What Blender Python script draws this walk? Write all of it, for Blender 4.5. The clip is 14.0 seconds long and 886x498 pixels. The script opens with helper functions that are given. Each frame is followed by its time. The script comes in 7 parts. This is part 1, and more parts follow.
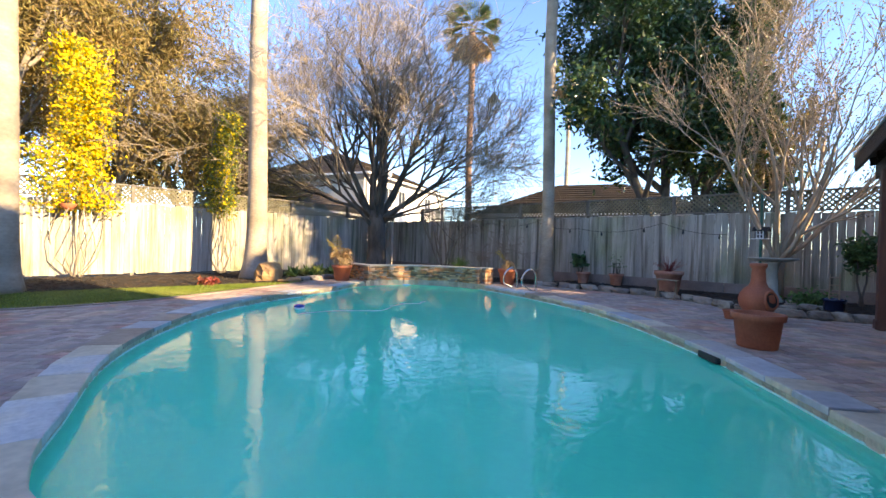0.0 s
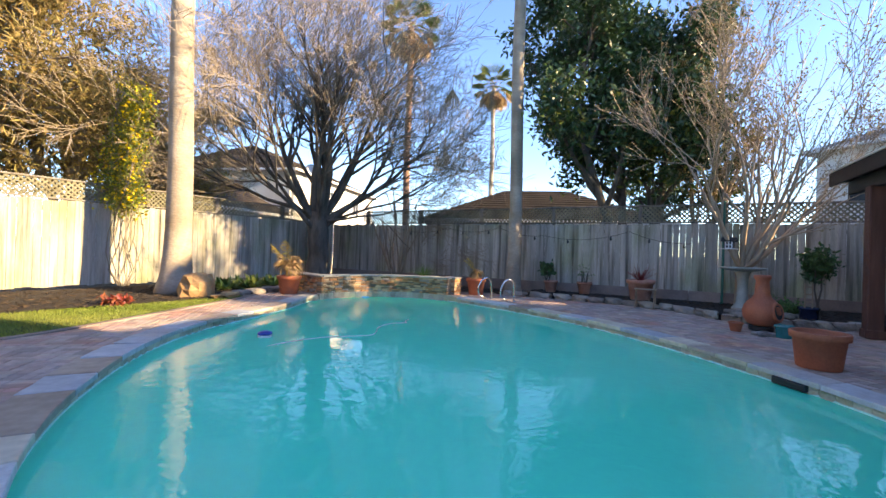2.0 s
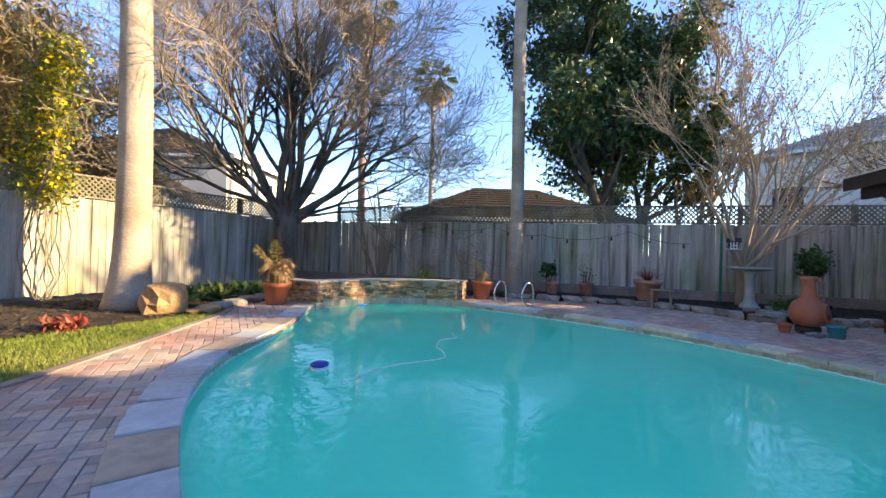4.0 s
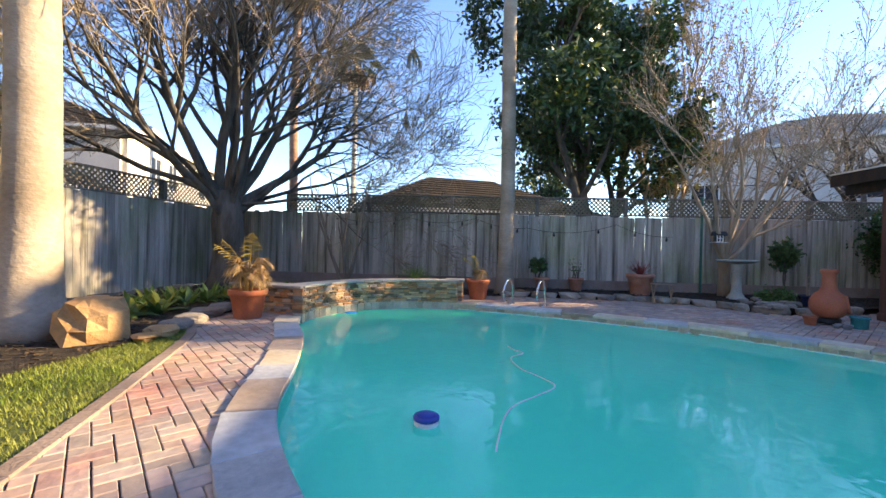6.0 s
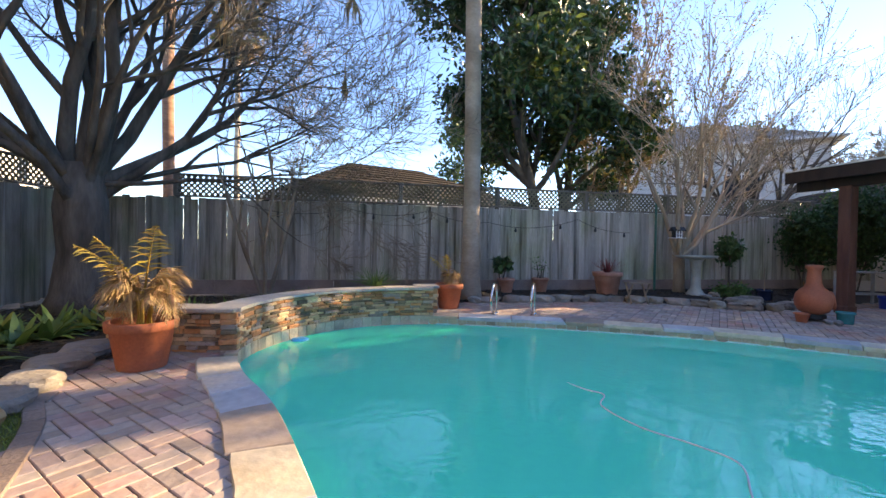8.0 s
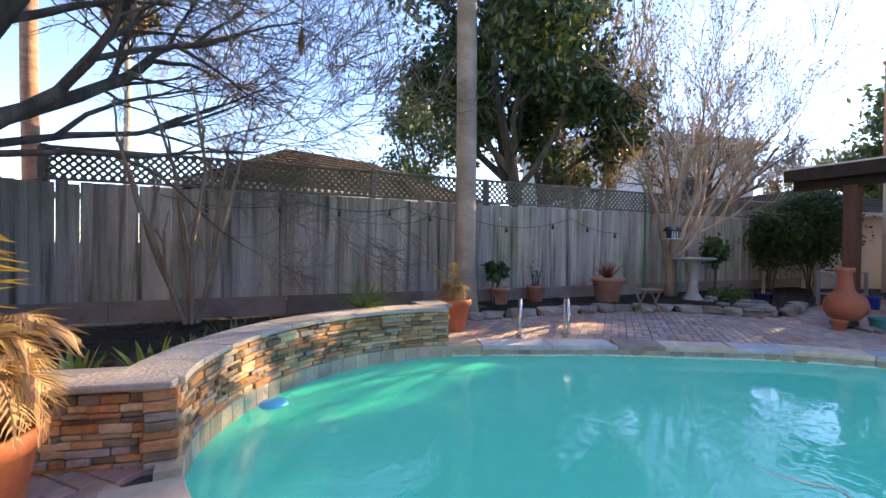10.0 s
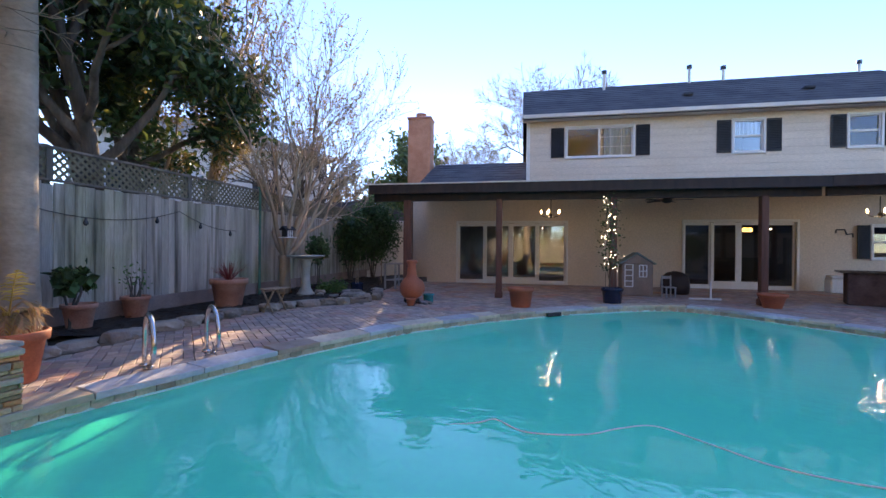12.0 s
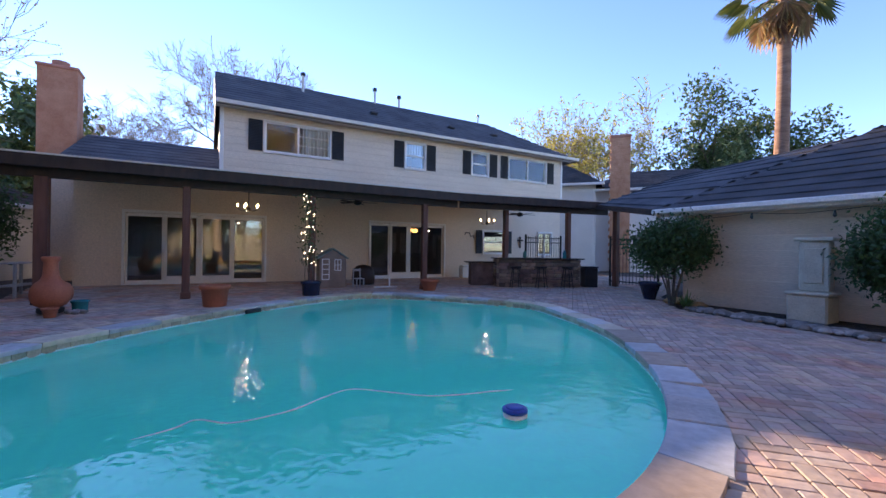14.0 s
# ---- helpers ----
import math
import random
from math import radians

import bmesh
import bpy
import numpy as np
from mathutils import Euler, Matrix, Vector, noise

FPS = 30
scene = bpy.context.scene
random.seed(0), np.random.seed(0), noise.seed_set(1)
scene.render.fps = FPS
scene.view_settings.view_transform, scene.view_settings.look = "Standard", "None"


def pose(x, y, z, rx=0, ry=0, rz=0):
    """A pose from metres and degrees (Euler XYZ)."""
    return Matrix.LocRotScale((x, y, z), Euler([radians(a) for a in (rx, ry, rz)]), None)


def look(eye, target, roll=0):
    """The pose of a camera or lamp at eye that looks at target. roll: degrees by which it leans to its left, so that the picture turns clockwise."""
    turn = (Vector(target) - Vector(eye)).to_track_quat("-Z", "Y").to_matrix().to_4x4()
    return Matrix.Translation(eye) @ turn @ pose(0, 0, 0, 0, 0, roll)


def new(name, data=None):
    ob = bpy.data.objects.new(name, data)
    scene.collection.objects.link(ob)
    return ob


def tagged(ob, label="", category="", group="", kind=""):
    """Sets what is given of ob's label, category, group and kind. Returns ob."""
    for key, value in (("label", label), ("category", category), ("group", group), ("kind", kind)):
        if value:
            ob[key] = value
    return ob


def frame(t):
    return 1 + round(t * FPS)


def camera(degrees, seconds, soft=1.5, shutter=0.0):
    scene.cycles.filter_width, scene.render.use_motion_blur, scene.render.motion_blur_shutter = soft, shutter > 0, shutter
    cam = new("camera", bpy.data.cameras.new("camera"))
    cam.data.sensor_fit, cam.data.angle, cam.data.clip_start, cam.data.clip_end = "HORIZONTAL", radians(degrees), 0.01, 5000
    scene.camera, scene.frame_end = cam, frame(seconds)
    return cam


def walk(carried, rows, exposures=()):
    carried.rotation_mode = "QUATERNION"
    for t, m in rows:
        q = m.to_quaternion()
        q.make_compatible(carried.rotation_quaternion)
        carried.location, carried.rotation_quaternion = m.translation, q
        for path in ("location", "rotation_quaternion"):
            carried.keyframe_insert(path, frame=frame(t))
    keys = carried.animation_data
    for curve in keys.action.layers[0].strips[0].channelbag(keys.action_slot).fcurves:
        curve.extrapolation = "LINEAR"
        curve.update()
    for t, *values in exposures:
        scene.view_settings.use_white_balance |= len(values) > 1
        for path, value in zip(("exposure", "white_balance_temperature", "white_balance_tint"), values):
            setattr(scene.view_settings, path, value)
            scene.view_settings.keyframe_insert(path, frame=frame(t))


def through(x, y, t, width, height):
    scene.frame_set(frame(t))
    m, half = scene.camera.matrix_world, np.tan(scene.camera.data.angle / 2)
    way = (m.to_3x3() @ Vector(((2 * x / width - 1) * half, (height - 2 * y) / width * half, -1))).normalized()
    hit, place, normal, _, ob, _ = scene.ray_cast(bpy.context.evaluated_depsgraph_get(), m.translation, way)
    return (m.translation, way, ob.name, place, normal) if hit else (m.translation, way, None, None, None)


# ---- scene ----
cam = camera(94.1, 14.0)
METRES, EYE, TILT, LEAN, TURN = 12.85, 1.104, 0.0, 0.0, 0.0
ROWS = [
    (0.0, 0.0, 0.0, 0.0, 0.02, -0.6, -1.5),
    (0.5, -0.0167, 0.0304, 0.0, -3.51, -0.38, -1.62),
    (1.0, -0.0458, 0.0546, 0.0026, -6.72, -0.17, -1.73),
    (1.5, -0.0754, 0.0771, 0.0039, -9.65, 0.01, -1.79),
    (2.0, -0.1079, 0.0963, 0.0057, -12.24, 0.17, -1.8),
    (2.5, -0.1474, 0.1203, 0.0056, -14.89, 0.27, -1.75),
    (3.0, -0.1797, 0.1505, 0.0064, -17.59, 0.28, -1.73),
    (5.5, -0.3228, 0.3423, 0.0086, -32.99, -0.42, -1.45),
    (6.0, -0.3335, 0.3872, 0.0069, -36.49, -0.55, -1.34),
    (6.5, -0.34, 0.4384, 0.0068, -40.82, -0.63, -1.26),
    (7.0, -0.3433, 0.4834, 0.0074, -45.41, -0.71, -1.2),
    (7.5, -0.3377, 0.5275, 0.0073, -49.57, -0.79, -1.1),
    (10.0, -0.271, 0.7322, 0.0095, -63.19, -0.62, -0.67),
    (10.5, -0.2563, 0.7605, 0.0087, -72.59, -0.4, -0.59),
    (11.0, -0.2391, 0.7805, 0.0092, -86.49, -0.26, -0.54),
    (11.5, -0.2333, 0.7942, 0.01, -102.34, -0.2, -0.52),
    (12.0, -0.2383, 0.8034, 0.0082, -118.21, -0.18, -0.48),
    (12.5, -0.2469, 0.8106, 0.0085, -132.32, -0.18, -0.51),
    (13.0, -0.2529, 0.818, 0.0087, -143.83, -0.19, -0.61),
    (13.5, -0.2537, 0.8234, 0.0078, -152.54, -0.29, -0.77),
    (14.0, -0.2481, 0.8242, 0.0035, -158.65, -0.01, -0.81),
]
walk(cam, [(t, pose(0, 0, EYE, TILT, LEAN, TURN) @ pose(METRES * x, METRES * y, METRES * z, 90 + pitch, roll, yaw)) for t, x, y, z, yaw, pitch, roll in ROWS],
     [(0.0, 2.36, 8300, 9), (3.0, 2.3, 8300, 9), (7.5, 2.32, 8600, 10), (10.5, 2.58, 9200, 18), (12.5, 2.18, 7600, 18), (14.0, 2.04, 7350, 20)])

# ---- light ----
SUN_AZ, SUN_EL = 116.3, 17.0          # degrees clockwise from +y, degrees up
sun_dir = Vector((math.sin(radians(SUN_AZ)) * math.cos(radians(SUN_EL)), math.cos(radians(SUN_AZ)) * math.cos(radians(SUN_EL)), math.sin(radians(SUN_EL))))
world = bpy.data.worlds.new("sky")
scene.world = world
world.use_nodes = True
wn = world.node_tree.nodes
wl = world.node_tree.links
sky = wn.new("ShaderNodeTexSky")
sky.sky_type = "NISHITA"
sky.sun_disc = False
sky.sun_elevation = radians(SUN_EL)
sky.sun_rotation = radians(SUN_AZ)
sky.air_density, sky.dust_density, sky.ozone_density = 0.75, 0.0, 3.5
wn["Background"].inputs["Strength"].default_value = 0.15
deep = wn.new("ShaderNodeHueSaturation")      # a clear, deep winter blue
deep.inputs["Hue"].default_value, deep.inputs["Saturation"].default_value = 0.510, 1.08
wl.new(sky.outputs[0], deep.inputs["Color"])
wl.new(deep.outputs[0], wn["Background"].inputs["Color"])
sun_data = bpy.data.lights.new("sun", "SUN")
sun_data.energy, sun_data.angle, sun_data.color = 3.3, radians(0.6), (1.0, 0.82, 0.58)
sun = new("sun", sun_data)
sun.matrix_world = look(sun_dir * 60, (0, 0, 0))

# ---- geometry helpers ----
R = random.Random(7)


class Geo:
    """Collects vertices and faces for one mesh."""

    def __init__(self):
        self.v, self.f, self.smooth = [], [], False

    def add(self, verts, faces):
        k = len(self.v)
        self.v.extend(tuple(p) for p in verts)
        self.f.extend(tuple(i + k for i in f) for f in faces)
        return self

    def box(self, size, m=Matrix(), c=0.0):
        """A box with chamfered edges, centred on the matrix."""
        hx, hy, hz = (a / 2 for a in size)
        if c <= 0:
            vs = [m @ Vector((x, y, z)) for x in (-hx, hx) for y in (-hy, hy) for z in (-hz, hz)]
            return self.add(vs, [(0, 1, 3, 2), (4, 6, 7, 5), (0, 4, 5, 1), (2, 3, 7, 6), (0, 2, 6, 4), (1, 5, 7, 3)])
        c = min(c, hx * 0.9, hy * 0.9, hz * 0.9)
        vs, idx = [], {}
        for sx in (-1, 1):
            for sy in (-1, 1):
                for sz in (-1, 1):
                    for a in range(3):
                        p = [sx * (hx - c), sy * (hy - c), sz * (hz - c)]
                        p[a] = (sx * hx, sy * hy, sz * hz)[a]
                        idx[sx, sy, sz, a] = len(vs)
                        vs.append(m @ Vector(p))
        fs = []
        for a in range(3):
            b, d = (a + 1) % 3, (a + 2) % 3
            for s in (-1, 1):
                q = []
                for sb, sd in ((-1, -1), (1, -1), (1, 1), (-1, 1)):
                    k = [0, 0, 0]
                    k[a], k[b], k[d] = s, sb, sd
                    q.append(idx[k[0], k[1], k[2], a])
                fs.append(tuple(q if s > 0 else q[::-1]))
            for sb in (-1, 1):
                for sd in (-1, 1):
                    k0, k1 = [0, 0, 0], [0, 0, 0]
                    k0[a], k0[b], k0[d] = -1, sb, sd
                    k1[a], k1[b], k1[d] = 1, sb, sd
                    q = [idx[(*k0, b)], idx[(*k1, b)], idx[(*k1, d)], idx[(*k0, d)]]
                    fs.append(tuple(q[::-1] if sb * sd > 0 else q))
        for sx in (-1, 1):
            for sy in (-1, 1):
                for sz in (-1, 1):
                    q = [idx[sx, sy, sz, a] for a in range(3)]
                    fs.append(tuple(q if sx * sy * sz > 0 else q[::-1]))
        return self.add(vs, fs)

    def tube(self, pts, radii, n=8, cap=True):
        """A tube through the points."""
        pts = [Vector(p) for p in pts]
        if not hasattr(radii, "__len__"):
            radii = [radii] * len(pts)
        vs, fs = [], []
        ref = Vector((0.13, 0.31, 0.94))
        for i, p in enumerate(pts):
            t = (pts[min(i + 1, len(pts) - 1)] - pts[max(i - 1, 0)])
            if t.length < 1e-9:
                t = Vector((0, 0, 1))
            t.normalize()
            a = t.cross(ref)
            if a.length < 0.05:
                a = t.cross(Vector((1, 0, 0)))
            a.normalize()
            b = t.cross(a)
            for k in range(n):
                w = 2 * math.pi * k / n
                vs.append(p + (a * math.cos(w) + b * math.sin(w)) * radii[i])
        for i in range(len(pts) - 1):
            for k in range(n):
                k2 = (k + 1) % n
                fs.append((i * n + k, i * n + k2, (i + 1) * n + k2, (i + 1) * n + k))
        if cap:
            fs.append(tuple(range(n))[::-1])
            fs.append(tuple((len(pts) - 1) * n + k for k in range(n)))
        return self.add(vs, fs)

    def lathe(self, profile, n=28, m=Matrix(), wob=0.0):
        """A surface of revolution from (radius, z) pairs."""
        vs, fs = [], []
        for j, (r, z) in enumerate(profile):
            for k in range(n):
                w = 2 * math.pi * k / n
                rr = r * (1 + wob * noise.noise((math.cos(w) * 2, math.sin(w) * 2, z * 6)))
                vs.append(m @ Vector((rr * math.cos(w), rr * math.sin(w), z)))
        for j in range(len(profile) - 1):
            for k in range(n):
                k2 = (k + 1) % n
                fs.append((j * n + k, j * n + k2, (j + 1) * n + k2, (j + 1) * n + k))
        fs.append(tuple(range(n))[::-1])
        fs.append(tuple((len(profile) - 1) * n + k for k in range(n)))
        return self.add(vs, fs)

    def prism(self, poly, z0, z1, m=Matrix(), c=0.0):
        """An upright prism over a polygon (counter-clockwise), its top edge chamfered by c."""
        n = len(poly)
        cx, cy = sum(p[0] for p in poly) / n, sum(p[1] for p in poly) / n
        vs = [m @ Vector((x, y, z0)) for x, y in poly] + [m @ Vector((x, y, z1 - c)) for x, y in poly]
        fs = [(k, (k + 1) % n, n + (k + 1) % n, n + k) for k in range(n)] + [tuple(range(n))[::-1]]
        top = n
        if c > 0:
            for x, y in poly:
                w = Vector((cx - x, cy - y))
                w = w.normalized() * c if w.length > 0 else w
                vs.append(m @ Vector((x + w.x, y + w.y, z1)))
            fs += [(n + k, n + (k + 1) % n, 2 * n + (k + 1) % n, 2 * n + k) for k in range(n)]
            top = 2 * n
        fs.append(tuple(top + k for k in range(n)))
        return self.add(vs, fs)

    def rock(self, m, seed, rough=0.25, rings=7, segs=10, flat=0.0):
        """An irregular rounded stone of unit radius under the matrix."""
        vs, fs = [], []
        for j in range(rings + 1):
            ph = math.pi * j / rings
            for k in range(segs):
                w = 2 * math.pi * k / segs
                p = Vector((math.sin(ph) * math.cos(w), math.sin(ph) * math.sin(w), math.cos(ph)))
                q = p * (1 + rough * noise.noise(p * 1.3 + Vector((seed * 3.1, seed, 0))) + rough * 0.5 * noise.noise(p * 3.1 + Vector((seed, 0, seed * 2.3))))
                if flat and q.z > flat:
                    q.z = flat + (q.z - flat) * 0.15
                vs.append(m @ q)
        for j in range(rings):
            for k in range(segs):
                k2 = (k + 1) % segs
                fs.append((j * segs + k, (j + 1) * segs + k, (j + 1) * segs + k2, j * segs + k2))
        return self.add(vs, fs)

    def mesh(self, name, material, smooth=False):
        me = bpy.data.meshes.new(name)
        me.from_pydata(self.v, [], self.f)
        me.materials.append(material)
        if smooth or self.smooth:
            me.shade_smooth()
        me.update()
        return me


def thing(name, label, category, group="", kind="", m=Matrix()):
    ob = tagged(new(name), label, category, group, kind)
    ob.empty_display_size = 0.1
    ob.matrix_basis = m
    return ob


def part(name, geo, material, parent, label="", smooth=False, kind=""):
    ob = new(name, geo.mesh(name, material, smooth) if isinstance(geo, Geo) else geo)
    ob.parent = parent
    return tagged(ob, label, kind=kind)


def solo(name, geo, material, label, category="", group="", kind="", smooth=False):
    return tagged(new(name, geo.mesh(name, material, smooth)), label, category, group, kind)


def T(x, y, z, rz=0.0, rx=0.0, ry=0.0):
    return pose(x, y, z, rx, ry, rz)


def S(x, y=None, z=None):
    return Matrix.Diagonal((x, x if y is None else y, x if z is None else z, 1))


def catmull(pts, per=6, closed=True):
    out, n = [], len(pts)
    for i in range(n if closed else n - 1):
        g = (lambda k: pts[k % n]) if closed else (lambda k: pts[max(0, min(n - 1, k))])
        p0, p1, p2, p3 = (Vector(g(i + k)) for k in (-1, 0, 1, 2))
        for j in range(per):
            t = j / per
            out.append(0.5 * (2 * p1 + (p2 - p0) * t + (2 * p0 - 5 * p1 + 4 * p2 - p3) * t * t + (3 * p1 - p0 - 3 * p2 + p3) * t ** 3))
    if not closed:
        out.append(Vector(pts[-1]))
    return out


def inside(x, y, poly):
    hit = False
    j = len(poly) - 1
    for i in range(len(poly)):
        xi, yi, xj, yj = poly[i][0], poly[i][1], poly[j][0], poly[j][1]
        if (yi > y) != (yj > y) and x < (xj - xi) * (y - yi) / (yj - yi) + xi:
            hit = not hit
        j = i
    return hit


def offset(poly, d):
    """A closed counter-clockwise outline moved outwards by d."""
    out, n = [], len(poly)
    for i in range(n):
        a, b = Vector(poly[i - 1][:2]), Vector(poly[(i + 1) % n][:2])
        t = (b - a).normalized()
        out.append(Vector((poly[i][0] + t.y * d, poly[i][1] - t.x * d)))
    return out


# ---- materials ----
def mat(name, c1, c2, scale=3.0, rough=0.7, bump=0.25, stretch=(1, 1, 1), fine=40.0, c3=None, rand=0.0, island=0.0, metal=0.0, dist=0.02, hue=0.0, spec=0.5, turn=0.0):
    m = bpy.data.materials.new(name)
    m.use_nodes = True
    n, l = m.node_tree.nodes, m.node_tree.links
    b = n["Principled BSDF"]
    geo = n.new("ShaderNodeNewGeometry")
    mp = n.new("ShaderNodeMapping")
    mp.inputs["Scale"].default_value = stretch
    mp.inputs["Rotation"].default_value = (0, 0, radians(turn))
    l.new(geo.outputs["Position"], mp.inputs["Vector"])
    n1, n2 = n.new("ShaderNodeTexNoise"), n.new("ShaderNodeTexNoise")
    n1.inputs["Scale"].default_value, n1.inputs["Detail"].default_value = scale, 4
    n2.inputs["Scale"].default_value, n2.inputs["Detail"].default_value = fine, 3
    for k in (n1, n2):
        l.new(mp.outputs[0], k.inputs["Vector"])
    ramp = n.new("ShaderNodeValToRGB")
    e = ramp.color_ramp.elements
    e[0].position, e[1].position = 0.32, 0.68
    e[0].color, e[1].color = (*c1, 1), (*c2, 1)
    if c3:
        x = ramp.color_ramp.elements.new(0.5)
        x.color = (*c3, 1)
    l.new(n1.outputs["Fac"], ramp.inputs["Fac"])
    hsv = n.new("ShaderNodeHueSaturation")
    l.new(ramp.outputs[0], hsv.inputs["Color"])
    val = n.new("ShaderNodeMapRange")
    val.inputs["To Min"].default_value, val.inputs["To Max"].default_value = 0.72, 1.28
    l.new(n2.outputs["Fac"], val.inputs["Value"])
    last = val.outputs[0]
    src = None
    if rand:
        src, amount = n.new("ShaderNodeObjectInfo").outputs["Random"], rand
    elif island:
        src, amount = geo.outputs["Random Per Island"], island
    if src:
        mr = n.new("ShaderNodeMapRange")
        mr.inputs["To Min"].default_value, mr.inputs["To Max"].default_value = 1 - amount, 1 + amount
        l.new(src, mr.inputs["Value"])
        mul = n.new("ShaderNodeMath")
        mul.operation = "MULTIPLY"
        l.new(last, mul.inputs[0])
        l.new(mr.outputs[0], mul.inputs[1])
        last = mul.outputs[0]
        if hue:
            wn_ = n.new("ShaderNodeTexWhiteNoise")
            wn_.noise_dimensions = "1D"
            l.new(src, wn_.inputs["W"])
            hr = n.new("ShaderNodeMapRange")
            hr.inputs["To Min"].default_value, hr.inputs["To Max"].default_value = 0.5 - hue, 0.5 + hue
            l.new(wn_.outputs["Value"], hr.inputs["Value"])
            l.new(hr.outputs[0], hsv.inputs["Hue"])
    l.new(last, hsv.inputs["Value"])
    l.new(hsv.outputs[0], b.inputs["Base Color"])
    b.inputs["Roughness"].default_value, b.inputs["Metallic"].default_value = rough, metal
    b.inputs["Specular IOR Level"].default_value = spec
    if bump:
        bp = n.new("ShaderNodeBump")
        bp.inputs["Strength"].default_value, bp.inputs["Distance"].default_value = bump, dist
        l.new(n2.outputs["Fac"], bp.inputs["Height"])
        l.new(bp.outputs[0], b.inputs["Normal"])
    return m


def leaf_mat(name, c1, c2, rough=0.5, island=0.35, through=0.25, hue=0.02):
    m = mat(name, c1, c2, 0.8, rough, 0.0, fine=6.0, island=island, hue=hue)
    n, l = m.node_tree.nodes, m.node_tree.links
    tr, mx = n.new("ShaderNodeBsdfTranslucent"), n.new("ShaderNodeMixShader")
    mx.inputs[0].default_value = through
    l.new(n["Hue/Saturation/Value"].outputs[0], tr.inputs["Color"])
    l.new(n["Principled BSDF"].outputs[0], mx.inputs[1])
    l.new(tr.outputs[0], mx.inputs[2])
    l.new(mx.outputs[0], n["Material Output"].inputs["Surface"])
    return m


def glow(name, colour, strength):
    m = bpy.data.materials.new(name)
    m.use_nodes = True
    b = m.node_tree.nodes["Principled BSDF"]
    b.inputs["Base Color"].default_value = (*colour, 1)
    b.inputs["Emission Color"].default_value = (*colour, 1)
    b.inputs["Emission Strength"].default_value = strength
    return m


def glass_mat(name, tint=(0.9, 0.95, 0.95)):
    m = bpy.data.materials.new(name)
    m.use_nodes = True
    n, l = m.node_tree.nodes, m.node_tree.links
    n.remove(n["Principled BSDF"])
    tr, gl, mx, fr = n.new("ShaderNodeBsdfTransparent"), n.new("ShaderNodeBsdfGlossy"), n.new("ShaderNodeMixShader"), n.new("ShaderNodeFresnel")
    tr.inputs[0].default_value = (*tint, 1)
    gl.inputs["Roughness"].default_value = 0.01
    fr.inputs["IOR"].default_value = 1.9
    l.new(fr.outputs[0], mx.inputs[0])
    l.new(tr.outputs[0], mx.inputs[1])
    l.new(gl.outputs[0], mx.inputs[2])
    l.new(mx.outputs[0], n["Material Output"].inputs["Surface"])
    return m


def water_mat():
    m = bpy.data.materials.new("pool_water")
    m.use_nodes = True
    n, l = m.node_tree.nodes, m.node_tree.links
    n.remove(n["Principled BSDF"])
    geo = n.new("ShaderNodeNewGeometry")
    mp = n.new("ShaderNodeMapping")
    mp.inputs["Scale"].default_value = (1.0, 1.0, 1.0)
    l.new(geo.outputs["Position"], mp.inputs[0])
    a, b = n.new("ShaderNodeTexNoise"), n.new("ShaderNodeTexNoise")
    a.inputs["Scale"].default_value, a.inputs["Detail"].default_value, a.inputs["Distortion"].default_value = 1.7, 1.0, 0.4
    b.inputs["Scale"].default_value, b.inputs["Detail"].default_value, b.inputs["Distortion"].default_value = 9.5, 1.0, 0.6
    calm = n.new("ShaderNodeTexNoise")            # broad calm and ruffled patches
    calm.inputs["Scale"].default_value, calm.inputs["Detail"].default_value = 0.45, 2.0
    l.new(mp.outputs[0], calm.inputs["Vector"])
    patch = n.new("ShaderNodeMapRange")
    patch.inputs["From Min"].default_value, patch.inputs["From Max"].default_value = 0.36, 0.62
    patch.inputs["To Min"].default_value, patch.inputs["To Max"].default_value = 0.14, 0.85
    l.new(calm.outputs["Fac"], patch.inputs["Value"])
    mix = n.new("ShaderNodeMath")
    mix.operation = "MULTIPLY_ADD"
    l.new(patch.outputs[0], mix.inputs[1])
    for k in (a, b):
        l.new(mp.outputs[0], k.inputs["Vector"])
    l.new(b.outputs["Fac"], mix.inputs[0])
    l.new(a.outputs["Fac"], mix.inputs[2])
    bp = n.new("ShaderNodeBump")
    bp.inputs["Strength"].default_value, bp.inputs["Distance"].default_value = 0.40, 0.013
    l.new(mix.outputs[0], bp.inputs["Height"])
    tr, gl, df = n.new("ShaderNodeBsdfTransparent"), n.new("ShaderNodeBsdfGlossy"), n.new("ShaderNodeBsdfDiffuse")
    tr.inputs[0].default_value = (0.22, 0.97, 0.86, 1)
    df.inputs[0].default_value = (0.005, 0.96, 0.62, 1)
    gl.inputs["Roughness"].default_value = 0.0
    fr = n.new("ShaderNodeFresnel")
    fr.inputs["IOR"].default_value = 1.52
    body, top = n.new("ShaderNodeMixShader"), n.new("ShaderNodeMixShader")
    body.inputs[0].default_value = 0.92
    l.new(bp.outputs[0], gl.inputs["Normal"])
    l.new(bp.outputs[0], fr.inputs["Normal"])
    l.new(tr.outputs[0], body.inputs[1])
    l.new(df.outputs[0], body.inputs[2])
    l.new(fr.outputs[0], top.inputs[0])
    l.new(body.outputs[0], top.inputs[1])
    l.new(gl.outputs[0], top.inputs[2])
    l.new(top.outputs[0], n["Material Output"].inputs["Surface"])
    return m


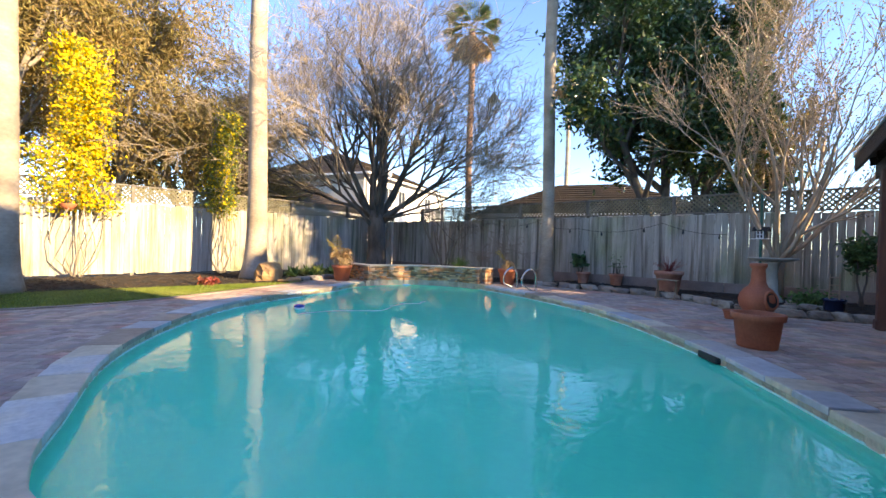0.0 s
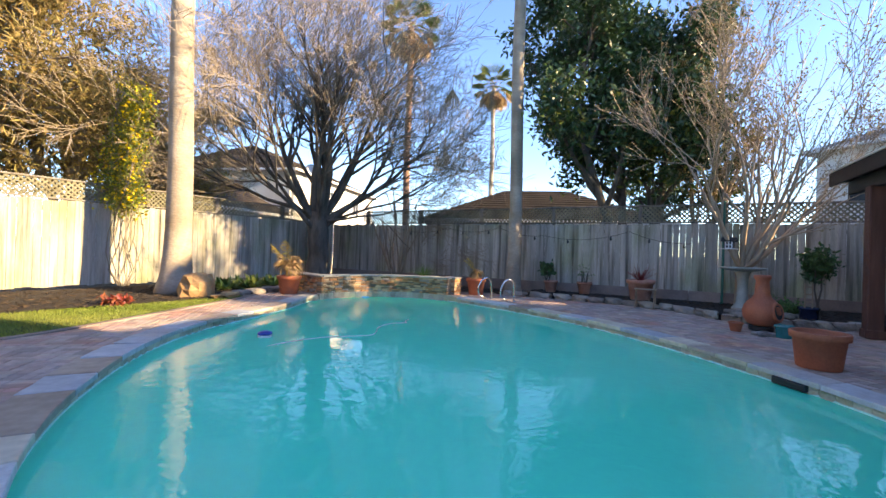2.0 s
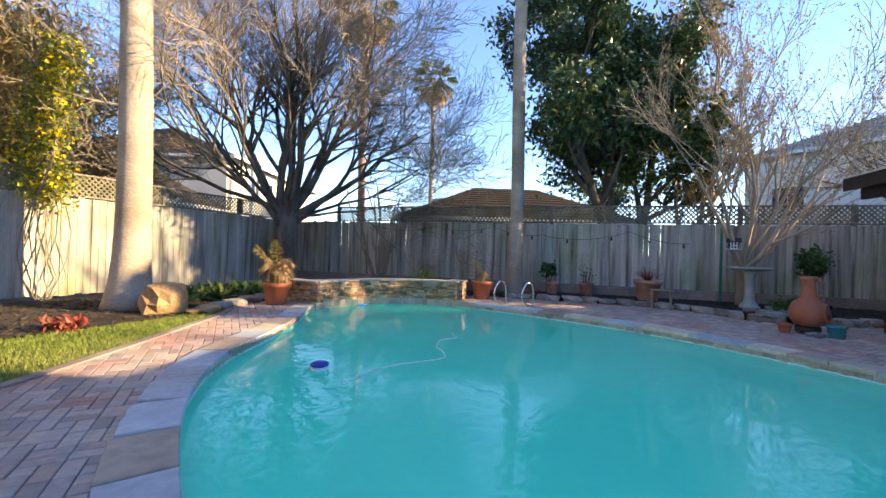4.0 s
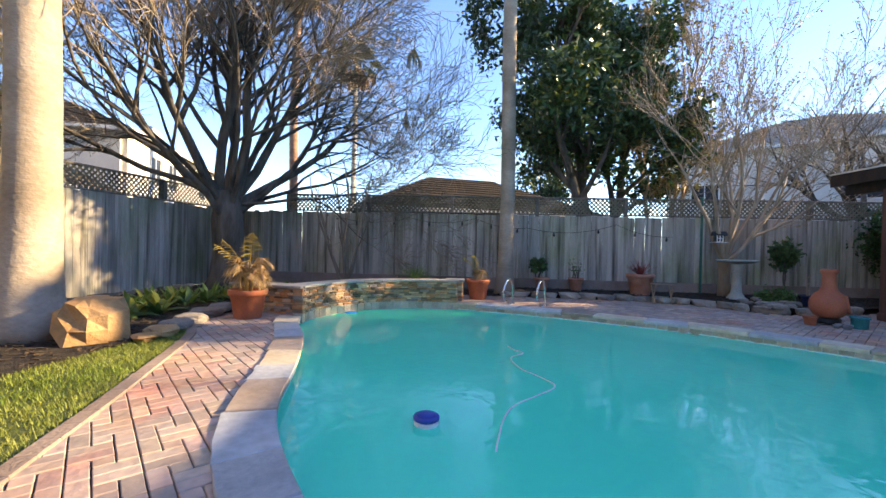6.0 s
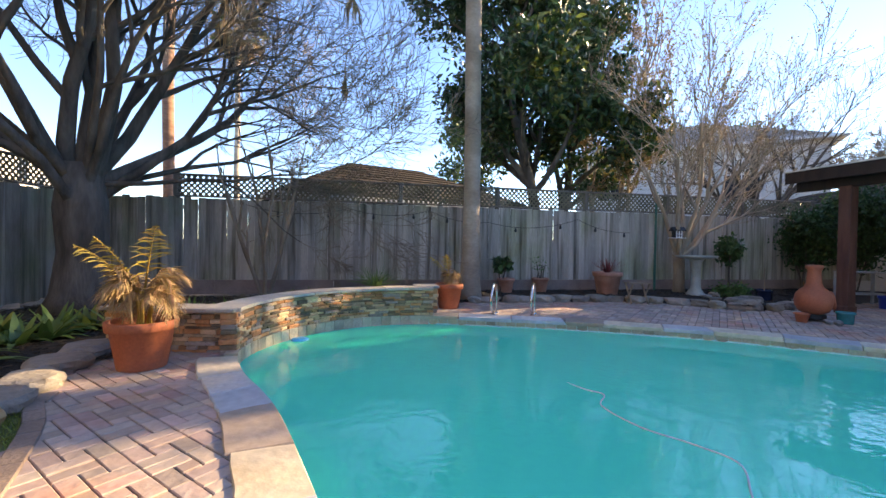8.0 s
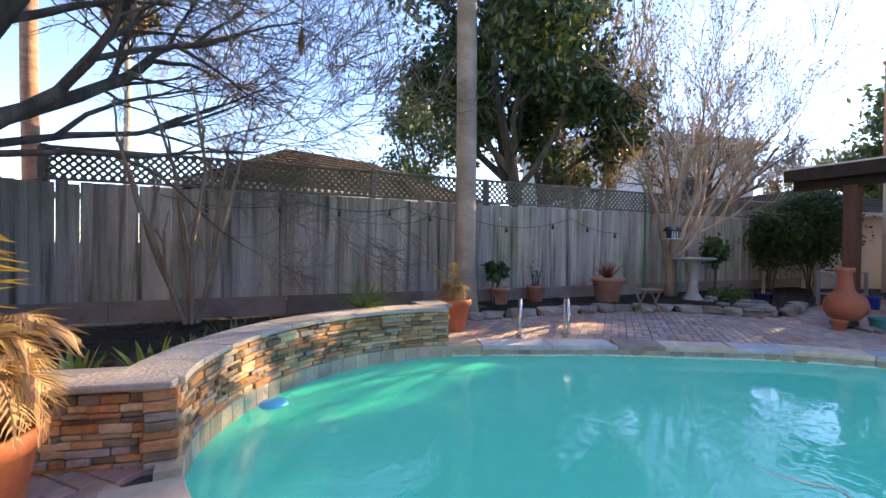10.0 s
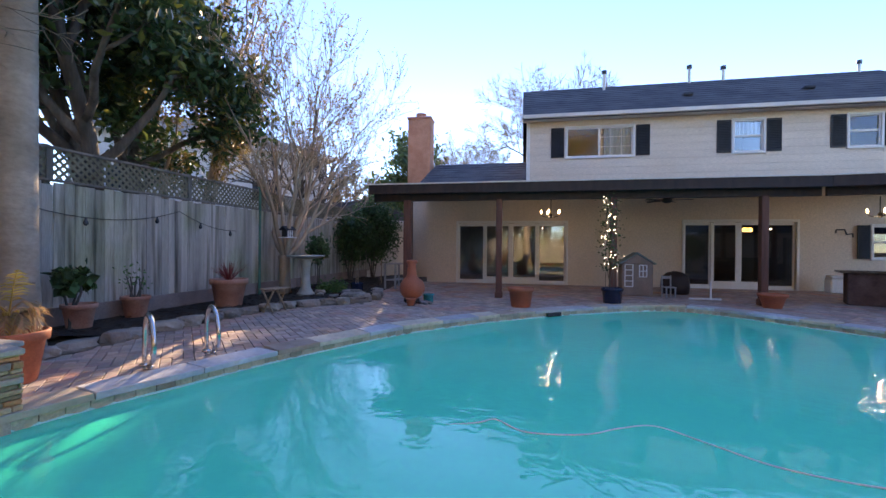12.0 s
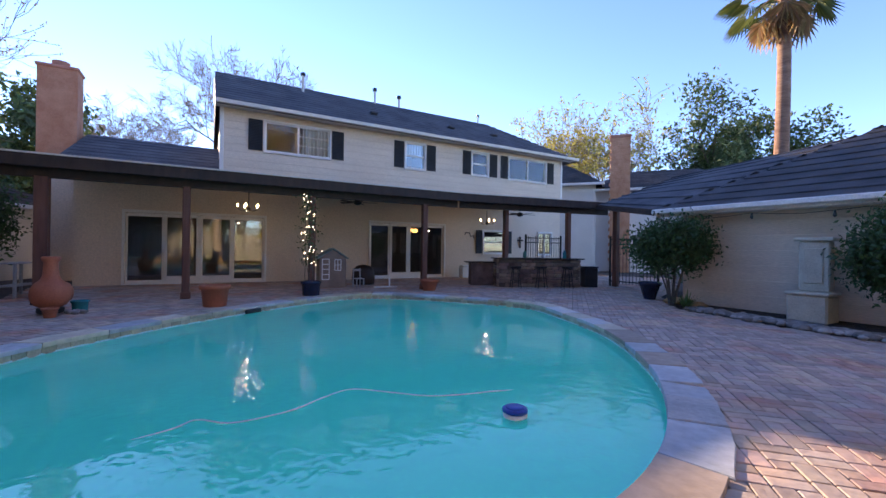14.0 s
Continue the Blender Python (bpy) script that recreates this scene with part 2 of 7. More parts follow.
M_SLAB = mat("paving_bed", (0.05, 0.04, 0.035), (0.11, 0.09, 0.08), 3.0, 0.95, 0.4)
M_MULCH = mat("mulch", (0.012, 0.009, 0.008), (0.05, 0.035, 0.025), 9.0, 0.95, 1.0, fine=60.0, dist=0.03)
M_CHIP = mat("wood_chip", (0.02, 0.014, 0.01), (0.08, 0.052, 0.032), 4.0, 0.9, 0.2, island=0.6)
M_LAWN = mat("lawn_soil", (0.06, 0.085, 0.02), (0.11, 0.13, 0.035), 5.0, 0.95, 0.6)
M_GRASS = leaf_mat("grass_blade", (0.17, 0.25, 0.03), (0.34, 0.36, 0.09), 0.55, 0.35, 0.35)
M_PAVER = mat("paver", (0.54, 0.29, 0.20), (0.58, 0.40, 0.30), 1.1, 0.82, 0.4, fine=16.0, rand=0.22, hue=0.018, c3=(0.40, 0.32, 0.28))
M_PAVER_J = mat("paver_far", (0.54, 0.29, 0.20), (0.58, 0.40, 0.30), 1.1, 0.82, 0.4, fine=16.0, island=0.22, hue=0.018, c3=(0.40, 0.32, 0.28))
M_COPING = mat("flagstone", (0.42, 0.41, 0.40), (0.64, 0.54, 0.42), 1.6, 0.75, 0.6, fine=26.0, rand=0.22, hue=0.02, c3=(0.52, 0.50, 0.48))
M_COPE_GREY = mat("flagstone_blue_grey", (0.40, 0.42, 0.44), (0.56, 0.57, 0.57), 2.2, 0.7, 0.3, fine=14.0, rand=0.15)
M_COPE_TAN = mat("flagstone_tan", (0.50, 0.41, 0.29), (0.66, 0.57, 0.43), 2.0, 0.7, 0.3, fine=14.0, rand=0.15)
M_COPE_BROWN = mat("flagstone_brown", (0.36, 0.27, 0.20), (0.48, 0.38, 0.30), 2.0, 0.7, 0.3, fine=14.0, rand=0.15)
M_LEDGES = [mat("ledgestone_tan", (0.60, 0.37, 0.20), (0.74, 0.51, 0.31), 5.0, 0.8, 0.8, fine=30.0, rand=0.25), mat("ledgestone_rust", (0.50, 0.20, 0.08), (0.64, 0.32, 0.15), 5.0, 0.8, 0.8, fine=30.0, rand=0.3),
            mat("ledgestone_grey", (0.32, 0.24, 0.20), (0.48, 0.38, 0.31), 5.0, 0.8, 0.8, fine=30.0, rand=0.3), mat("ledgestone_brown", (0.20, 0.13, 0.08), (0.34, 0.23, 0.14), 5.0, 0.8, 0.8, fine=30.0, rand=0.3)]
M_TILE = mat("pool_tile", (0.42, 0.34, 0.24), (0.60, 0.50, 0.37), 5.0, 0.5, 0.3, rand=0.25, hue=0.02)
M_PLASTER = mat("pool_plaster", (0.42, 0.84, 0.80), (0.54, 0.90, 0.87), 0.9, 0.8, 0.1)
M_WATER = water_mat()
M_CAP = mat("capstone", (0.38, 0.36, 0.33), (0.52, 0.47, 0.39), 2.5, 0.75, 0.5, rand=0.15)
M_MORTAR = mat("mortar", (0.10, 0.085, 0.07), (0.16, 0.14, 0.12), 6.0, 0.95, 0.3)
M_BOARD = mat("fence_board", (0.34, 0.318, 0.278), (0.54, 0.495, 0.423), 1.0, 0.9, 0.45, (6, 6, 0.5), 16.0, rand=0.17, hue=0.012, c3=(0.45, 0.41, 0.347))
fence_nodes, fence_links = M_BOARD.node_tree.nodes, M_BOARD.node_tree.links     # dark weather streaks and a green bloom
for stretch_, low_, high_, tint_ in (((11, 11, 0.45), 0.50, 0.72, (0.30, 0.28, 0.24, 1)), ((1.3, 1.3, 0.7), 0.50, 0.78, (0.62, 0.74, 0.44, 1))):
    noise_, map_, fade_, mul_ = (fence_nodes.new("ShaderNode" + kind_) for kind_ in ("TexNoise", "Mapping", "MapRange", "MixRGB"))
    map_.inputs["Scale"].default_value = stretch_
    noise_.inputs["Scale"].default_value, noise_.inputs["Detail"].default_value = 1.0, 5
    fade_.inputs["From Min"].default_value, fade_.inputs["From Max"].default_value = low_, high_
    mul_.blend_type = "MULTIPLY"
    mul_.inputs[2].default_value = tint_
    fence_links.new(fence_nodes["Geometry"].outputs["Position"], map_.inputs["Vector"])
    fence_links.new(map_.outputs[0], noise_.inputs["Vector"])
    fence_links.new(noise_.outputs["Fac"], fade_.inputs["Value"])
    fence_links.new(fade_.outputs[0], mul_.inputs[0])
    fence_links.new(fence_nodes["Principled BSDF"].inputs["Base Color"].links[0].from_socket, mul_.inputs[1])
    fence_links.new(mul_.outputs[0], fence_nodes["Principled BSDF"].inputs["Base Color"])
M_RAIL = mat("fence_rail", (0.15, 0.13, 0.11), (0.26, 0.23, 0.19), 2.0, 0.9, 0.4, (3, 3, 1), rand=0.15)
M_LATTICE = mat("lattice_wood", (0.13, 0.12, 0.075), (0.26, 0.235, 0.16), 3.0, 0.9, 0.3, rand=0.2)
M_KICK = mat("kick_board", (0.20, 0.15, 0.13), (0.30, 0.23, 0.20), 2.0, 0.9, 0.3, rand=0.2)
M_SIDING = mat("siding", (0.66, 0.55, 0.43), (0.72, 0.60, 0.48), 0.7, 0.7, 0.12, fine=25.0)
M_SIDING_P = mat("siding_board", (0.68, 0.56, 0.44), (0.74, 0.62, 0.49), 0.7, 0.65, 0.12, (1, 1, 6), 12.0, rand=0.03)
M_TRIM = mat("white_trim", (0.74, 0.72, 0.68), (0.80, 0.78, 0.74), 2.0, 0.5, 0.05)
M_GUTTER = mat("gutter_paint", (0.62, 0.56, 0.48), (0.68, 0.62, 0.54), 2.0, 0.45, 0.05)
# shutter paint; also the near-black fill of the skimmer and chiminea openings
M_SHUTTER = mat("shutter_paint", (0.012, 0.013, 0.016), (0.022, 0.023, 0.027), 4.0, 0.5, 0.1)
M_SHINGLE = mat("roof_shingle", (0.05, 0.052, 0.06), (0.10, 0.10, 0.11), 1.4, 0.9, 0.5, fine=60.0, island=0.25)
M_BEAM = mat("dark_beam", (0.020, 0.012, 0.010), (0.042, 0.024, 0.019), 2.0, 0.6, 0.3, (4, 4, 1), rand=0.15)
M_REDPOST = mat("stained_post", (0.11, 0.042, 0.028), (0.19, 0.078, 0.052), 2.5, 0.6, 0.3, (5, 5, 0.6), rand=0.15)
M_GLASS = glass_mat("window_glass")
# room colours set dark, standing for dim unseen interiors behind the glass
M_ROOM = mat("dark_room_wall", (0.20, 0.18, 0.16), (0.26, 0.235, 0.21), 0.6, 0.9, 0.0)
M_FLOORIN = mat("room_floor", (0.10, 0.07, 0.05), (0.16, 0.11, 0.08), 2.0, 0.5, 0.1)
M_CURTAIN = mat("curtain_cloth", (0.55, 0.55, 0.55), (0.68, 0.68, 0.66), 3.0, 0.9, 0.2, (8, 8, 0.5))
M_BRICK = mat("chimney_brick", (0.42, 0.17, 0.10), (0.52, 0.25, 0.16), 3.0, 0.85, 0.4, rand=0.25, hue=0.01)
M_WHITEWALL = mat("white_siding", (0.66, 0.63, 0.58), (0.74, 0.71, 0.66), 0.7, 0.7, 0.1)
M_BROWNROOF = mat("brown_shingle", (0.055, 0.042, 0.036), (0.105, 0.08, 0.065), 1.2, 0.9, 0.6, fine=30.0, island=0.25)
M_DARKROOF = mat("dark_brown_shingle", (0.02, 0.015, 0.013), (0.042, 0.03, 0.026), 1.2, 0.95, 0.6, fine=30.0, island=0.2)
M_GREYROOF = mat("grey_shingle", (0.34, 0.33, 0.32), (0.46, 0.45, 0.44), 1.2, 0.9, 0.5, fine=30.0, island=0.2)

# ---- pool and ground ----
WATER = -0.12
POOL = [(2.68, 2.35), (2.80, 2.95), (2.95, 3.9), (3.03, 4.6), (3.0, 6.2), (2.77, 7.8), (2.42, 8.75), (1.93, 9.9), (1.5, 10.65), (1.15, 11.3), (0.75, 11.83),
        (0.05, 12.26), (-0.8, 12.38), (-1.55, 12.17), (-2.1, 11.75), (-2.4, 11.1), (-2.65, 10.1), (-3.12, 8.9), (-3.46, 8.15), (-3.64, 7.4), (-3.69, 6.4),
        (-3.57, 5.4), (-3.36, 4.5), (-3.0, 3.6), (-2.45, 2.7), (-1.98, 1.95), (-1.4, 1.55), (0.0, 1.45), (0.9, 1.45), (1.9, 1.5), (2.45, 1.82)]
outline = [Vector((p.x, p.y)) for p in catmull([(*p, 0) for p in POOL], 6)]
LAWN_EDGE = [(-14.0, 1.5), (-9.0, 4.1), (-6.4, 5.9), (-5.3, 7.0), (-4.72, 8.3), (-4.25, 9.6), (-3.85, 10.8), (-3.75, 11.4)]
lawn_line = [Vector((p.x, p.y)) for p in catmull([(*p, 0) for p in LAWN_EDGE], 5, False)]
BED_EDGE = [(-14.0, 3.6), (-9.0, 6.7), (-7.2, 8.2), (-6.1, 9.15), (-5.1, 10.0), (-4.4, 10.75), (-3.95, 11.25), (-3.75, 11.4)]
bed_line = [Vector((p.x, p.y)) for p in catmull([(*p, 0) for p in BED_EDGE], 5, False)]


def sheet(name, outer, hole, z, material, label, category, fine=0.0):
    """A flat sheet over a polygon, with an optional hole."""
    bm = bmesh.new()
    for loop in (outer, hole):
        if loop:
            vs = [bm.verts.new((p[0], p[1], z)) for p in loop]
            for i in range(len(vs)):
                bm.edges.new((vs[i - 1], vs[i]))
    bmesh.ops.triangle_fill(bm, use_beauty=True, use_dissolve=False, edges=bm.edges[:])
    for f in bm.faces:
        if f.normal.z < 0:
            f.normal_flip()
    me = bpy.data.meshes.new(name)
    bm.to_mesh(me)
    bm.free()
    me.materials.append(material)
    return tagged(new(name, me), label, category, "", "structure")


rim = offset(outline, 0.05)
sheet("ground", [(-400, -400), (400, -400), (400, 400), (-400, 400)], rim, -0.03, M_SLAB, "dark sanded bed under paving and soil round the pool", "ground")

# pool shell: sloping sides, a floor that falls towards the wall
g = Geo()
rings = []
for d, z in ((0.05, -0.03), (0.02, -0.10), (0.0, -0.10), (-0.02, -0.5), (-0.25, -1.0)):
    rings.append([(p.x, p.y, z if z > -0.9 else -0.85 - 0.05 * max(0, p.y - 2)) for p in offset(outline, d)])
k = len(outline)
for a in range(len(rings) - 1):
    base = len(g.v)
    g.add(rings[a] + rings[a + 1], [(i, (i + 1) % k, k + (i + 1) % k, k + i) for i in range(k)])
centre = (-0.4, 7.0, -1.1)
g.add(rings[-1] + [centre], [((i + 1) % k, i, k) for i in range(k)])
pool_shell = solo("pool_shell", g, M_PLASTER, "pale turquoise plastered freeform swimming pool basin", "pool", "", "structure", True)

# underwater entry step at the far side
g = Geo()
steps = thing("pool_steps", "pale plastered underwater steps below the grab rails", "pool steps", kind="structure")
for i in range(3):
    part("step", Geo().box((0.62, 0.30, 0.30), T(1.50 - 0.22 * i, 10.12 - 0.18 * i, -0.42 - 0.26 * i, -51), 0.03), M_PLASTER, steps)

# water sheet: a fine grid clipped to the outline
water = sheet("water", [(p.x, p.y) for p in offset(outline, 0.015)], None, WATER, M_WATER, "clear turquoise pool water with small ripples", "water")
water.visible_shadow = False


# ---- coping ----
coping = thing("pool_coping", "irregular grey and tan flagstone coping round the pool", "coping", kind="structure")
tileband = thing("pool_tile_band", "tan stone tiles along the waterline under the coping", "tiles", kind="structure")
arc = [0.0]
for i in range(k):
    arc.append(arc[-1] + (outline[(i + 1) % k] - outline[i]).length)
total = arc[-1]


def along(s, d=0.0):
    s %= total
    for i in range(k):
        if arc[i + 1] >= s:
            f = (s - arc[i]) / (arc[i + 1] - arc[i])
            p, q = outline[i], outline[(i + 1) % k]
            a, b = outline[i - 1], outline[(i + 2) % k]
            t = ((q - a).normalized() * (1 - f) + (b - p).normalized() * f).normalized()
            return p + (q - p) * f + Vector((t.y, -t.x)) * d, t


def s_of(x, y):
    i = min(range(k), key=lambda i: (outline[i] - Vector((x, y))).length)
    return arc[i]


WALL_S0, WALL_S1 = s_of(0.98, 11.55), s_of(-2.1, 11.75)
s = 0.0
rc = random.Random(11)
while s < total - 0.05:
    ln = min(rc.uniform(0.32, 0.85), total - s)
    if WALL_S0 - 0.02 < s + ln / 2 < WALL_S1 + 0.02:
        s += ln
        continue
    w0 = 0.315 + rc.uniform(-0.012, 0.012)
    sk0, sk1 = rc.uniform(-0.06, 0.06), rc.uniform(-0.06, 0.06)
    n = 5
    inner = [along(s + 0.006 + (ln - 0.012) * i / n, -0.035)[0] for i in range(n + 1)]
    outer = [along(s + 0.006 + (ln - 0.012) * i / n + (sk0 * (1 - i / n) + sk1 * i / n), w0 + rc.uniform(-0.008, 0.008))[0] for i in range(n + 1)]
    poly = [(p.x, p.y) for p in outer] + [(p.x, p.y) for p in reversed(inner)]
    area = sum(poly[i - 1][0] * poly[i][1] - poly[i][0] * poly[i - 1][1] for i in range(len(poly)))
    if area < 0:
        poly.reverse()
    part("coping_stone", Geo().prism(poly, -0.035, 0.018 + rc.uniform(-0.004, 0.006), c=0.008), rc.choice((M_COPE_GREY, M_COPE_GREY, M_COPE_TAN, M_COPE_TAN, M_COPE_BROWN, M_COPING)), coping)
    s += ln
s = 0.0
while s < total - 0.02:
    ln = min(0.155, total - s)
    a0, a1 = along(s + 0.003, 0)[0], along(s + ln - 0.003, 0)[0]
    b1, b0 = along(s + ln - 0.003, 0.03)[0], along(s + 0.003, 0.03)[0]
    high = -0.037
    if WALL_S0 < s < WALL_S1:                # a tan tile ledge carries the stone wall
        a0, a1, high = along(s + 0.003, -0.03)[0], along(s + ln - 0.003, -0.03)[0], 0.02
        b1, b0 = along(s + ln - 0.003, 0.10)[0], along(s + 0.003, 0.10)[0]
    part("tile", Geo().prism([(a1.x, a1.y), (a0.x, a0.y), (b0.x, b0.y), (b1.x, b1.y)], -0.25, high), M_TILE, tileband)
    s += ln
# skimmer mouth in the coping, its shaded hollow drawn as a near-black box
sp, st = along(s_of(3.02, 4.68), -0.02)
solo("skimmer", Geo().box((0.34, 0.07, 0.075), T(sp.x, sp.y, -0.075, math.degrees(math.atan2(st.y, st.x))), 0.01),
     M_SHUTTER, "near-black rectangular box drawn as the shaded skimmer opening under the pool coping", "skimmer")

# ---- stacked stone wall at the pool's head ----
stone_wall = thing("stone_wall", "low curved retaining wall of stacked tan ledgestone", "retaining wall", kind="structure")
wall_path = [along(WALL_S0 + (WALL_S1 - WALL_S0) * i / 40, 0.0)[0] for i in range(41)]
ret_l = [Vector((-2.1, 11.75)), Vector((-2.65, 12.42)), Vector((-2.95, 12.9))]
ret_r = [Vector((1.75, 12.55)), Vector((1.4, 12.05)), Vector((0.98, 11.57))]
WALL_H = 0.43


def path_len(path):
    return [0.0] + list(np.cumsum([(path[i + 1] - path[i]).length for i in range(len(path) - 1)]))


def on_path(path, cum, s):
    s = max(0, min(cum[-1] - 1e-6, s))
    i = max(j for j in range(len(path) - 1) if cum[j] <= s)
    t = (path[i + 1] - path[i]).normalized()
    return path[i] + t * (s - cum[i]), t


rs = random.Random(23)
for path, side in ((wall_path, 1), (ret_l, 1)):
    cum = path_len(path)
    z = -0.1 if path is ret_l else 0.02
    while z < WALL_H - 0.005:
        h = min(rs.choice((0.03, 0.038, 0.045, 0.055)), WALL_H - z)
        s = rs.uniform(-0.2, 0)
        while s < cum[-1]:
            ln = rs.uniform(0.07, 0.24)
            a, b = max(0, s), min(cum[-1], s + ln)
            if b - a > 0.02:
                p, t = on_path(path, cum, (a + b) / 2)
                nrm = Vector((t.y, -t.x))
                deep = 0.12
                q = p + nrm * (deep / 2 - rs.uniform(0.0, 0.032)) * side
                part("stone", Geo().box((b - a - 0.005, deep, h - 0.004), T(q.x, q.y, z + h / 2, math.degrees(math.atan2(t.y, t.x)) + rs.uniform(-1, 1)), 0.006), rs.choice(M_LEDGES + M_LEDGES[:2] + M_LEDGES[3:]), stone_wall)
            s += ln
        z += h
g = Geo()
cum = path_len(wall_path)
inner = [on_path(wall_path, cum, cum[-1] * (0.01 + 0.90 * i / 30)) for i in range(31)]
poly = [(p + Vector((t.y, -t.x)) * 0.06) for p, t in inner]
back = [(p + Vector((t.y, -t.x)) * 0.30) for p, t in inner]
ring = [(p.x, p.y) for p in poly] + [(p.x, p.y) for p in reversed(back)]
part("core", Geo().prism(ring[::-1], -0.3, WALL_H - 0.002), M_MORTAR, stone_wall)
for (px_, py_, sx_, sy_, rz_) in ((1.22, 11.95, 0.42, 0.34, 50), (-2.13, 11.83, 0.17, 0.17, 50)):
    z = -0.1
    while z < WALL_H - 0.005:
        h = min(rs.choice((0.04, 0.05, 0.06)), WALL_H - z)
        part("stone", Geo().box((sx_ + rs.uniform(-0.02, 0.02), sy_ + rs.uniform(-0.02, 0.02), h - 0.004), T(px_, py_, z + h / 2, rz_ + rs.uniform(-1.5, 1.5)), 0.006), rs.choice(M_LEDGES), stone_wall)
        z += h
for i in range(9):
    a, b = cum[-1] * i / 9 - (0.06 if i == 0 else 0), cum[-1] * (i + 1) / 9
    rows_in, rows_out = [], []
    for j in range(5):
        p, t = on_path(wall_path, cum, a + 0.004 + (b - a - 0.008) * j / 4)
        nrm = Vector((t.y, -t.x))
        rows_in.append(p - nrm * 0.035)
        rows_out.append(p + nrm * 0.34)
    poly = [(p.x, p.y) for p in rows_out] + [(p.x, p.y) for p in reversed(rows_in)]
    area = sum(poly[j - 1][0] * poly[j][1] - poly[j][0] * poly[j - 1][1] for j in range(len(poly)))
    part("cap_stone", Geo().prism(poly if area > 0 else poly[::-1], WALL_H, WALL_H + 0.035 + rs.uniform(0, 0.006), c=0.006), M_CAP, stone_wall)
for i in range(2):
    a, b = ret_l[i], ret_l[i + 1]
    c_, t = (a + b) / 2, (b - a)
    part("cap_stone", Geo().box((t.length - 0.01, 0.36, 0.04), T(c_.x + 0.08, c_.y + 0.06, WALL_H + 0.02, math.degrees(math.atan2(t.y, t.x))), 0.008), M_CAP, stone_wall)
part("cap_stone", Geo().box((0.46, 0.40, 0.04), T(1.22, 11.95, WALL_H + 0.022, 50), 0.008), M_CAP, stone_wall)

# ---- fences ----
FR, FR_LEN = pose(-2.16, 17.96, 0, 0, 0, -40.76), 20.0     # along x, yard on the -y side
FL, FL_LEN = pose(-2.2, 18.05, 0, 0, 0, 225.4), 22.0       # along x, yard on the +y side


def fence(name, m, length, yard, label, lat0, lat1, base, kick, seed, sag=0.0):
    f = thing(name, label, "fence", kind="structure", m=m)
    r = random.Random(seed)
    x = 0.0
    shapes = [Geo().box((0.139, 0.019, 1.0), T(0, 0, 0.5), 0.003).mesh("board", M_BOARD) for _ in range(1)]
    while x < length:
        w = r.uniform(0.128, 0.146)
        top = 2.04 + r.uniform(-0.012, 0.012) + sag * math.sin(x * 0.5)
        b = part("board", shapes[0], None, f)
        b.matrix_basis = T(x + w / 2, yard * (0.012 + r.uniform(0, 0.006)), base + r.uniform(-0.02, 0.02), r.uniform(-0.6, 0.6), 0, r.uniform(-0.16, 0.16)) @ S((w - 0.004) / 0.139, 1, top - base)
        x += w
    for z in (base + 0.25, 1.15, 1.85):
        part("rail", Geo().box((length, 0.04, 0.09), T(length / 2, -yard * 0.022, z), 0.005), M_RAIL, f)
    part("top_rail", Geo().box((lat1 - lat0, 0.06, 0.035), T((lat0 + lat1) / 2, yard * 0.012, 2.075), 0.006), M_RAIL, f)
    part("lattice_cap", Geo().box((lat1 - lat0, 0.06, 0.04), T((lat0 + lat1) / 2, yard * 0.012, 2.515), 0.006), M_RAIL, f)
    px = lat0
    while px <= lat1 + 0.01:
        part("post", Geo().box((0.09, 0.09, 2.56), T(px, -yard * 0.07, 1.28), 0.008), M_RAIL, f)
        part("lattice_post", Geo().box((0.085, 0.03, 0.44), T(px, yard * 0.016, 2.295), 0.005), M_RAIL, f)
        if px + 1.2 <= lat1:
            x0, x1 = px + 0.045, min(px + 2.3, lat1) - 0.045
            for sgn in (-1, 1):
                gl = Geo()
                h, y = 0.405, (0.004 if sgn > 0 else -0.006)
                c = x0 - h
                while c < x1:
                    a, b = (c, 0.0), (c + h, h)
                    lo, hi = max(a[0], x0), min(b[0], x1)
                    if hi - lo > 0.03:
                        za, zb = lo - c, hi - c
                        if sgn < 0:
                            za, zb = h - za, h - zb
                        mid = Vector(((lo + hi) / 2, yard * 0.006 + y, 2.093 + (za + zb) / 2))
                        gl.box((math.hypot(hi - lo, zb - za), 0.008, 0.036), Matrix.Translation(mid) @ pose(0, 0, 0, 0, -math.degrees(math.atan2(zb - za, hi - lo)), 0))
                    c += 0.112
                part("lattice_slats", gl, M_LATTICE, f)
        px += 2.3
    if kick:
        for i in range(int(length / 2.4)):
            part("kick_board", Geo().box((2.39, 0.035, 0.30), T(1.2 + 2.4 * i, yard * 0.04, 0.20), 0.006), M_KICK, f)
    return f


fence("wall_fence_back", FR, FR_LEN, -1, "weathered grey board fence topped with lattice", 1.65, 17.9, 0.30, True, 3)
fence("wall_fence_side", FL, FL_LEN, 1, "weathered pale board fence with lattice along its top", 0.0, 11.6, 0.08, False, 5, 0.01)

# ---- house ----
HM = pose(4.8, -2.62, 0, 0, 0, 50.96)     # x along the facade, y out towards the yard


def H_(x, y, z, rz=0, rx=0, ry=0):
    return HM @ pose(x, y, z, rx, ry, rz)


house = thing("house", "two-storey house with beige lap siding and dark shingle roof", "house")
DOORS = [(-3.04, 0.05, 0.0, 2.08), (3.67, 7.28, 0.0, 2.06)]
KIT = [(-6.1, -5.0, 1.0, 1.95), (-8.9, -8.1, 0.95, 1.95)]
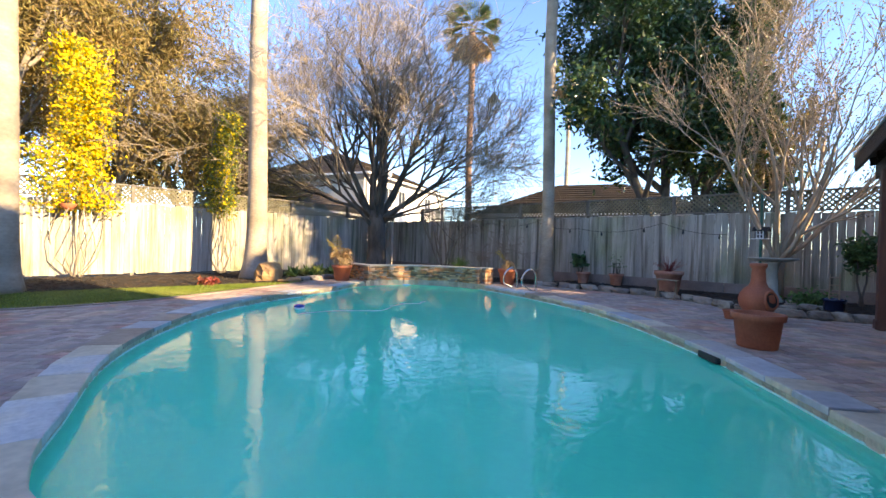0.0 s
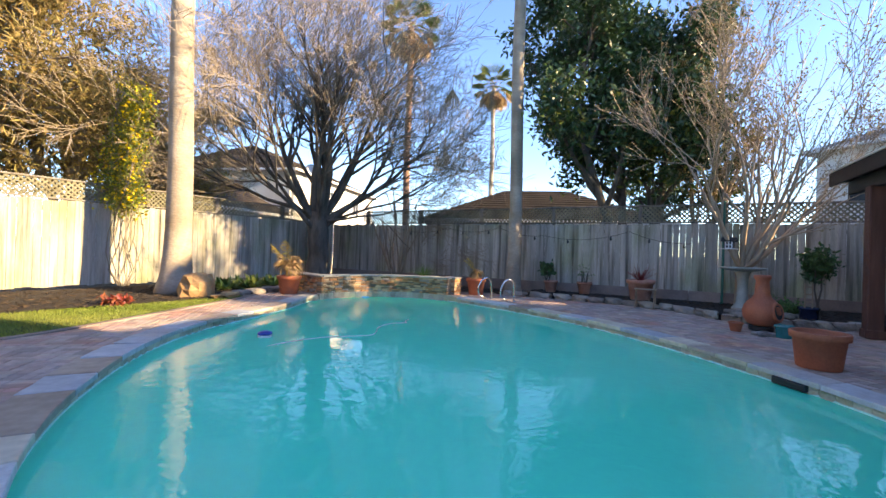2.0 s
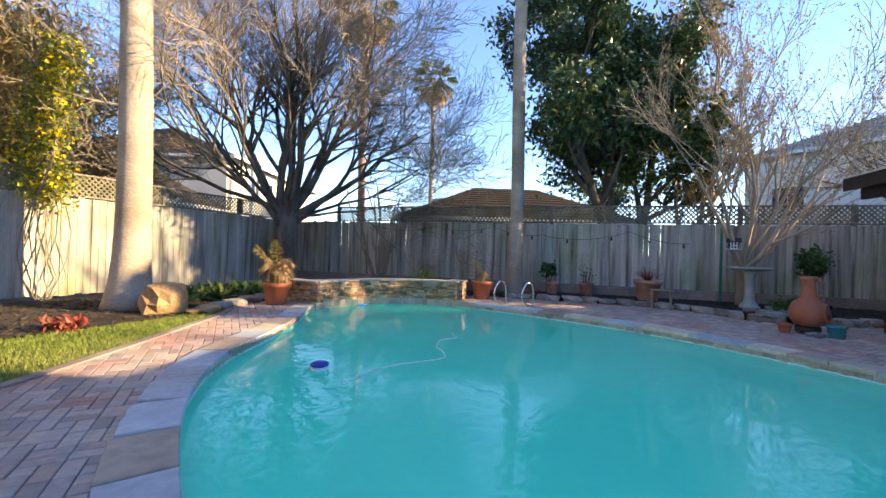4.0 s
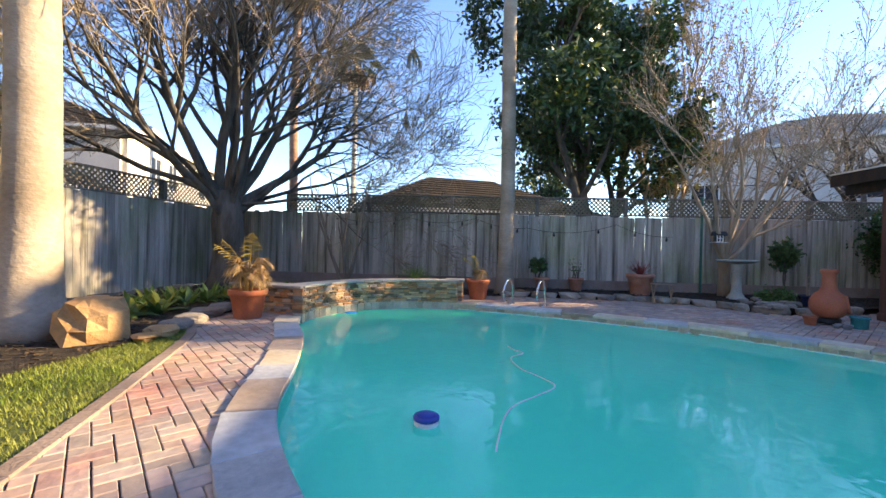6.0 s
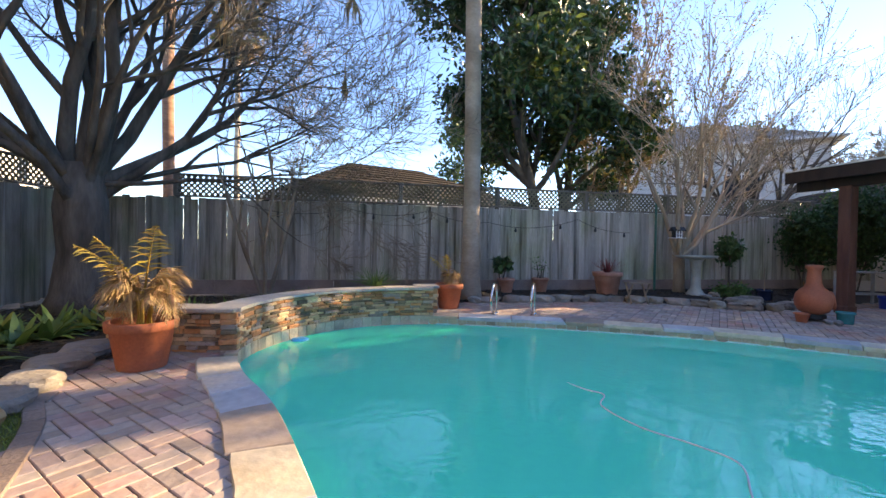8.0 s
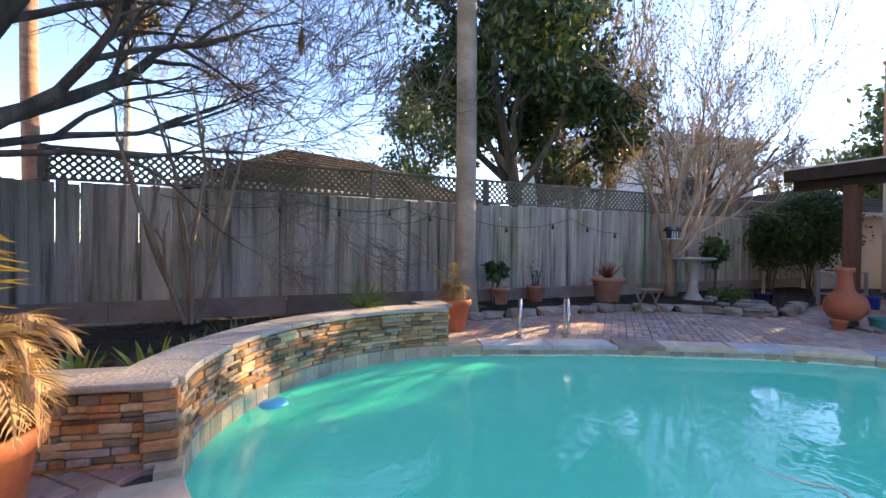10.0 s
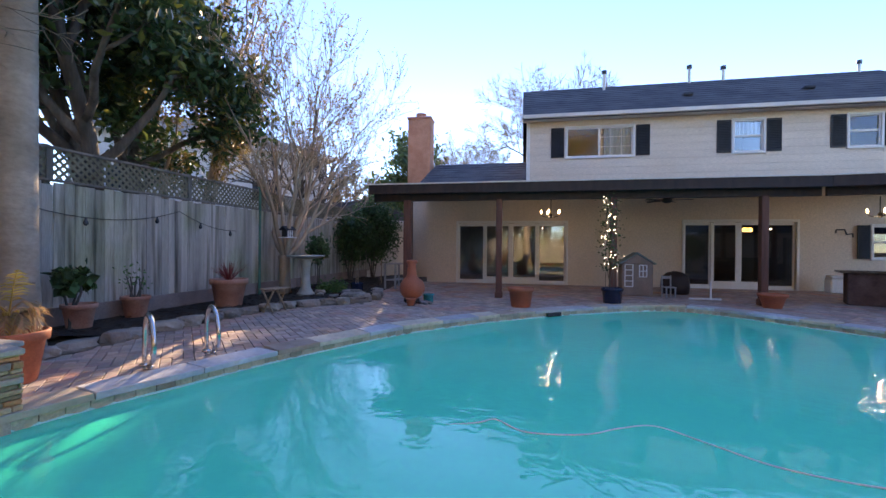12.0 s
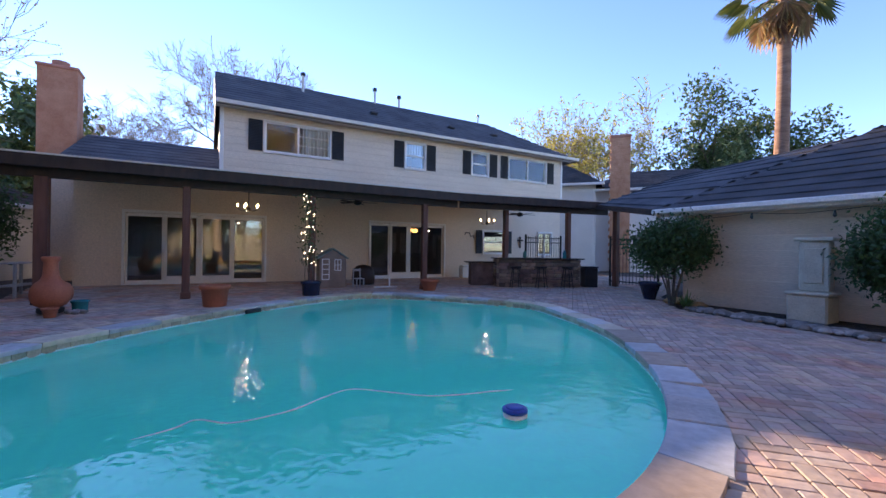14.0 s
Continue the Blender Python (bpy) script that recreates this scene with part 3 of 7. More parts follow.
WINS = [(1.61, 3.67, 4.25, 5.2), (-2.12, -1.31, 4.25, 5.22), (-5.17, -4.37, 4.3, 5.24), (-8.5, -6.33, 4.3, 5.25)]


def wall_with_holes(name, x0, x1, z0, z1, holes, y, thick, material, parent):
    """A wall along x with rectangular openings (x0, x1, z0, z1)."""
    xs = sorted({x0, x1, *[h[0] for h in holes], *[h[1] for h in holes]})
    for a, b in zip(xs, xs[1:]):
        cuts = sorted([(h[2], h[3]) for h in holes if h[0] <= a + 1e-6 and h[1] >= b - 1e-6])
        z = z0
        for lo, hi in cuts + [(z1, z1)]:
            if lo - z > 0.005:
                part(name, Geo().box((b - a, thick, lo - z), HM @ T((a + b) / 2, y, (z + lo) / 2)), material, parent)
            z = hi


def hpart(name, size, x, y, z, material, parent, c=0.006, rz=0, rx=0, label=""):
    return part(name, Geo().box(size, H_(x, y, z, rz, rx), c), material, parent, label)


wall_with_holes("wall_ground", -9.5, 8.4, 0, 3.35, DOORS + KIT, -0.08, 0.16, M_SIDING, house)
wall_with_holes("wall_upper", -9.5, 4.95, 3.35, 5.5, WINS, -0.08, 0.16, M_SIDING, house)
hpart("wall_end", (0.16, 6.0, 5.5), -9.5, -3.1, 2.75, M_SIDING, house)
hpart("wall_end", (0.16, 6.0, 2.3), 4.87, -3.1, 4.35, M_SIDING, house)
hpart("wall_end", (0.16, 6.0, 3.4), 8.32, -3.1, 1.7, M_SIDING, house)
hpart("wall_back", (17.9, 0.16, 3.3), -0.55, -6.1, 1.65, M_SIDING, house)
hpart("wall_back", (14.5, 0.16, 2.2), -2.3, -6.1, 4.4, M_SIDING, house)
# lap siding on the upper storey
for i in range(9):
    z0 = 3.42 + i * 0.235
    cuts = sorted([w for w in WINS if w[2] - 0.06 < z0 + 0.23 and w[3] + 0.06 > z0])
    xs = [-9.55] + [v for w in sorted(cuts) for v in (w[0] - 0.06, w[1] + 0.06)] + [4.98]
    for a, b in zip(xs[::2], xs[1::2]):
        hpart("siding_board", (b - a, 0.022, 0.245), (a + b) / 2, 0.018, z0 + 0.118, M_SIDING_P, house, 0.004, 0, 2.4)
for x in (-9.5, 4.92):
    hpart("corner_trim", (0.11, 0.05, 2.2), x, 0.03, 4.45, M_TRIM, house)
# ridge roof with a gable at one end and a hip at the other
EAVE, RIDGE, RY = 5.52, 7.62, -3.0
g = Geo()
L_, R_ = 5.1, -10.15
top = [(L_, RY, RIDGE), (-7.2, RY, RIDGE)]
ea = [(L_, 0.45, EAVE), (R_, 0.45, EAVE), (R_, -6.5, EAVE), (L_, -6.5, EAVE)]
g.add([HM @ Vector(p) for p in ea + top], [(1, 0, 4, 5), (3, 2, 5, 4), (2, 1, 5)])
g.add([HM @ Vector((x, y, z - 0.1)) for x, y, z in ea + top], [(0, 1, 5, 4), (2, 3, 4, 5), (1, 2, 5), (3, 0, 4)])
roof = part("roof", g, M_SHINGLE, house)
hpart("soffit", (15.2, 0.50, 0.03), -2.5, 0.24, 5.47, M_TRIM, house)
hpart("gutter", (15.25, 0.11, 0.12), -2.52, 0.50, 5.50, M_GUTTER, house)
hpart("fascia", (0.06, 3.9, 0.16), 5.10, -1.28, 6.36, M_GUTTER, house, 0.004, 0, -28.6)
# shingle courses as thin raised strips
for i in range(13):
    f = (i + 0.5) / 13
    y, z = 0.45 + (RY - 0.45) * f, EAVE + (RIDGE - EAVE) * f
    xr = R_ + (-7.2 - R_) * f
    hpart("shingle_course", (L_ - xr - 0.05, 0.30, 0.012), (L_ + xr) / 2, y, z + 0.012, M_SHINGLE, house, 0.0, 0, -28.6)
for x, y, h, r in ((2.05, -2.5, 0.62, 0.05), (-1.05, -2.8, 0.55, 0.05), (-2.25, -2.9, 0.42, 0.05), (-6.6, -2.9, 0.3, 0.04)):
    zb = EAVE + (RIDGE - EAVE) * (0.45 - y) / (0.45 - RY)
    v = part("vent_pipe", Geo().tube([HM @ Vector((x, y, zb - 0.1)), HM @ Vector((x, y, zb + h))], r, 10), M_GUTTER, house)
    part("vent_cap", Geo().tube([HM @ Vector((x, y, zb + h)), HM @ Vector((x, y, zb + h + 0.12))], r * 1.9, 10), M_SHUTTER, v)
for x in (-0.35, -3.9, -6.2):
    hpart("roof_vent", (0.3, 0.3, 0.10), x, -1.0, EAVE + (RIDGE - EAVE) * 1.45 / 3.45 + 0.05, M_SHINGLE, house, 0.02)
# low wing roof
g = Geo()
lo = [(8.75, 0.4, 3.3), (4.9, 0.4, 3.3), (4.9, -3.1, 4.75), (8.75, -3.1, 4.75), (4.9, -6.5, 3.3), (8.75, -6.5, 3.3)]
g.add([HM @ Vector(p) for p in lo], [(1, 0, 3, 2), (2, 3, 5, 4), (0, 5, 3)])
part("wing_roof", g, M_SHINGLE, house)
for i in range(9):
    f = (i + 0.5) / 9
    hpart("shingle_course", (3.8, 0.34, 0.012), 6.83, 0.4 - 3.5 * f, 3.3 + 1.45 * f + 0.012, M_SHINGLE, house, 0.0, 0, -22.5)
chim = part("chimney", Geo().box((0.95, 0.7, 3.2), H_(9.3, -2.6, 4.95), 0.02), M_BRICK, house)
hpart("chimney_chase", (0.91, 0.66, 3.35), 9.3, -2.6, 1.675, M_SIDING, house)
part("flue_pot", Geo().tube([HM @ Vector((9.3, -2.6, 6.5)), HM @ Vector((9.3, -2.6, 6.8))], 0.22, 14), M_BRICK, chim)
part("crown", Geo().box((1.02, 0.78, 0.1), H_(9.3, -2.6, 6.55), 0.02), M_BRICK, chim)


def window(x0, x1, z0, z1, divide, parent=house, y=0.0, shutters=0.0, grid=False, curtain=True, dark_box=True):
    wob = part("window", Geo().box((x1 - x0, 0.02, 0.06), H_((x0 + x1) / 2, 0.03, z0 - 0.02), 0.004), M_TRIM, parent)
    fr = Geo()
    t = 0.06
    for a, b, c, d in ((x0 - t, x1 + t, z1, z1 + t), (x0 - t, x1 + t, z0 - t, z0), (x0 - t, x0, z0, z1), (x1, x1 + t, z0, z1)):
        fr.box((b - a, 0.07, d - c), H_((a + b) / 2, y + 0.025, (c + d) / 2), 0.006)
    part("frame", fr, M_TRIM, wob)
    s_ = Geo()
    for a, b, c, d in ((x0, x1, z1 - 0.04, z1), (x0, x1, z0, z0 + 0.04), (x0, x0 + 0.04, z0, z1), (x1 - 0.04, x1, z0, z1)):
        s_.box((b - a - 0.002, 0.04, d - c - 0.002), H_((a + b) / 2, y - 0.01, (c + d) / 2), 0.004)
    if divide == "v":
        s_.box((0.06, 0.05, z1 - z0), H_((x0 + x1) / 2, y - 0.008, (z0 + z1) / 2), 0.004)
    if divide == "h":
        s_.box((x1 - x0, 0.05, 0.06), H_((x0 + x1) / 2, y - 0.008, (z0 + z1) / 2), 0.004)
    part("sash", s_, M_TRIM, wob)
    pane = part("pane", Geo().box((x1 - x0, 0.006, z1 - z0), H_((x0 + x1) / 2, y - 0.03, (z0 + z1) / 2)), M_GLASS, wob)
    pane.visible_shadow = False
    if grid:
        gg = Geo()
        xm = (x0 + x1) / 2
        for i in (1, 2):
            gg.box((0.016, 0.014, z1 - z0), H_(x0 + (xm - x0) * i / 3, y - 0.02, (z0 + z1) / 2))
        for i in (1, 2):
            gg.box((xm - x0, 0.014, 0.016), H_((x0 + xm) / 2, y - 0.02, z0 + (z1 - z0) * i / 3))
        part("muntins", gg, M_TRIM, wob)
    # dark-coloured box stands in for the unlit room behind the pane
    if dark_box:
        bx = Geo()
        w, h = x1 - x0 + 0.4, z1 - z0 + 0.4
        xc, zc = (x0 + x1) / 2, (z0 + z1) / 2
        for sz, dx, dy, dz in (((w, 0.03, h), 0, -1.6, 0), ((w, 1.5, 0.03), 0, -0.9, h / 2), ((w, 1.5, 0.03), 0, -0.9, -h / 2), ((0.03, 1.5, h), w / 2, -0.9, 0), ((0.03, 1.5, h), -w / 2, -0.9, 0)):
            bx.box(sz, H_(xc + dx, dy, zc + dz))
        part("dark_room_box", bx, M_ROOM, wob)
    if curtain:
        cg = Geo()
        n = 26
        xa, xb = (x0, x0 + (x1 - x0) * 0.42) if divide == "v" else (x0, x1)
        pts = [(xa + (xb - xa) * i / n, -0.14 + 0.03 * math.sin(i * 1.7)) for i in range(n + 1)]
        zb = z0 if divide == "v" else (z0 + z1) / 2 + 0.03
        cg.add([HM @ Vector((px, py, zz)) for zz in (zb, z1) for px, py in pts], [(i, i + 1, n + 2 + i, n + 1 + i) for i in range(n)])
        part("curtain", cg, M_CURTAIN, wob)
    if shutters:
        for xa in (x0 - 0.085 - shutters / 2, x1 + 0.085 + shutters / 2):
            sg = part("shutter", Geo().box((shutters, 0.035, z1 - z0 + 0.04), H_(xa, 0.05, (z0 + z1) / 2), 0.006), M_SHUTTER, wob)
            lg = Geo()
            nn = 18
            for i in range(nn):
                lg.box((shutters - 0.08, 0.012, 0.04), H_(xa, 0.072, z0 + 0.05 + (z1 - z0 - 0.1) * i / (nn - 1), 0, 30))
            part("louvre", lg, M_SHUTTER, sg)
    return wob


window(*WINS[0], "v", shutters=0.42, grid=True)
window(*WINS[1], "h", shutters=0.40)
window(*WINS[2], "h", shutters=0.40)
window(*WINS[3], "v", shutters=0.40)
window(*KIT[0], "h", shutters=0.32, curtain=False)
window(*KIT[1], "v", curtain=False)


def slider(x0, x1, z1, parent=house):
    """A four-panel glazed patio door with the two middle leaves white."""
    n = 4
    w = (x1 - x0) / n
    d = part("patio_door", Geo().box((x1 - x0, 0.14, 0.035), H_((x0 + x1) / 2, -0.05, 0.018), 0.004), M_TRIM, parent, "white framed four panel glazed patio door")
    fr = Geo()
    for a, b, c, e in ((x0 - 0.07, x1 + 0.07, z1, z1 + 0.08), (x0 - 0.07, x0, 0, z1), (x1, x1 + 0.07, 0, z1)):
        fr.box((b - a, 0.10, e - c), H_((a + b) / 2, 0.01, (c + e) / 2), 0.006)
    part("frame", fr, M_TRIM, d)
    for i in range(n):
        a, b = x0 + w * i, x0 + w * (i + 1)
        yy = -0.03 if i in (1, 2) else -0.08
        lg = Geo()
        st_ = 0.085 if i in (1, 2) else 0.05
        bt = 0.2 if i in (1, 2) else 0.09
        lg.box((st_, 0.04, z1 - 0.05), H_(a + st_ / 2, yy, z1 / 2 + 0.01), 0.005)
        lg.box((st_, 0.04, z1 - 0.05), H_(b - st_ / 2, yy, z1 / 2 + 0.01), 0.005)
        lg.box((w - 2 * st_, 0.038, 0.09), H_((a + b) / 2, yy, z1 - 0.05), 0.005)
        lg.box((w - 2 * st_, 0.038, bt), H_((a + b) / 2, yy, 0.035 + bt / 2), 0.005)
        leaf = part("leaf", lg, M_TRIM, d)
        pn = part("pane", Geo().box((w - 2 * st_, 0.008, z1 - 0.1 - bt), H_((a + b) / 2, yy, (z1 + bt) / 2 - 0.03)), M_GLASS, leaf)
        pn.visible_shadow = False
    # dark-walled box stands in for the dim unseen room behind the door
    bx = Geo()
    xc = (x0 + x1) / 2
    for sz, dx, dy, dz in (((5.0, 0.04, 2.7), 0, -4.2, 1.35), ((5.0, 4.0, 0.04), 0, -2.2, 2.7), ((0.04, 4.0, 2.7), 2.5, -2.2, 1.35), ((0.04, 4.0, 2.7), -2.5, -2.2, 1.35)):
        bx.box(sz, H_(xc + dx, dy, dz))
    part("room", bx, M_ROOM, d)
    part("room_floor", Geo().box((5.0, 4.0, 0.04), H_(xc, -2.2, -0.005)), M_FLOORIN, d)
    return d


for a, b, c, e in DOORS:
    slider(a, b, e)

# ---- patio cover ----
patio = thing("patio_cover", "dark timber patio cover on stained posts", "patio cover")
PX1, PY = 8.9, 4.15
FRONT = [(PX1, PY + 0.2), (-1.2, PY + 0.2), (-6.7, PY + 1.1)]
g = Geo()
top_z = lambda y: 3.30 - (3.30 - 2.72) * (y - 0.05) / 4.3
pr = [(x, y, 2.72) for x, y in FRONT] + [(-6.7, 0.05, 3.30), (PX1, 0.05, 3.30)]
g.add([HM @ Vector((x, y, z + dz)) for dz in (0.0, 0.06) for x, y, z in pr],
      [(0, 1, 2, 3, 4), (9, 8, 7, 6, 5), (1, 0, 5, 6), (2, 1, 6, 7), (3, 2, 7, 8), (4, 3, 8, 9), (0, 4, 9, 5)])
part("deck_roof", g, M_BEAM, patio)
for (xa, ya), (xb, yb) in zip(FRONT, FRONT[1:]):
    ang, ln = math.degrees(math.atan2(yb - ya, xb - xa)), math.hypot(xb - xa, yb - ya)
    xm, ym = (xa + xb) / 2, (ya + yb) / 2
    hpart("fascia", (ln, 0.045, 0.24), xm, ym + 0.025, 2.66, M_BEAM, patio, 0.006, ang)
    hpart("drip_edge", (ln, 0.02, 0.03), xm, ym + 0.058, 2.785, M_GUTTER, patio, 0.0, ang)
    hpart("beam", (ln - 0.1, 0.10, 0.24), xm, ym - 0.25, 2.50, M_BEAM, patio, 0.006, ang)
x = -6.5
while x < PX1:
    hpart("rafter", (0.045, PY, 0.13), x, PY / 2 + 0.1, 2.93, M_BEAM, patio, 0.0, 0, -7.6)
    x += 0.61
for x, y, w in ((7.95, 4.1, 0.20), (5.65, 4.1, 0.145), (3.02, 4.1, 0.145), (-0.08, 4.1, 0.145), (-2.9, 4.2, 0.145), (-5.05, 4.75, 0.145)):
    post = part("post", Geo().box((w, w, 2.40), H_(x, y, 1.2), 0.01), M_REDPOST, patio)
    part("base_trim", Geo().box((w + 0.04, w + 0.04, 0.14), H_(x, y, 0.075), 0.012), M_REDPOST, post)

# ---- plants ----
M_BARK = mat("grey_bark", (0.065, 0.054, 0.043), (0.17, 0.145, 0.12), 2.5, 0.95, 0.9, (2, 2, 0.5), 14.0)
M_TWIG = mat("pale_twig", (0.20, 0.16, 0.12), (0.34, 0.28, 0.21), 2.0, 0.9, 0.2)
M_BARE_TWIG = mat("bare_twig", (0.19, 0.15, 0.11), (0.33, 0.265, 0.195), 2.0, 0.9, 0.2)
M_CREPE = mat("crepe_bark", (0.30, 0.22, 0.15), (0.46, 0.36, 0.26), 2.0, 0.7, 0.3, (2, 2, 0.5), 9.0)
M_PALMBARK = mat("palm_bark", (0.28, 0.22, 0.16), (0.46, 0.38, 0.30), 1.2, 0.9, 0.45, (1, 1, 1.6), 14.0, c3=(0.36, 0.29, 0.22))
M_PALMRED = mat("palm_bark_red", (0.22, 0.12, 0.08), (0.36, 0.22, 0.15), 2.0, 0.9, 0.8, (1, 1, 4), 10.0)
M_FROND = leaf_mat("palm_frond", (0.07, 0.11, 0.03), (0.15, 0.17, 0.05), 0.5, 0.3, 0.3)
M_DRYFROND = leaf_mat("dry_frond", (0.36, 0.24, 0.12), (0.50, 0.36, 0.20), 0.8, 0.3, 0.3)
M_GOLDFROND = leaf_mat("golden_frond", (0.42, 0.30, 0.06), (0.55, 0.42, 0.10), 0.6, 0.3, 0.3)
M_MAGNOLIA = leaf_mat("magnolia_leaf", (0.028, 0.065, 0.024), (0.06, 0.115, 0.04), 0.32, 0.4, 0.14)
M_MAGLIGHT = leaf_mat("magnolia_leaf_young", (0.10, 0.14, 0.03), (0.17, 0.19, 0.05), 0.35, 0.3, 0.3)
M_WILLOW = leaf_mat("olive_leaf", (0.22, 0.17, 0.055), (0.38, 0.28, 0.11), 0.7, 0.4, 0.3)
M_YELLOW = leaf_mat("yellow_flower", (0.72, 0.50, 0.01), (0.82, 0.62, 0.03), 0.6, 0.2, 0.3, 0.01)
M_VINE = leaf_mat("vine_leaf", (0.12, 0.17, 0.03), (0.24, 0.27, 0.05), 0.5, 0.35, 0.3)
M_FERN = leaf_mat("fern_leaf", (0.05, 0.12, 0.03), (0.12, 0.22, 0.06), 0.45, 0.4, 0.3)
M_SHRUB = leaf_mat("shrub_leaf", (0.03, 0.08, 0.025), (0.07, 0.14, 0.045), 0.45, 0.4, 0.25)
M_TAN = leaf_mat("seed_head", (0.22, 0.17, 0.10), (0.34, 0.27, 0.17), 0.9, 0.4, 0.3)
M_SPRING = leaf_mat("spring_leaf", (0.30, 0.27, 0.05), (0.46, 0.40, 0.11), 0.7, 0.4, 0.35)
M_PINE = leaf_mat("far_green_leaf", (0.05, 0.09, 0.03), (0.10, 0.15, 0.05), 0.6, 0.4, 0.2)
M_RED = leaf_mat("red_leaf", (0.16, 0.03, 0.02), (0.28, 0.07, 0.04), 0.5, 0.35, 0.2)


def rnd_dir(r, d, spread):
    a = d.orthogonal().normalized()
    b = d.cross(a)
    w = r.uniform(0, 2 * math.pi)
    return (d * math.cos(spread) + (a * math.cos(w) + b * math.sin(w)) * math.sin(spread)).normalized()


class Tree:
    def __init__(self, seed, up=0.12, wob=0.22, twig=0.004, spread=(0.45, 0.9), droop=0.0):
        self.r, self.up, self.wob, self.twig, self.spread, self.droop = random.Random(seed), up, wob, twig, spread, droop
        self.wood, self.fine, self.tips = Geo(), Geo(), []

    def grow(self, p, d, length, radius, level, kids, shrink=0.62, end=0.35):
        r = self.r
        n = 5 if level > 1 else 3
        pts, rad, dirs = [p.copy()], [radius], [d.copy()]
        for i in range(n):
            w = self.wob * (1.0 if level > 0 else 1.4)
            d = (d + Vector((r.uniform(-w, w), r.uniform(-w, w), r.uniform(-w, w) + self.up - self.droop * (1 if level < 2 else 0)))).normalized()
            p = p + d * (length / n)
            pts.append(p.copy())
            rad.append(radius * (1 - (1 - end) * (i + 1) / n))
            dirs.append(d.copy())
        g = self.wood if radius > 0.02 else self.fine
        g.tube(pts, [max(x, self.twig) for x in rad], 9 if radius > 0.08 else 5 if radius > 0.02 else 3, cap=False)
        if level == 0 or not kids:
            self.tips.append((pts[-1], dirs[-1]))
            self.tips.append((pts[len(pts) // 2], dirs[-1]))
            return
        lo, hi = kids[0]
        for k in range(r.randint(lo, hi)):
            f = r.uniform(0.3, 1.0) if k else 1.0
            i = min(n - 1, int(f * n))
            q = pts[i].lerp(pts[i + 1], f * n - i) if i < n else pts[-1]
            rr = radius * (1 - (1 - end) * f) * r.uniform(0.62, 0.88)
            self.grow(q, rnd_dir(r, dirs[i], r.uniform(*self.spread)), length * shrink * r.uniform(0.75, 1.2), rr, level - 1, kids[1:], shrink, end)


def leaf_cloud(tips, r, count, size, jitter, shape=0.45, hang=0.0):
    """Small bent four-cornered leaves scattered round the tips."""
    g = Geo()
    rs_ = np.random.RandomState(r.randint(0, 10 ** 6))
    P = np.array([tuple(p) for p, d in tips])
    q = P[rs_.randint(0, len(P), count)] + rs_.normal(0, jitter, (count, 3))
    q[:, 2] -= hang * rs_.rand(count)
    n = rs_.normal(0, 1, (count, 3)) + np.array((0, 0, 0.3))
    n /= np.linalg.norm(n, axis=1)[:, None]
    a = np.cross(n, rs_.normal(0, 1, (count, 3)))
    a /= np.linalg.norm(a, axis=1)[:, None]
    if hang:
        a += np.array((0, 0, -hang))
        a /= np.linalg.norm(a, axis=1)[:, None]
    b = np.cross(n, a)
    s_ = (size * rs_.uniform(0.7, 1.3, count))[:, None]
    v = np.stack([q - a * s_, q + b * s_ * shape + n * s_ * 0.15, q + a * s_, q - b * s_ * shape + n * s_ * 0.15], 1).reshape(-1, 3)
    g.v = v.tolist()
    k4 = np.arange(count)[:, None] * 4
    g.f = np.concatenate([k4 + np.array((0, 1, 2)), k4 + np.array((0, 2, 3))], 0).tolist()
    return g


def tree_thing(name, label, t, bark, fine, leaves=None, category="tree"):
    th = thing(name, label, category)
    if t.wood.v:
        part("trunk", t.wood, bark, th, smooth=True)
    if t.fine.v:
        part("fine_branching", t.fine, fine, th, kind="stuff")
    for g, m in leaves or []:
        part("crown", g, m, th, kind="stuff")
    return th


# large bare tree in the fence corner
t = Tree(41, 0.035, 0.22, 0.005, (0.32, 0.85))
base = Vector((-2.58, 15.9, 0.05))
fork = base + Vector((0.0, 0.0, 1.95))
t.wood.tube([base, base + Vector((0, 0, 0.25)), base + Vector((0.03, 0, 0.9)), base + Vector((0, 0, 1.6)), fork + Vector((0, 0, 0.35))], [0.52, 0.39, 0.33, 0.35, 0.27], 18)
for dx, dy, dz, ln, ra in ((-0.55, 0.1, 1.1, 4.4, 0.135), (-0.25, 0.25, 1.3, 4.8, 0.14), (-0.12, -0.25, 1.35, 4.9, 0.12), (0.2, -0.1, 1.3, 4.9, 0.145), (0.62, -0.1, 1.0, 4.8, 0.125),
                           (1.25, -0.15, 0.60, 4.9, 0.115), (-1.0, -0.1, 0.62, 3.9, 0.08), (0.4, 0.4, 1.2, 4.8, 0.10), (0.05, -0.6, 1.1, 4.2, 0.075), (1.0, -0.3, 0.85, 4.6, 0.09), (-0.6, -0.4, 0.9, 4.0, 0.08),
                           (1.1, 0.3, 0.45, 4.2, 0.065), (-0.9, 0.45, 0.8, 4.2, 0.07), (1.2, -0.5, 0.25, 3.3, 0.05), (-0.75, -0.75, 1.1, 4.4, 0.08), (-1.1, 0.1, 1.0, 4.4, 0.08), (0.25, -0.8, 1.3, 4.4, 0.07)):
    t.grow(fork + Vector((dx * 0.14, dy * 0.14, t.r.uniform(-0.35, 0.2))), Vector((dx, dy, dz)).normalized(), ln, ra, 4, [(6, 7), (6, 7), (5, 6), (5, 6)], 0.57, 0.3)
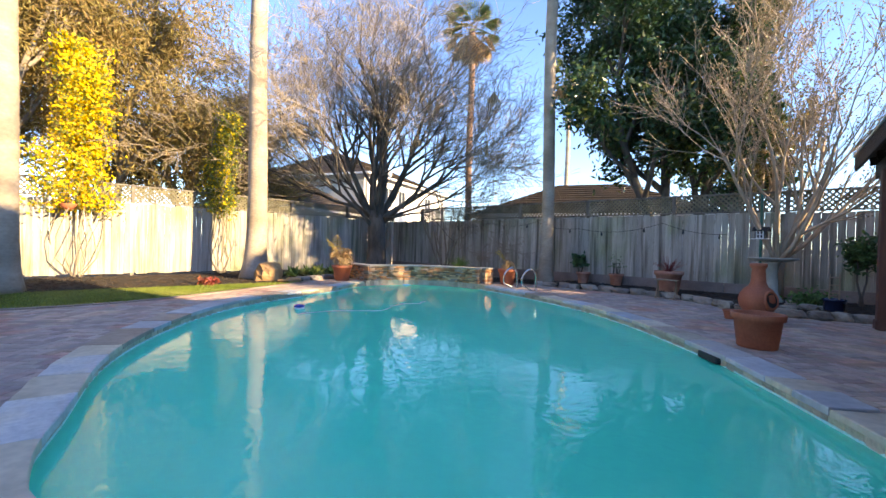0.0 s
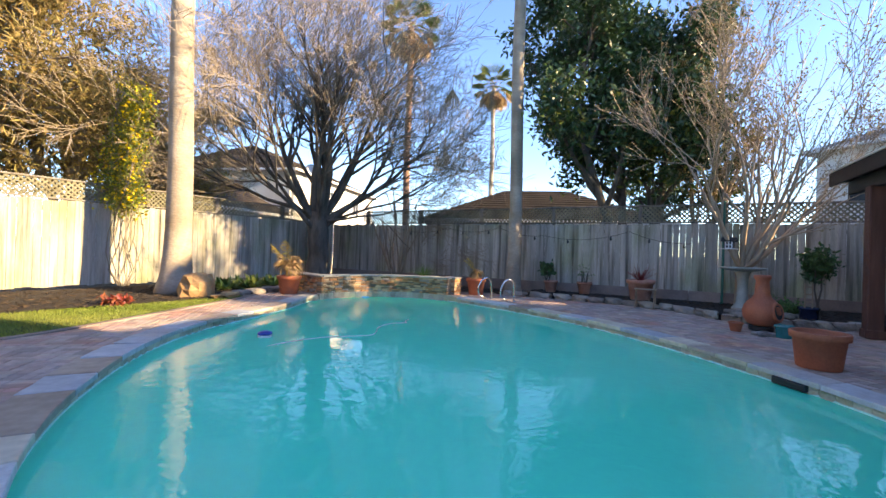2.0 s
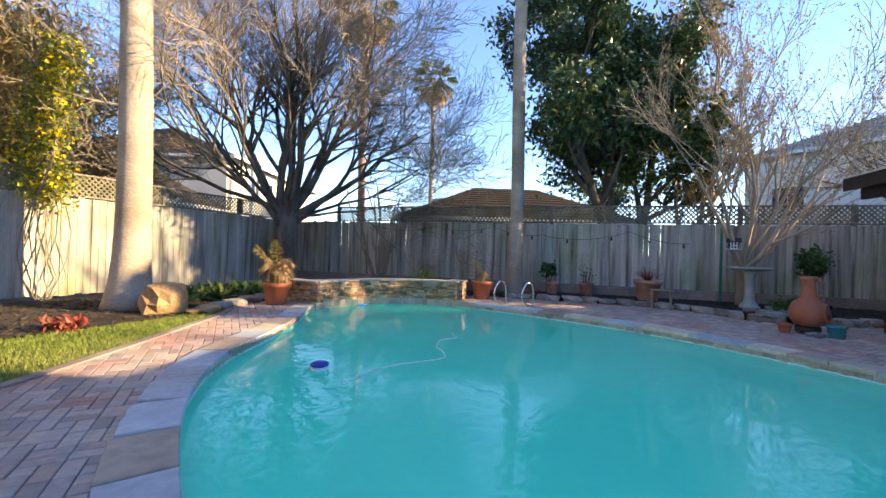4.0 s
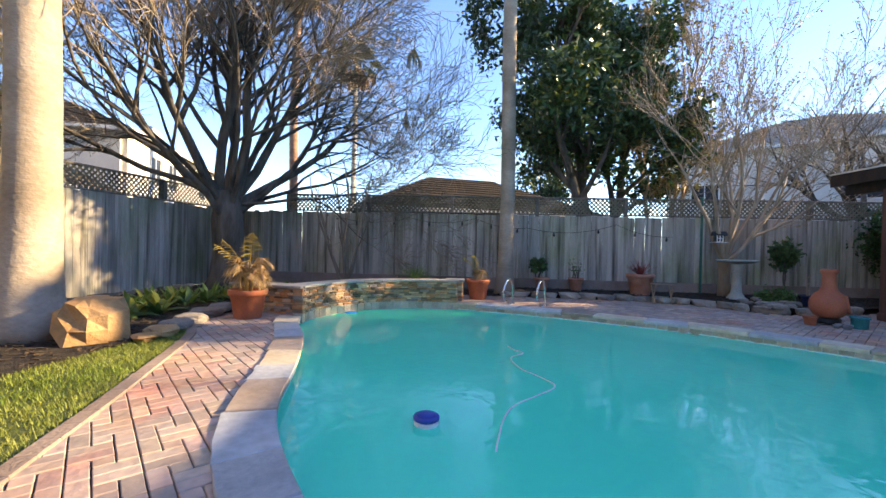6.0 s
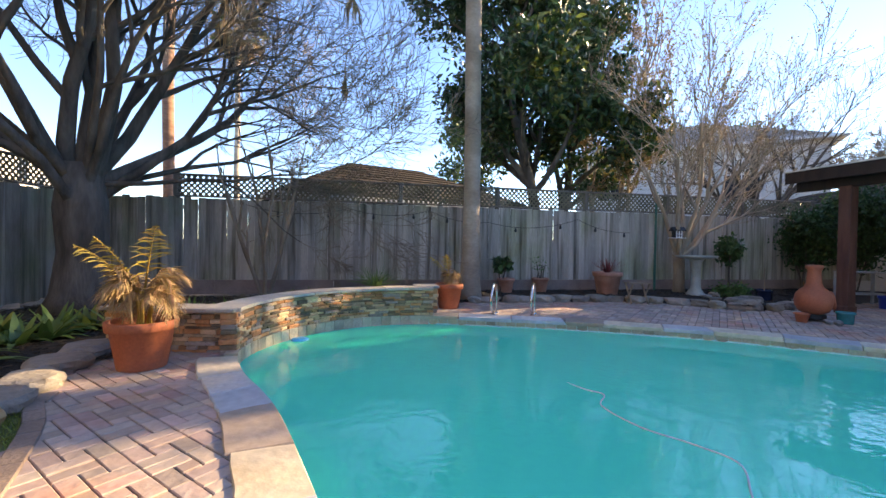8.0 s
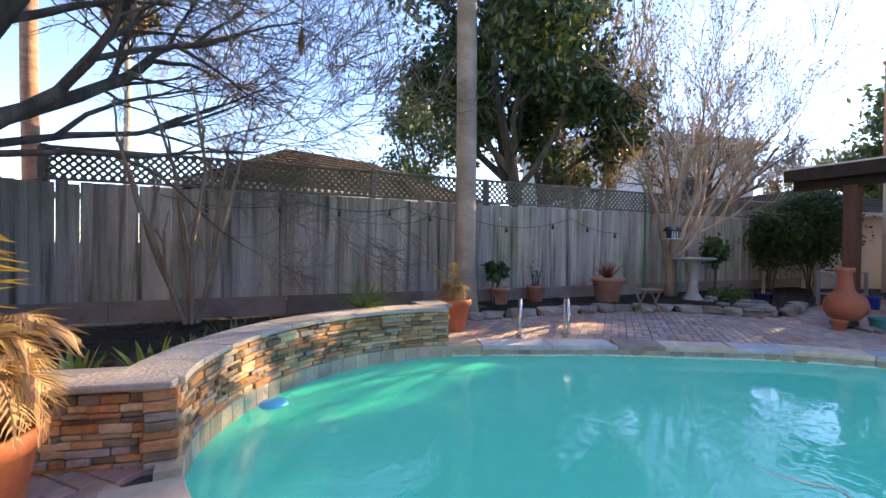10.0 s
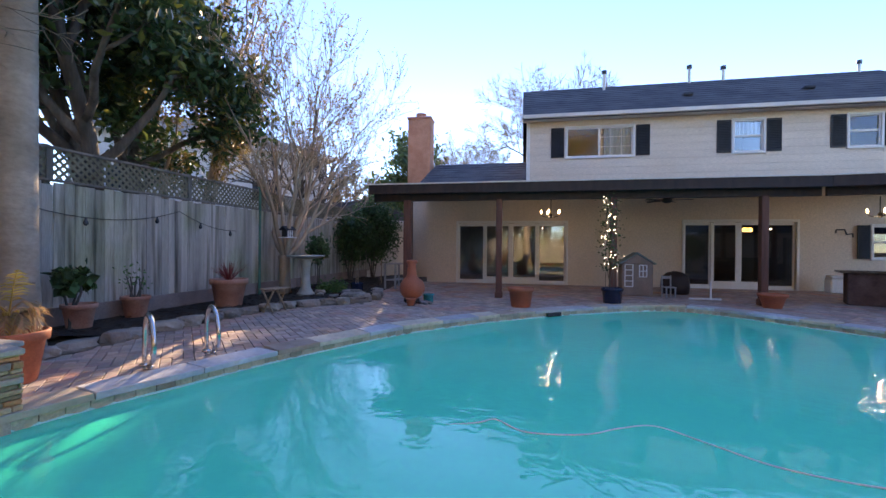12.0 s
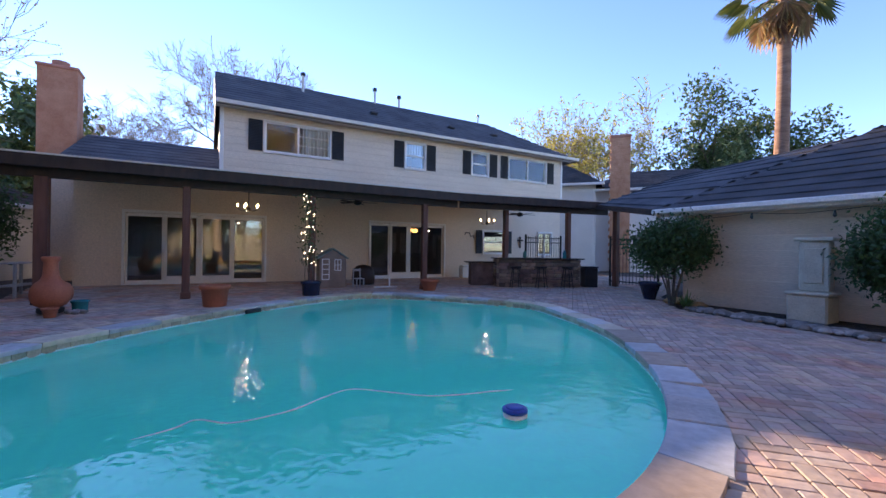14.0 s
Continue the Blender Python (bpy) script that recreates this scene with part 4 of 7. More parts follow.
tree_thing("bare_tree", "large grey-barked leafless shade tree in the fence corner", t, M_BARK, M_BARE_TWIG)


def dead_frond(label, x, y, z, length, wide, seed):
    """A withered fan of strips hanging from a bough by its stalk."""
    r = random.Random(seed)
    th = thing("dead_palm_frond", label, "palm frond")
    top_ = Vector((x, y, z))
    part("stalk", Geo().tube([top_ + Vector((0.05, 0, 0.5)), top_ + Vector((0.02, 0.02, 0.2)), top_], [0.012, 0.012, 0.016], 5), M_DRYFROND, th)
    g = Geo()
    for _ in range(46):
        w, l_ = r.uniform(-1, 1) * wide, length * r.uniform(0.5, 1.0)
        q = top_ + Vector((w * 0.4, r.uniform(-0.5, 0.5) * wide, -0.04))
        e = Vector((0.012, r.uniform(-0.01, 0.01), 0))
        mid, tip = q + Vector((w * 0.5, 0, -l_ * 0.45)), q + Vector((w * r.uniform(0.3, 0.8), r.uniform(-0.05, 0.05), -l_))
        g.add([top_ - e * 0.4, mid - e, tip, mid + e, top_ + e * 0.4], [(0, 1, 2, 3, 4)])
    part("leaf_blade", g, M_DRYFROND, th, kind="stuff")


dead_frond("withered tan palm frond caught high in the bare tree", 1.65, 14.5, 6.5, 0.8, 0.26, 5)
dead_frond("thin dead palm strip dangling below the bough", 1.45, 14.5, 4.75, 0.6, 0.05, 6)
dead_frond("small withered palm frond caught in the bare tree", -1.0, 14.6, 4.9, 0.5, 0.16, 7)

# crepe myrtle by the bird bath
t = Tree(17, 0.10, 0.17, 0.0055, (0.3, 0.7))
base = Vector((7.3, 9.0, 0.05))
t.wood.tube([base, base + Vector((0, 0, 0.5)), base + Vector((0.02, 0.02, 0.95))], [0.15, 0.12, 0.14], 10)
for dx, dy, dz, ln in ((-0.75, -0.2, 0.9, 2.6), (-0.35, 0.4, 1.1, 2.9), (0.1, -0.45, 1.2, 2.9), (0.5, 0.1, 1.1, 2.9), (0.85, -0.55, 0.75, 2.9), (-0.2, -0.2, 1.4, 3.1), (1.0, 0.2, 0.7, 2.6), (0.2, -0.8, 0.9, 2.6)):
    t.grow(base + Vector((0, 0, 0.85)), Vector((dx, dy, dz)).normalized(), ln, 0.06, 3, [(4, 5), (5, 6), (5, 6)], 0.62)
tree_thing("crepe_myrtle", "bare multi-stemmed crepe myrtle with dry seed heads", t, M_CREPE, M_CREPE,
           [(leaf_cloud(t.tips, t.r, 7000, 0.026, 0.045, 0.6), M_TAN)])

# pruned shrub against the back fence
t = Tree(29, 0.25, 0.16, 0.004, (0.2, 0.5))
base = Vector((0.05, 15.1, 0.1))
for i in range(6):
    a = i * 1.05
    t.grow(base + Vector((0.08 * math.cos(a), 0.08 * math.sin(a), 0)), Vector((0.42 * math.cos(a), 0.3 * math.sin(a), 1)).normalized(), 2.1, 0.036, 2, [(2, 3), (1, 2)], 0.34, 0.75)
for p, d in t.tips[::3]:
    t.wood.rock(Matrix.Translation(p) @ S(0.03), t.r.random() * 9, 0.3, 4, 6)
tree_thing("pruned_shrub", "hard-pruned leafless multi-stem shrub against the fence", t, M_TWIG, M_TWIG, category="shrub")

# magnolia behind the back fence
t = Tree(53, 0.10, 0.18, 0.006, (0.5, 1.0))
base = Vector((6.5, 12.2, 0.0))
for i, (dx, dy) in enumerate(((0.05, 0.0), (-0.2, 0.1), (0.28, -0.1))):
    t.grow(base + Vector((0.2 * i, 0.1 * i, 0)), Vector((dx, dy, 1)).normalized(), 9.0 - i, 0.16, 3, [(11, 13), (6, 7), (4, 5)], 0.32, 0.35)
tips = [(p, d) for p, d in t.tips if p.z > 3.0]
tree_thing("magnolia", "tall evergreen magnolia with glossy dark green leaves", t, M_BARK, M_BARK,
           [(leaf_cloud(tips, t.r, 38000, 0.10, 0.21), M_MAGNOLIA), (leaf_cloud([q for q in tips if q[0].z < 5.5], t.r, 2600, 0.10, 0.3), M_MAGLIGHT)])

# thin olive-leaved tree beside the magnolia
t = Tree(57, 0.12, 0.18, 0.005, (0.35, 0.8))
for i in range(4):
    t.grow(Vector((8.3 + 0.15 * i, 11.2 - 0.1 * i, 0)), Vector((0.14 * math.cos(i * 1.6), 0.14 * math.sin(i * 1.6), 1)).normalized(), 6.4, 0.07, 3, [(8, 9), (6, 7), (5, 6)], 0.34, 0.35)
tree_thing("thin_tree", "thin twiggy tree with sparse tan and olive leaves", t, M_CREPE, M_TWIG,
           [(leaf_cloud([q for q in t.tips if q[0].z > 2.2], t.r, 9000, 0.036, 0.07, 0.5), M_TAN), (leaf_cloud([q for q in t.tips if 2.2 < q[0].z < 5], t.r, 4500, 0.04, 0.09, 0.5), M_WILLOW)])

# second evergreen farther off
t = Tree(59, 0.10, 0.18, 0.006, (0.5, 1.0))
t.grow(Vector((14.0, 18.8, 0)), Vector((0, 0, 1)), 6.5, 0.16, 3, [(9, 10), (5, 6), (3, 4)], 0.36, 0.4)
tree_thing("evergreen_tree", "rounded evergreen tree beyond the back fence", t, M_BARK, M_BARK,
           [(leaf_cloud([q for q in t.tips if q[0].z > 3.2], t.r, 7000, 0.12, 0.35), M_PINE)])

# tall olive-brown trees behind the side fence
for i, (x, y, h, sd) in enumerate(((-15.2, 12.2, 10.5, 61), (-12.0, 14.6, 10.2, 62), (-10.6, 17.0, 8.6, 63), (-9.6, 19.6, 6.4, 64), (-18.5, 8.5, 11.0, 66), (-13.0, 10.8, 9.0, 68))):
    t = Tree(sd, 0.06, 0.2, 0.006, (0.35, 0.8), 0.10)
    for k in range(3):
        a = k * 2.1
        t.grow(Vector((x + 0.3 * k, y, 0)), Vector((0.22 * math.cos(a), 0.22 * math.sin(a), 1)).normalized(), h * 0.85, 0.14, 3, [(8, 9), (6, 7), (5, 6)], 0.38, 0.4)
    tree_thing("feathery_tree", "tall feathery tree with olive-brown winter foliage", t, M_TWIG, M_TWIG,
               [(leaf_cloud([q for q in t.tips if q[0].z > 1.8], t.r, 30000, 0.11, 0.34, 0.20, 0.5), M_WILLOW)])

# bare trees near the sun and behind the house
for name, label, x, y, h, sd, lv in (("bare_tree", "leafless neighbouring tree beyond the fence", 14.2, 7.6, 8.0, 71, 0), ("bare_tree", "leafless spreading tree beyond the patio", 24.0, 2.5, 7.0, 72, 0),
                                     ("bare_tree", "leafless oak behind the house roof", 23.5, -13.8, 17.0, 73, 0), ("bare_tree", "leafless oak behind the house roof", 29.5, -9.5, 11.5, 74, 0),
                                     ("bare_tree", "leafless oak behind the house roof", 18.5, -17.0, 12.5, 76, 0),
                                     ("budding_tree", "tree with fresh yellow-green leaves behind the houses", 1.6, -28.0, 13.8, 75, 7000), ("budding_tree", "tree with fresh yellow-green leaves behind the houses", -3.6, -28.5, 14.8, 77, 5000)):
    far = math.hypot(x, y) > 22
    t = Tree(sd, 0.06, 0.2, 0.013 if far else 0.006, (0.4, 1.0))
    base = Vector((x, y, 0))
    oak = far and not lv
    low, reach = (0.48, 0.28) if oak else (0.28, 0.40)
    t.wood.tube([base, base + Vector((0, 0, h * low))], [0.30, 0.2], 8)
    for k in range(7 if oak else 6):
        a = k * 1.05 + sd
        t.grow(base + Vector((0, 0, h * low - 0.3)), Vector((0.95 * math.cos(a), 0.95 * math.sin(a), 1)).normalized(), h * reach, 0.10, 4 if oak else 3, [(5, 6), (5, 6), (5, 6), (4, 5)] if oak else [(6, 7), (5, 6), (5, 6)], 0.58)
    lv_geo = [(leaf_cloud(t.tips, t.r, lv, 0.14 if "bud" in name else 0.09, 0.16), M_SPRING if "bud" in name else M_TAN)] if lv else None
    tree_thing(name, label, t, M_BARK, M_TWIG, lv_geo)
for x, y, h, sd in ((-10.6, -24.0, 9.4, 81), (-14.8, -25.6, 9.8, 82), (19.6, 0.1, 6.5, 83), (27.5, 6.5, 7.5, 84)):
    t = Tree(sd, 0.08, 0.2, 0.008, (0.5, 1.0))
    t.grow(Vector((x, y, 0)), Vector((0.05, 0, 1)), h * 0.85, 0.15, 3, [(8, 9), (5, 6), (3, 4)], 0.40, 0.4)
    tree_thing("evergreen_tree", "rounded green tree beyond the rooftops", t, M_BARK, M_BARK, [(leaf_cloud([q for q in t.tips if q[0].z > h * 0.35], t.r, 8000, 0.15, 0.4), M_PINE)])


def fan_leaf(g, m, r, size, droop):
    n = 15
    for i in range(n):
        a = radians(-75 + 150 * i / (n - 1))
        d = Vector((math.cos(a), math.sin(a), 0))
        e = Vector((-math.sin(a), math.cos(a), 0))
        l_ = size * (0.75 + 0.25 * math.cos(a))
        p = [m @ (d * 0.05 - e * 0.01), m @ (d * l_ * 0.55 - e * 0.03 + Vector((0, 0, -droop * 0.2))), m @ (d * l_ + Vector((0, 0, -droop * l_))), m @ (d * l_ * 0.55 + e * 0.03 + Vector((0, 0, -droop * 0.2)))]
        g.add(p, [(0, 1, 2), (0, 2, 3)])


def palm(name, label, x, y, h, r0, r1, seed, bark=None, lean=(0, 0), crown=1.0, flare=1.45, dead=-0.35):
    r = random.Random(seed)
    th = thing(name, label, "palm tree")
    g = Geo()
    pts, rad = [], []
    n = int(h / 0.16)
    for i in range(n + 1):
        f = i / n
        z = h * f
        fl = 1 + (flare - 1) * math.exp(-z / 0.45)
        pts.append((x + lean[0] * f + 0.03 * math.sin(z * 0.7), y + lean[1] * f, z))
        rad.append((r0 + (r1 - r0) * f) * fl * (1 + (0.008 if i % 3 else -0.006) + r.uniform(-0.006, 0.006)))
    g.tube(pts, rad, 18)
    part("trunk", g, bark or M_PALMBARK, th, smooth=True)
    top = Vector(pts[-1])
    for i in range(40):
        el = radians(75 - 150 * (i / 39) ** 0.9)
        az = i * 2.399
        d = Vector((math.cos(el) * math.cos(az), math.cos(el) * math.sin(az), math.sin(el)))
        ln = crown * r.uniform(0.75, 1.0)
        q = top + d * ln
        m = Matrix.Translation(q) @ d.to_track_quat("X", "Z").to_matrix().to_4x4()
        alive = el > dead
        fr = Geo()
        fan_leaf(fr, m, r, crown * 0.85, 0.25 if alive else 0.5)
        fp = part("frond", fr, M_FROND if alive else M_DRYFROND, th)
        part("stalk", Geo().tube([top, top + d * ln * 0.5, q], [0.022, 0.015, 0.01], 3), M_DRYFROND, fp)
    return th


palm("palm_tree", "tall pale-trunked palm beside a tan boulder", -5.3, 11.65, 13.5, 0.27, 0.18, 1, flare=1.6)
palm("palm_tree", "tall pale-trunked palm beside the side fence", -8.15, 7.55, 13.0, 0.26, 0.18, 2, flare=1.5)
palm("palm_tree", "tall grey-trunked palm beyond the pool rails", 3.07, 12.3, 14.0, 0.18, 0.15, 3, flare=1.55)
palm("palm_tree", "distant fan palm with a skirt of dead fronds", 1.4, 24.3, 13.6, 0.2, 0.17, 4, M_PALMRED, crown=1.15)
palm("palm_tree", "distant slim fan palm", 12.6, 42.8, 18.6, 0.25, 0.2, 5, M_PALMBARK, crown=1.5)
palm("palm_tree", "fan palm rising behind the garage roof", -8.1, -4.6, 9.1, 0.21, 0.16, 6, M_PALMRED, crown=1.05, dead=-0.8)


def vine(label, x, y, z0, z1, rad, seed, flowers):
    th = thing("flowering_vine", label, "vine")
    r = random.Random(seed)
    stems, tips = Geo(), []
    for i in range(9):
        a = r.uniform(0, 6.28)
        pts = [Vector((x + 0.1 * math.cos(a), y + 0.1 * math.sin(a), 0.05))]
        for j in range(1, 12):
            f = j / 11
            w = rad * 0.6 * (0.5 + 0.5 * math.sin(f * 7 + i))
            pts.append(Vector((x + w * math.cos(a + f * 4), y + w * math.sin(a + f * 4), f * z1)))
        stems.tube(pts, 0.012, 4)
        tips += [(p, Vector((0, 0, 1))) for p in pts if p.z > z0]
    for _ in range(260):
        f = r.random()
        z = z0 + (z1 - z0) * f
        a = r.uniform(0, 6.28)
        w = rad * (0.35 + 0.65 * (1 - f) ** 0.7) * (0.6 + 0.9 * abs(noise.noise((z * 1.1 + seed, a * 0.6, seed)))) * r.uniform(0.2, 1.15)
        tips.append((Vector((x + w * math.cos(a) + 0.25 * rad * math.sin(z * 1.7), y + w * math.sin(a), z)), Vector((0, 0, 1))))
    part("stem_tangle", stems, M_TWIG, th)
    part("foliage", leaf_cloud(tips, r, 5200, 0.045, 0.12), M_VINE, th, kind="stuff")
    part("blossom", leaf_cloud(tips, r, flowers, 0.04, 0.13, 0.8), M_YELLOW, th, kind="stuff")


vine("climbing vine covered in bright yellow flowers", -9.3, 10.5, 1.75, 5.9, 0.95, 5, 8000)
vine("slender climbing vine with yellow-green leaves and flowers", -6.95, 12.95, 1.9, 4.9, 0.62, 9, 1100)

# ---- beds and lawn ----
DECK = [(p.x, p.y) for p in lawn_line] + [(-3.35, 12.3), (-2.95, 12.9), (-2.0, 12.75), (1.5, 12.9), (2.3, 12.5), (3.3, 11.5), (4.0, 10.9), (5.2, 9.75), (5.6, 8.7), (5.55, 7.6), (6.4, 6.9), (7.4, 6.6),
                                          (10.6, 4.5), (-1.2, -10.0), (-6.0, -10.0), (-5.2, -3.5), (-4.55, -1.2), (-4.6, 1.1), (-5.4, 2.05), (-6.2, 3.1), (-9.0, 4.9), (-14.0, 0.0)]
sheet("lawn", [(p.x, p.y) for p in lawn_line] + [(p.x, p.y) for p in reversed(bed_line[:-1])], None, 0.0, M_LAWN, "narrow strip of sunlit green lawn beside the paving", "lawn")
LBED = [(p.x, p.y) for p in bed_line] + [(-3.3, 12.3), (-2.6, 12.6), (-0.5, 12.7), (1.45, 12.2), (1.9, 12.9), (2.6, 12.3), (3.3, 11.5), (3.9, 12.5), (-2.2, 17.9), (-17.9, 2.1)]
sheet("garden_bed", LBED, None, 0.02, M_MULCH, "dark mulched garden bed along the fence", "garden bed")
RBED = [(3.3, 11.5), (4.0, 10.9), (5.2, 9.75), (5.6, 8.7), (5.55, 7.6), (6.4, 6.9), (7.4, 6.6), (11.0, 5.4), (12.2, 5.6), (3.85, 12.7)]
sheet("garden_bed", RBED, None, 0.10, M_MULCH, "dark mulched raised bed behind edging rocks", "garden bed")
g = Geo()
r = random.Random(88)
n = 0
while n < 4200:
    x, y = r.uniform(-10, 3), r.uniform(6, 17)
    if inside(x, y, LBED):
        z, n = 0.03, n + 1
        g.box((r.uniform(0.03, 0.11), r.uniform(0.008, 0.02), 0.008), T(x, y, z + r.uniform(0, 0.015), r.uniform(0, 180), r.uniform(-15, 15), r.uniform(-15, 15)))
while n < 5200:
    x, y = r.uniform(3, 11), r.uniform(5, 13)
    if inside(x, y, RBED):
        n += 1
        g.box((r.uniform(0.03, 0.11), r.uniform(0.008, 0.02), 0.008), T(x, y, 0.115, r.uniform(0, 180), r.uniform(-15, 15), r.uniform(-15, 15)))
solo("mulch_chips", g, M_CHIP, "scattered bark chips on the garden beds", "mulch", "", "stuff")
g = Geo()
lawn_poly = [(p.x, p.y) for p in lawn_line] + [(p.x, p.y) for p in reversed(bed_line)]
n = 0
while n < 52000:
    x, y = r.uniform(-11, -3.6), r.uniform(3.5, 11.4)
    if inside(x, y, lawn_poly):
        n += 1
        a, h = r.uniform(0, 6.28), r.uniform(0.02, 0.048)
        dx, dy, b = math.cos(a) * 0.004, math.sin(a) * 0.004, r.uniform(-0.03, 0.03)
        g.add([(x - dx, y - dy, 0), (x + dx, y + dy, 0), (x + b, y - b * 0.7, h)], [(0, 1, 2)])
solo("grass", g, M_GRASS, "short green and straw-coloured grass blades", "grass", "", "stuff")

# ---- rocks ----
M_TANROCK = mat("tan_rock", (0.40, 0.22, 0.09), (0.50, 0.31, 0.15), 2.2, 0.85, 0.8, fine=18.0, rand=0.15)
M_GREYROCK = mat("grey_rock", (0.24, 0.21, 0.18), (0.40, 0.35, 0.29), 3.0, 0.9, 0.8, fine=22.0, rand=0.3, hue=0.02)
M_COBBLE = mat("river_cobble", (0.15, 0.14, 0.135), (0.34, 0.32, 0.30), 6.0, 0.7, 0.3, rand=0.4, hue=0.02)


def boulder(x, y, z, sx, sy, sz, seed, material, label, group="", rz=0, rough=0.35, flat=0.55, fine=(9, 14)):
    return solo("rock", Geo().rock(T(x, y, z, rz) @ S(sx, sy, sz), seed, rough, *fine, flat), material, label, "rock", group)


boulder(-4.68, 11.15, 0.17, 0.40, 0.33, 0.40, 5, M_TANROCK, "large angular tan boulder beside the palm", rz=70, rough=0.42, flat=0.8, fine=(8, 11))
boulder(-9.0, 7.0, 0.08, 0.7, 0.4, 0.2, 5, M_GREYROCK, "broad grey-brown rock in the mulch", rz=30)
for i, (x, y, a, b, c) in enumerate(((-4.02, 11.12, 0.20, 0.13, 0.10), (-3.86, 11.45, 0.22, 0.15, 0.12), (-3.66, 11.85, 0.25, 0.16, 0.12), (-3.42, 12.3, 0.27, 0.17, 0.13), (-3.1, 12.75, 0.26, 0.16, 0.12), (-4.2, 10.85, 0.15, 0.1, 0.06))):
    boulder(x, y, 0.05, a, b * 1.3, c, 10 + i, M_TANROCK if i in (0, 5) else M_GREYROCK, "rounded edging rock beside the paving", "rocks along the bed", 62)
rr = random.Random(31)
edge_r = catmull([(2.75, 12.1, 0), (3.35, 11.5, 0), (4.0, 10.95, 0), (5.15, 9.8, 0), (5.6, 8.75, 0), (5.65, 7.75, 0), (6.3, 7.05, 0), (7.3, 6.75, 0)], 6, False)
cumr = path_len([Vector((p.x, p.y)) for p in edge_r])
s = 0.0
er = [Vector((p.x, p.y)) for p in edge_r]
while s < cumr[-1]:
    w = rr.uniform(0.13, 0.25)
    p, t = on_path(er, cumr, s + w)
    boulder(p.x + rr.uniform(-0.04, 0.04), p.y + rr.uniform(-0.04, 0.04), 0.06, w, rr.uniform(0.10, 0.16), rr.uniform(0.09, 0.15), rr.random() * 50, M_GREYROCK,
            "flattish grey edging rock along the raised bed", "rocks along the raised bed", math.degrees(math.atan2(t.y, t.x)) + rr.uniform(-15, 15))
    s += w * 1.9
for i in range(22):
    x, y = 5.9 + rr.uniform(-0.5, 1.3), 7.5 + rr.uniform(-0.5, 1.0)
    if inside(x, y, RBED):
        w = rr.uniform(0.08, 0.2)
        boulder(x, y, 0.13, w, w * 0.7, w * 0.5, rr.random() * 60, M_GREYROCK, "loose grey rock lying on the mulch", "loose rocks", rr.uniform(0, 180))
for i in range(150):
    f = rr.random()
    x, y = -4.75 - 1.9 * f + rr.uniform(-0.25, 0.1), 0.95 + 2.35 * f + rr.uniform(-0.15, 0.25)
    w = rr.uniform(0.06, 0.13)
    boulder(x, y, 0.03, w, w * rr.uniform(0.55, 0.9), w * 0.45, rr.random() * 80, M_COBBLE, "smooth grey river cobble beside the garage", "river cobbles", rr.uniform(0, 180), 0.15, 0.0)
for x, y, w in ((-4.85, -0.15, 0.5), (-4.95, 0.6, 0.35), (-5.2, -0.7, 0.4)):
    boulder(x, y, 0.03, w, w * 0.6, 0.12, x * 7, M_TANROCK, "flat brown rock under the garage shrub", "", 70)
sheet("garden_bed", [(-4.6, 1.1), (-5.4, 2.05), (-6.2, 3.1), (-9.0, 4.9), (-9.5, 3.0), (-5.6, -0.6), (-5.2, -3.5), (-4.55, -1.2)], None, 0.01, M_MULCH, "dark narrow bed along the garage wall", "garden bed")

# ---- edging and paving ----
edging = thing("paving_edge", "smooth grey-brown brick edging between paving and lawn", "edging", kind="structure")
M_EDGE = mat("edge_brick", (0.24, 0.175, 0.14), (0.32, 0.245, 0.20), 1.5, 0.85, 0.4, rand=0.12)
ll = lawn_line + [Vector((-3.55, 11.8))]
cl = path_len(ll)
s = 0.3
while s < cl[-1] - 0.2:
    p, t = on_path(ll, cl, s)
    part("edge_brick", Geo().box((0.207, 0.115, 0.07), T(p.x + t.y * 0.06, p.y - t.x * 0.06, -0.018, math.degrees(math.atan2(t.y, t.x))), 0.005), M_EDGE, edging)
    s += 0.21
U = 0.103
paving = thing("paving", "reddish clay brick pavers laid in a basket pattern round the pool", "paving", kind="structure")
inner_edge = offset(outline, 0.20)
unit = {}
for w, h in ((1, 2), (2, 1), (1, 1)):
    unit[w, h] = Geo().box((w * U - 0.007, h * U - 0.007, 0.05), T(0, 0, -0.025), 0.005)
shared = {kk: v.mesh("paver", M_PAVER) for kk, v in unit.items()}
PM = pose(0, 0, 0, 0, 0, 4.0)
rest = Geo()
near = 0
rp = random.Random(5)
cells = []
for i in range(-44, 40):
    for j in range(-22, 26):
        x0, y0 = i * 3 * U, j * 6 * U + (i % 2) * 3 * U
        for cx, cy, w, h in ((0.5, 1, 1, 2), (0.5, 3, 1, 2), (1, 4.5, 2, 1), (1, 5.5, 2, 1), (1.5, 0.5, 1, 1), (1.5, 3.5, 1, 1),
                             (2.5, 4, 1, 2), (2.5, 6, 1, 2), (2, 1.5, 2, 1), (2, 2.5, 2, 1)):
            cells.append((x0 + cx * U, y0 + cy * U, w, h))
